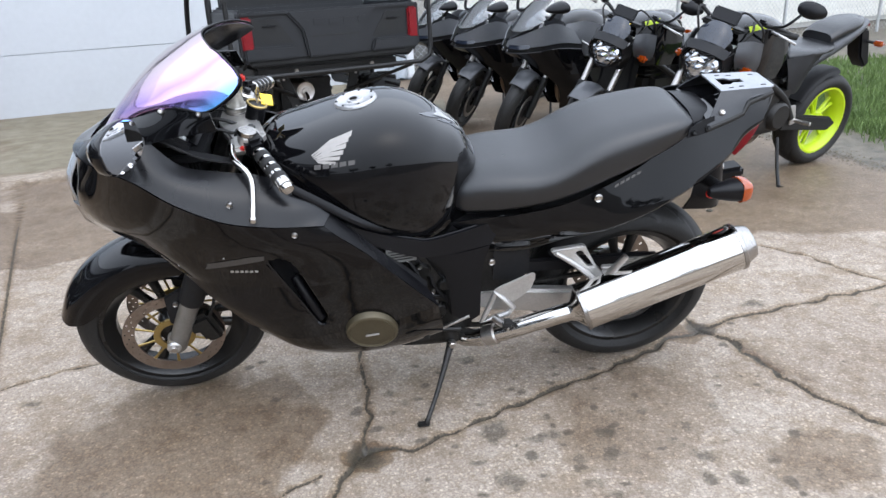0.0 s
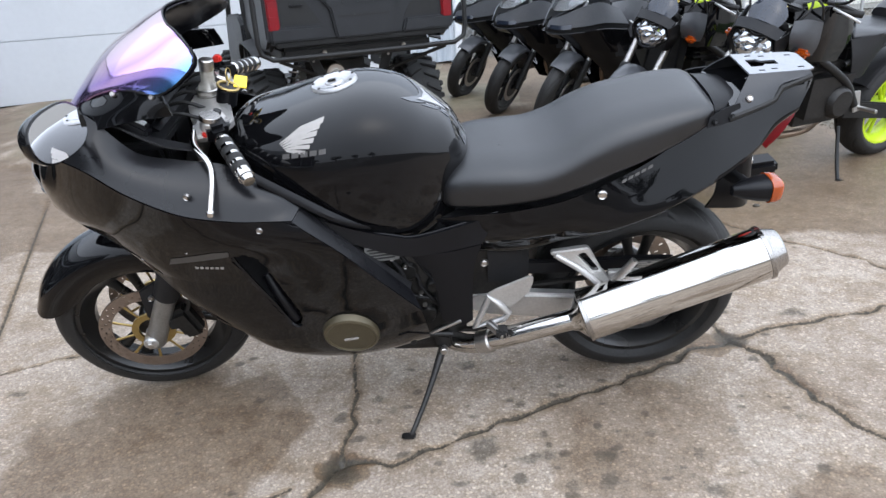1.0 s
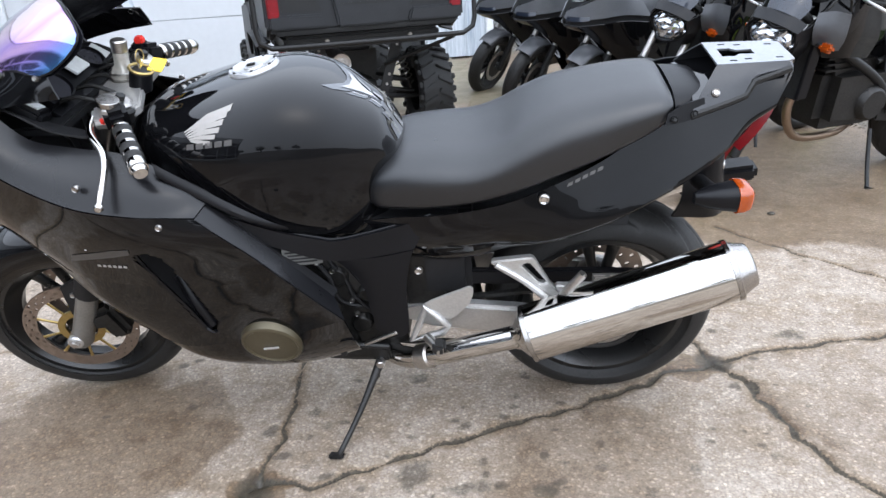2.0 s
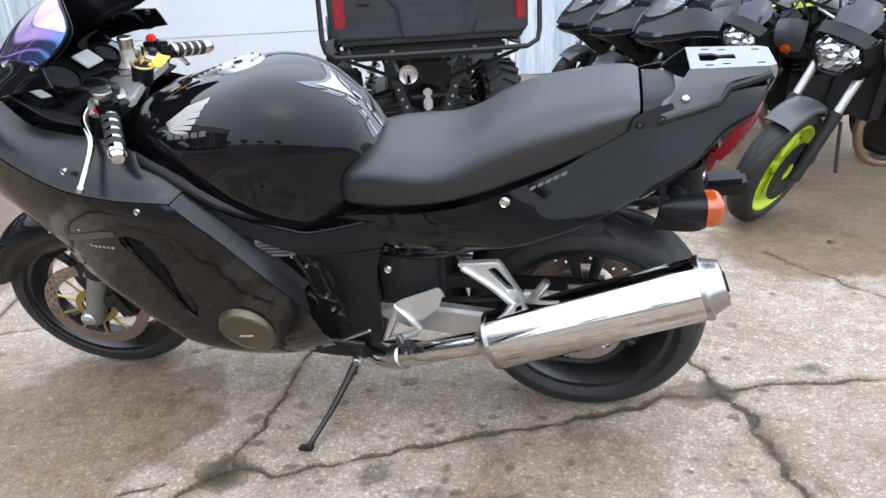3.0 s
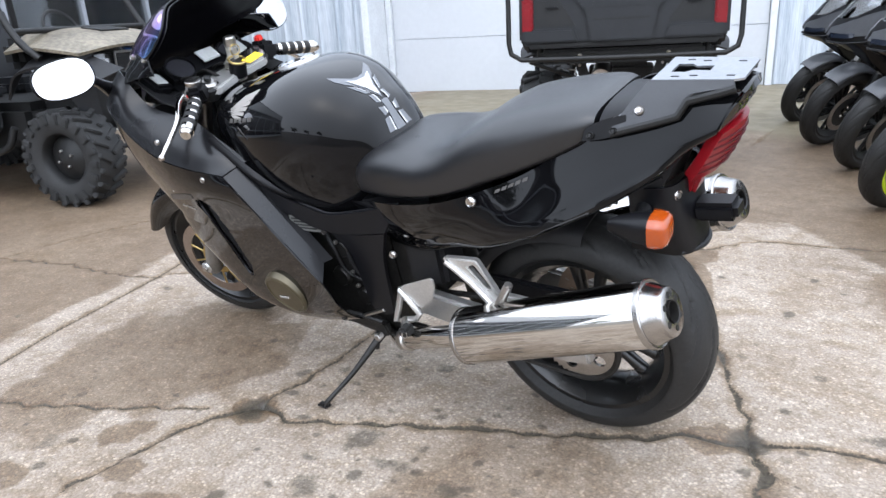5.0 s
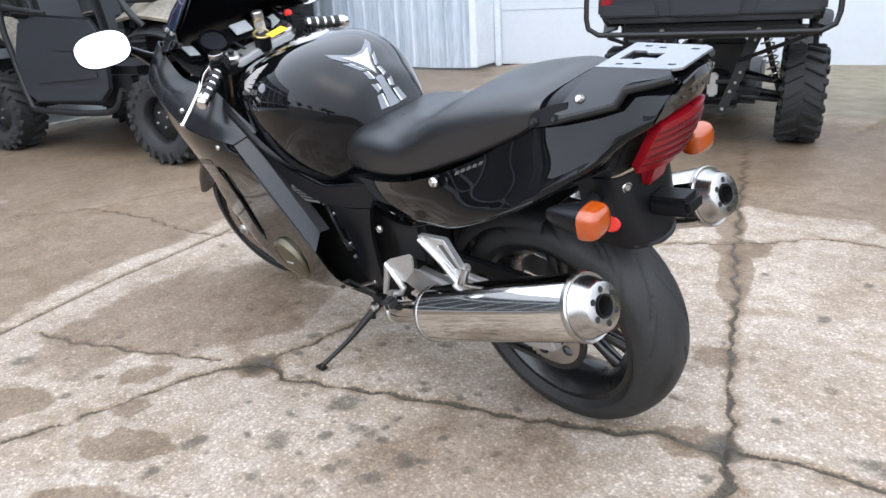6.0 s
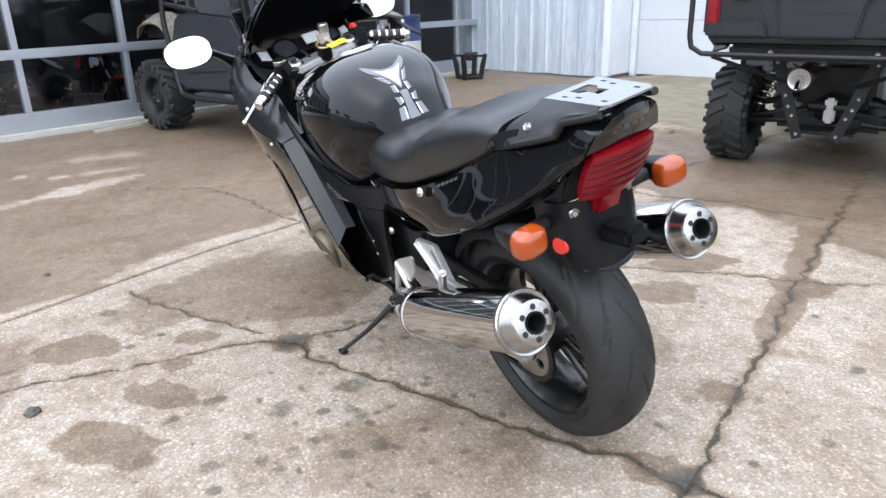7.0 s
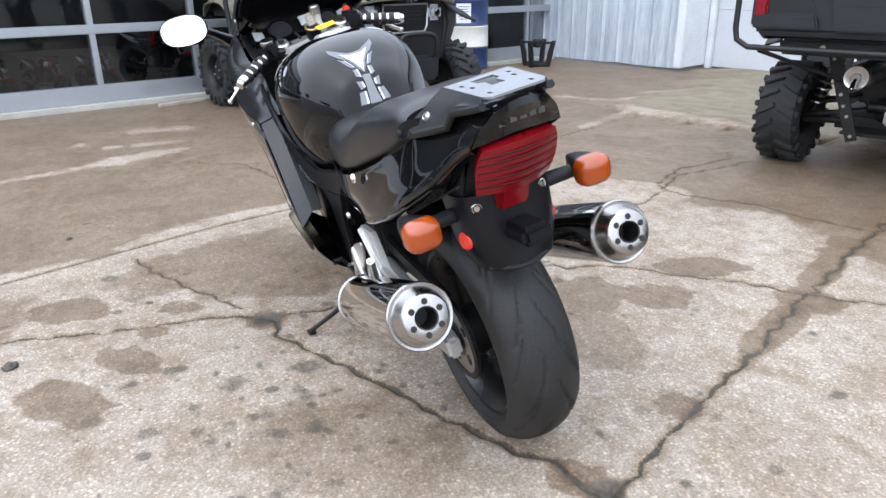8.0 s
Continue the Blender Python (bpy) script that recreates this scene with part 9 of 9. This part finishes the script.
def white_house():
    h = thing("house", WALL, "white weatherboarded house behind the fence", "house")
    u0, u1, n, top = 4.2, 20.0, 10.2, 3.3
    part("wall", box((u0 + u1) / 2, n + 0.15, top / 2, u1 - u0, 0.2, top), MORTAR, h)
    k, z = 0, 0.1
    first = None
    while z < top:
        b = box((u0 + u1) / 2, n + 0.02, z + 0.075, u1 - u0, 0.03, 0.165, 0.004, Matrix.Rotation(radians(4), 4, "X"))
        part("board", b, BRICKWHITE, h)
        z += 0.15
    part("roof", plate([(n - 0.5, top - 0.05), (n + 3.2, top + 1.7), (n + 6.9, top - 0.05), (n + 6.8, top - 0.25), (n + 3.2, top + 1.45), (n - 0.4, top - 0.25)], u0 - 0.4, u1 + 0.4, 0, "x"), ROOFMAT, h)
    w = part("window", box(5.6, n - 0.03, 1.55, 0.95, 0.05, 0.75, 0.01), TRIMWHITE, h, "white framed window")
    part("pane", box(5.6, n - 0.058, 1.55, 0.83, 0.008, 0.63), mat("dark_window_pane", (0.02, 0.022, 0.025), 0.08), w)


white_house()

GRASS = mat("yard_grass", (0.07, 0.13, 0.028), 0.6, vary=0.4, scale=4, second=(0.17, 0.25, 0.07))


def turf():
    rng = np.random.default_rng(5)
    verts, faces = [], []
    for _ in range(26000):
        r = rng.random() ** 1.8
        y = 4.3 + 4.4 * r
        x = 2.48 - 0.22 * (y - 4.25) + 0.75 + 0.10 * rng.normal() + rng.random() * (1.2 + 4.2 * r)
        if x * N.x + y * N.y > 10.1:
            continue
        h, a = rng.uniform(0.03, 0.08) * (1 + 0.4 * r), rng.uniform(0, 6.28)
        w = 0.004 + 0.004 * r
        bx, by = rng.normal(0, 0.03, 2)
        i = len(verts)
        dx, dy = w * math.cos(a), w * math.sin(a)
        verts += [(x - dx, y - dy, -0.02), (x + dx, y + dy, -0.02), (x + bx * 0.5 + dx * 0.6, y + by * 0.5 + dy * 0.6, h * 0.6), (x + bx, y + by, h), (x + bx * 0.5 - dx * 0.6, y + by * 0.5 - dy * 0.6, h * 0.6)]
        faces.append((i, i + 1, i + 2, i + 3, i + 4))
    me = bpy.data.meshes.new("turf")
    me.from_pydata([(a * K, b * K, c * K) for a, b, c in verts], [], faces)
    me.materials.append(GRASS)
    return tagged(new("grass", me), "short green grass beyond the concrete edge", "grass", kind="stuff")


turf()


def litter():
    """Gravel, leaf crumbs and grit along the concrete's edge and in the joints."""
    rng = np.random.default_rng(9)
    verts, faces = [], []
    base = [(1, 0, 0), (-0.5, 0.85, 0), (-0.5, -0.85, 0), (0.1, 0.1, 0.8)]
    for k in range(900):
        if k < 500:
            y = rng.uniform(3.9, 5.2)
            x, s = 2.48 - 0.22 * (y - 4.25) + rng.normal(0.05, 0.07), rng.uniform(0.004, 0.012)
        else:
            x, y, s = rng.uniform(-2.4, 1.7), rng.uniform(0.5, 4.2), rng.uniform(0.0012, 0.0035)
        a = rng.uniform(0, 6.28)
        i = len(verts)
        verts += [(x + s * (p * math.cos(a) - q * math.sin(a)), y + s * (p * math.sin(a) + q * math.cos(a)), s * r) for p, q, r in base]
        faces += [(i, i + 1, i + 3), (i + 1, i + 2, i + 3), (i + 2, i, i + 3)]
    me = bpy.data.meshes.new("grit")
    me.from_pydata([(a * K, b * K, c * K) for a, b, c in verts], [], faces)
    me.materials.append(mat("mixed_grit", (0.16, 0.14, 0.11), 0.9, vary=0.5, scale=30))
    return tagged(new("gravel", me), "scattered grit and small stones on the concrete", "gravel", kind="stuff")


litter()


def clod(x, y, r, seed):
    """One lump of dry soil."""
    bm = bmesh.new()
    bmesh.ops.create_icosphere(bm, subdivisions=3, radius=r)
    for v in bm.verts:
        f = 1 + 0.45 * noise.noise(v.co * (2.2 / r) + Vector((seed, 0, 0)))
        v.co = Vector((v.co.x * f * 1.2, v.co.y * f, max(v.co.z * f * 0.6, -0.25 * r)))
    return solid("soil_lump", bm, mat("dry_dark_soil", (0.07, 0.062, 0.05), 0.95, vary=0.4, bump=0.6) if seed == 1 else bpy.data.materials["dry_dark_soil"], "crumbly lump of dark dry soil on the concrete", "soil", "soil lumps", m=Matrix.Translation((x * K, y * K, 0.2 * r)))


clod(-0.17, 0.80, 0.022, 1)
clod(-1.30, 0.81, 0.012, 2)
clod(1.36, 3.35, 0.014, 3)

# ---- showroom stock behind the glass ----
SMALL = SHOP @ Matrix.Scale(0.6 / K, 4)
stock = street_bike("motorcycle", SMALL @ pose(-0.55, 1.9, 0.07, 0, 0, -62), "small red and white youth motorcycle in the dim showroom", "showroom motorcycles", True, FRAMEBLK, WHITE, RED_WORN, WHITE, steer=10, lean=6, mirrors=False)
for k, s in enumerate((-6.0, -5.0, -4.1, -3.2, -2.3, -1.4, 0.4, 1.3, 2.2, 3.1)):
    copy_thing(stock, SMALL @ pose(s, 1.85 + 0.18 * (k % 3), 0.07, 0, 0, -60 - 5 * (k % 3)) @ pose(0, 0, 0, -6, 0, 0))

# ---- what stands behind the camera and shows in the bodywork ----
BARK = mat("grey_brown_bark", (0.12, 0.10, 0.08), 0.9, vary=0.3, bump=0.6)
LEAF = mat("dark_green_leaves", (0.035, 0.07, 0.015), 0.6, vary=0.5, scale=2, second=(0.07, 0.11, 0.03))


def tree(x, y, hgt, seed):
    rng = np.random.default_rng(seed)
    v = thing("tree", Matrix.Translation((x, y, 0)), "broad leafy green tree at the far side of the yard", "tree", "trees across the yard")
    part("trunk", tube([(0, 0, -0.1), (0.1, 0.05, hgt * 0.25), (0.0, 0.1, hgt * 0.5), (0.1, 0, hgt * 0.8)], [0.32, 0.24, 0.18, 0.05], 10, 14), BARK, v)
    tips = []
    for k in range(9):
        a, z = rng.uniform(0, 6.28), hgt * rng.uniform(0.3, 0.7)
        r = hgt * rng.uniform(0.2, 0.36)
        tip = (r * math.cos(a), r * math.sin(a), z + hgt * rng.uniform(0.08, 0.25))
        part("limb", tube([(0.05, 0.05, z), (tip[0] * 0.5, tip[1] * 0.5, (z + tip[2]) / 2 + 0.2), tip], [0.10, 0.06, 0.02], 7, 8), BARK, v)
        tips.append(tip)
    tips.append((0, 0, hgt * 0.9))
    verts, faces = [], []
    for _ in range(3600):
        c = tips[rng.integers(len(tips))]
        p = np.array(c) + rng.normal(0, hgt * 0.09, 3)
        s = rng.uniform(0.06, 0.15)
        e1, e2 = rng.normal(0, 1, 3), rng.normal(0, 1, 3)
        e1, e2 = e1 / np.linalg.norm(e1) * s, e2 / np.linalg.norm(e2) * s * 0.6
        i = len(verts)
        verts += [tuple(p - e1), tuple(p + e2), tuple(p + e1), tuple(p - e2)]
        faces.append((i, i + 1, i + 2, i + 3))
    me = bpy.data.meshes.new("crown")
    me.from_pydata(verts, [], faces)
    me.materials.append(LEAF)
    crown = new("crown", me)
    crown.parent = v
    tagged(crown, kind="stuff")


for k, (x, y, h) in enumerate(((-21, -27, 4.2), (-12, -31, 3.8), (-4, -33, 4.6), (4, -34, 3.9), (13, -32, 4.3))):
    tree(x, y, h, 20 + k)
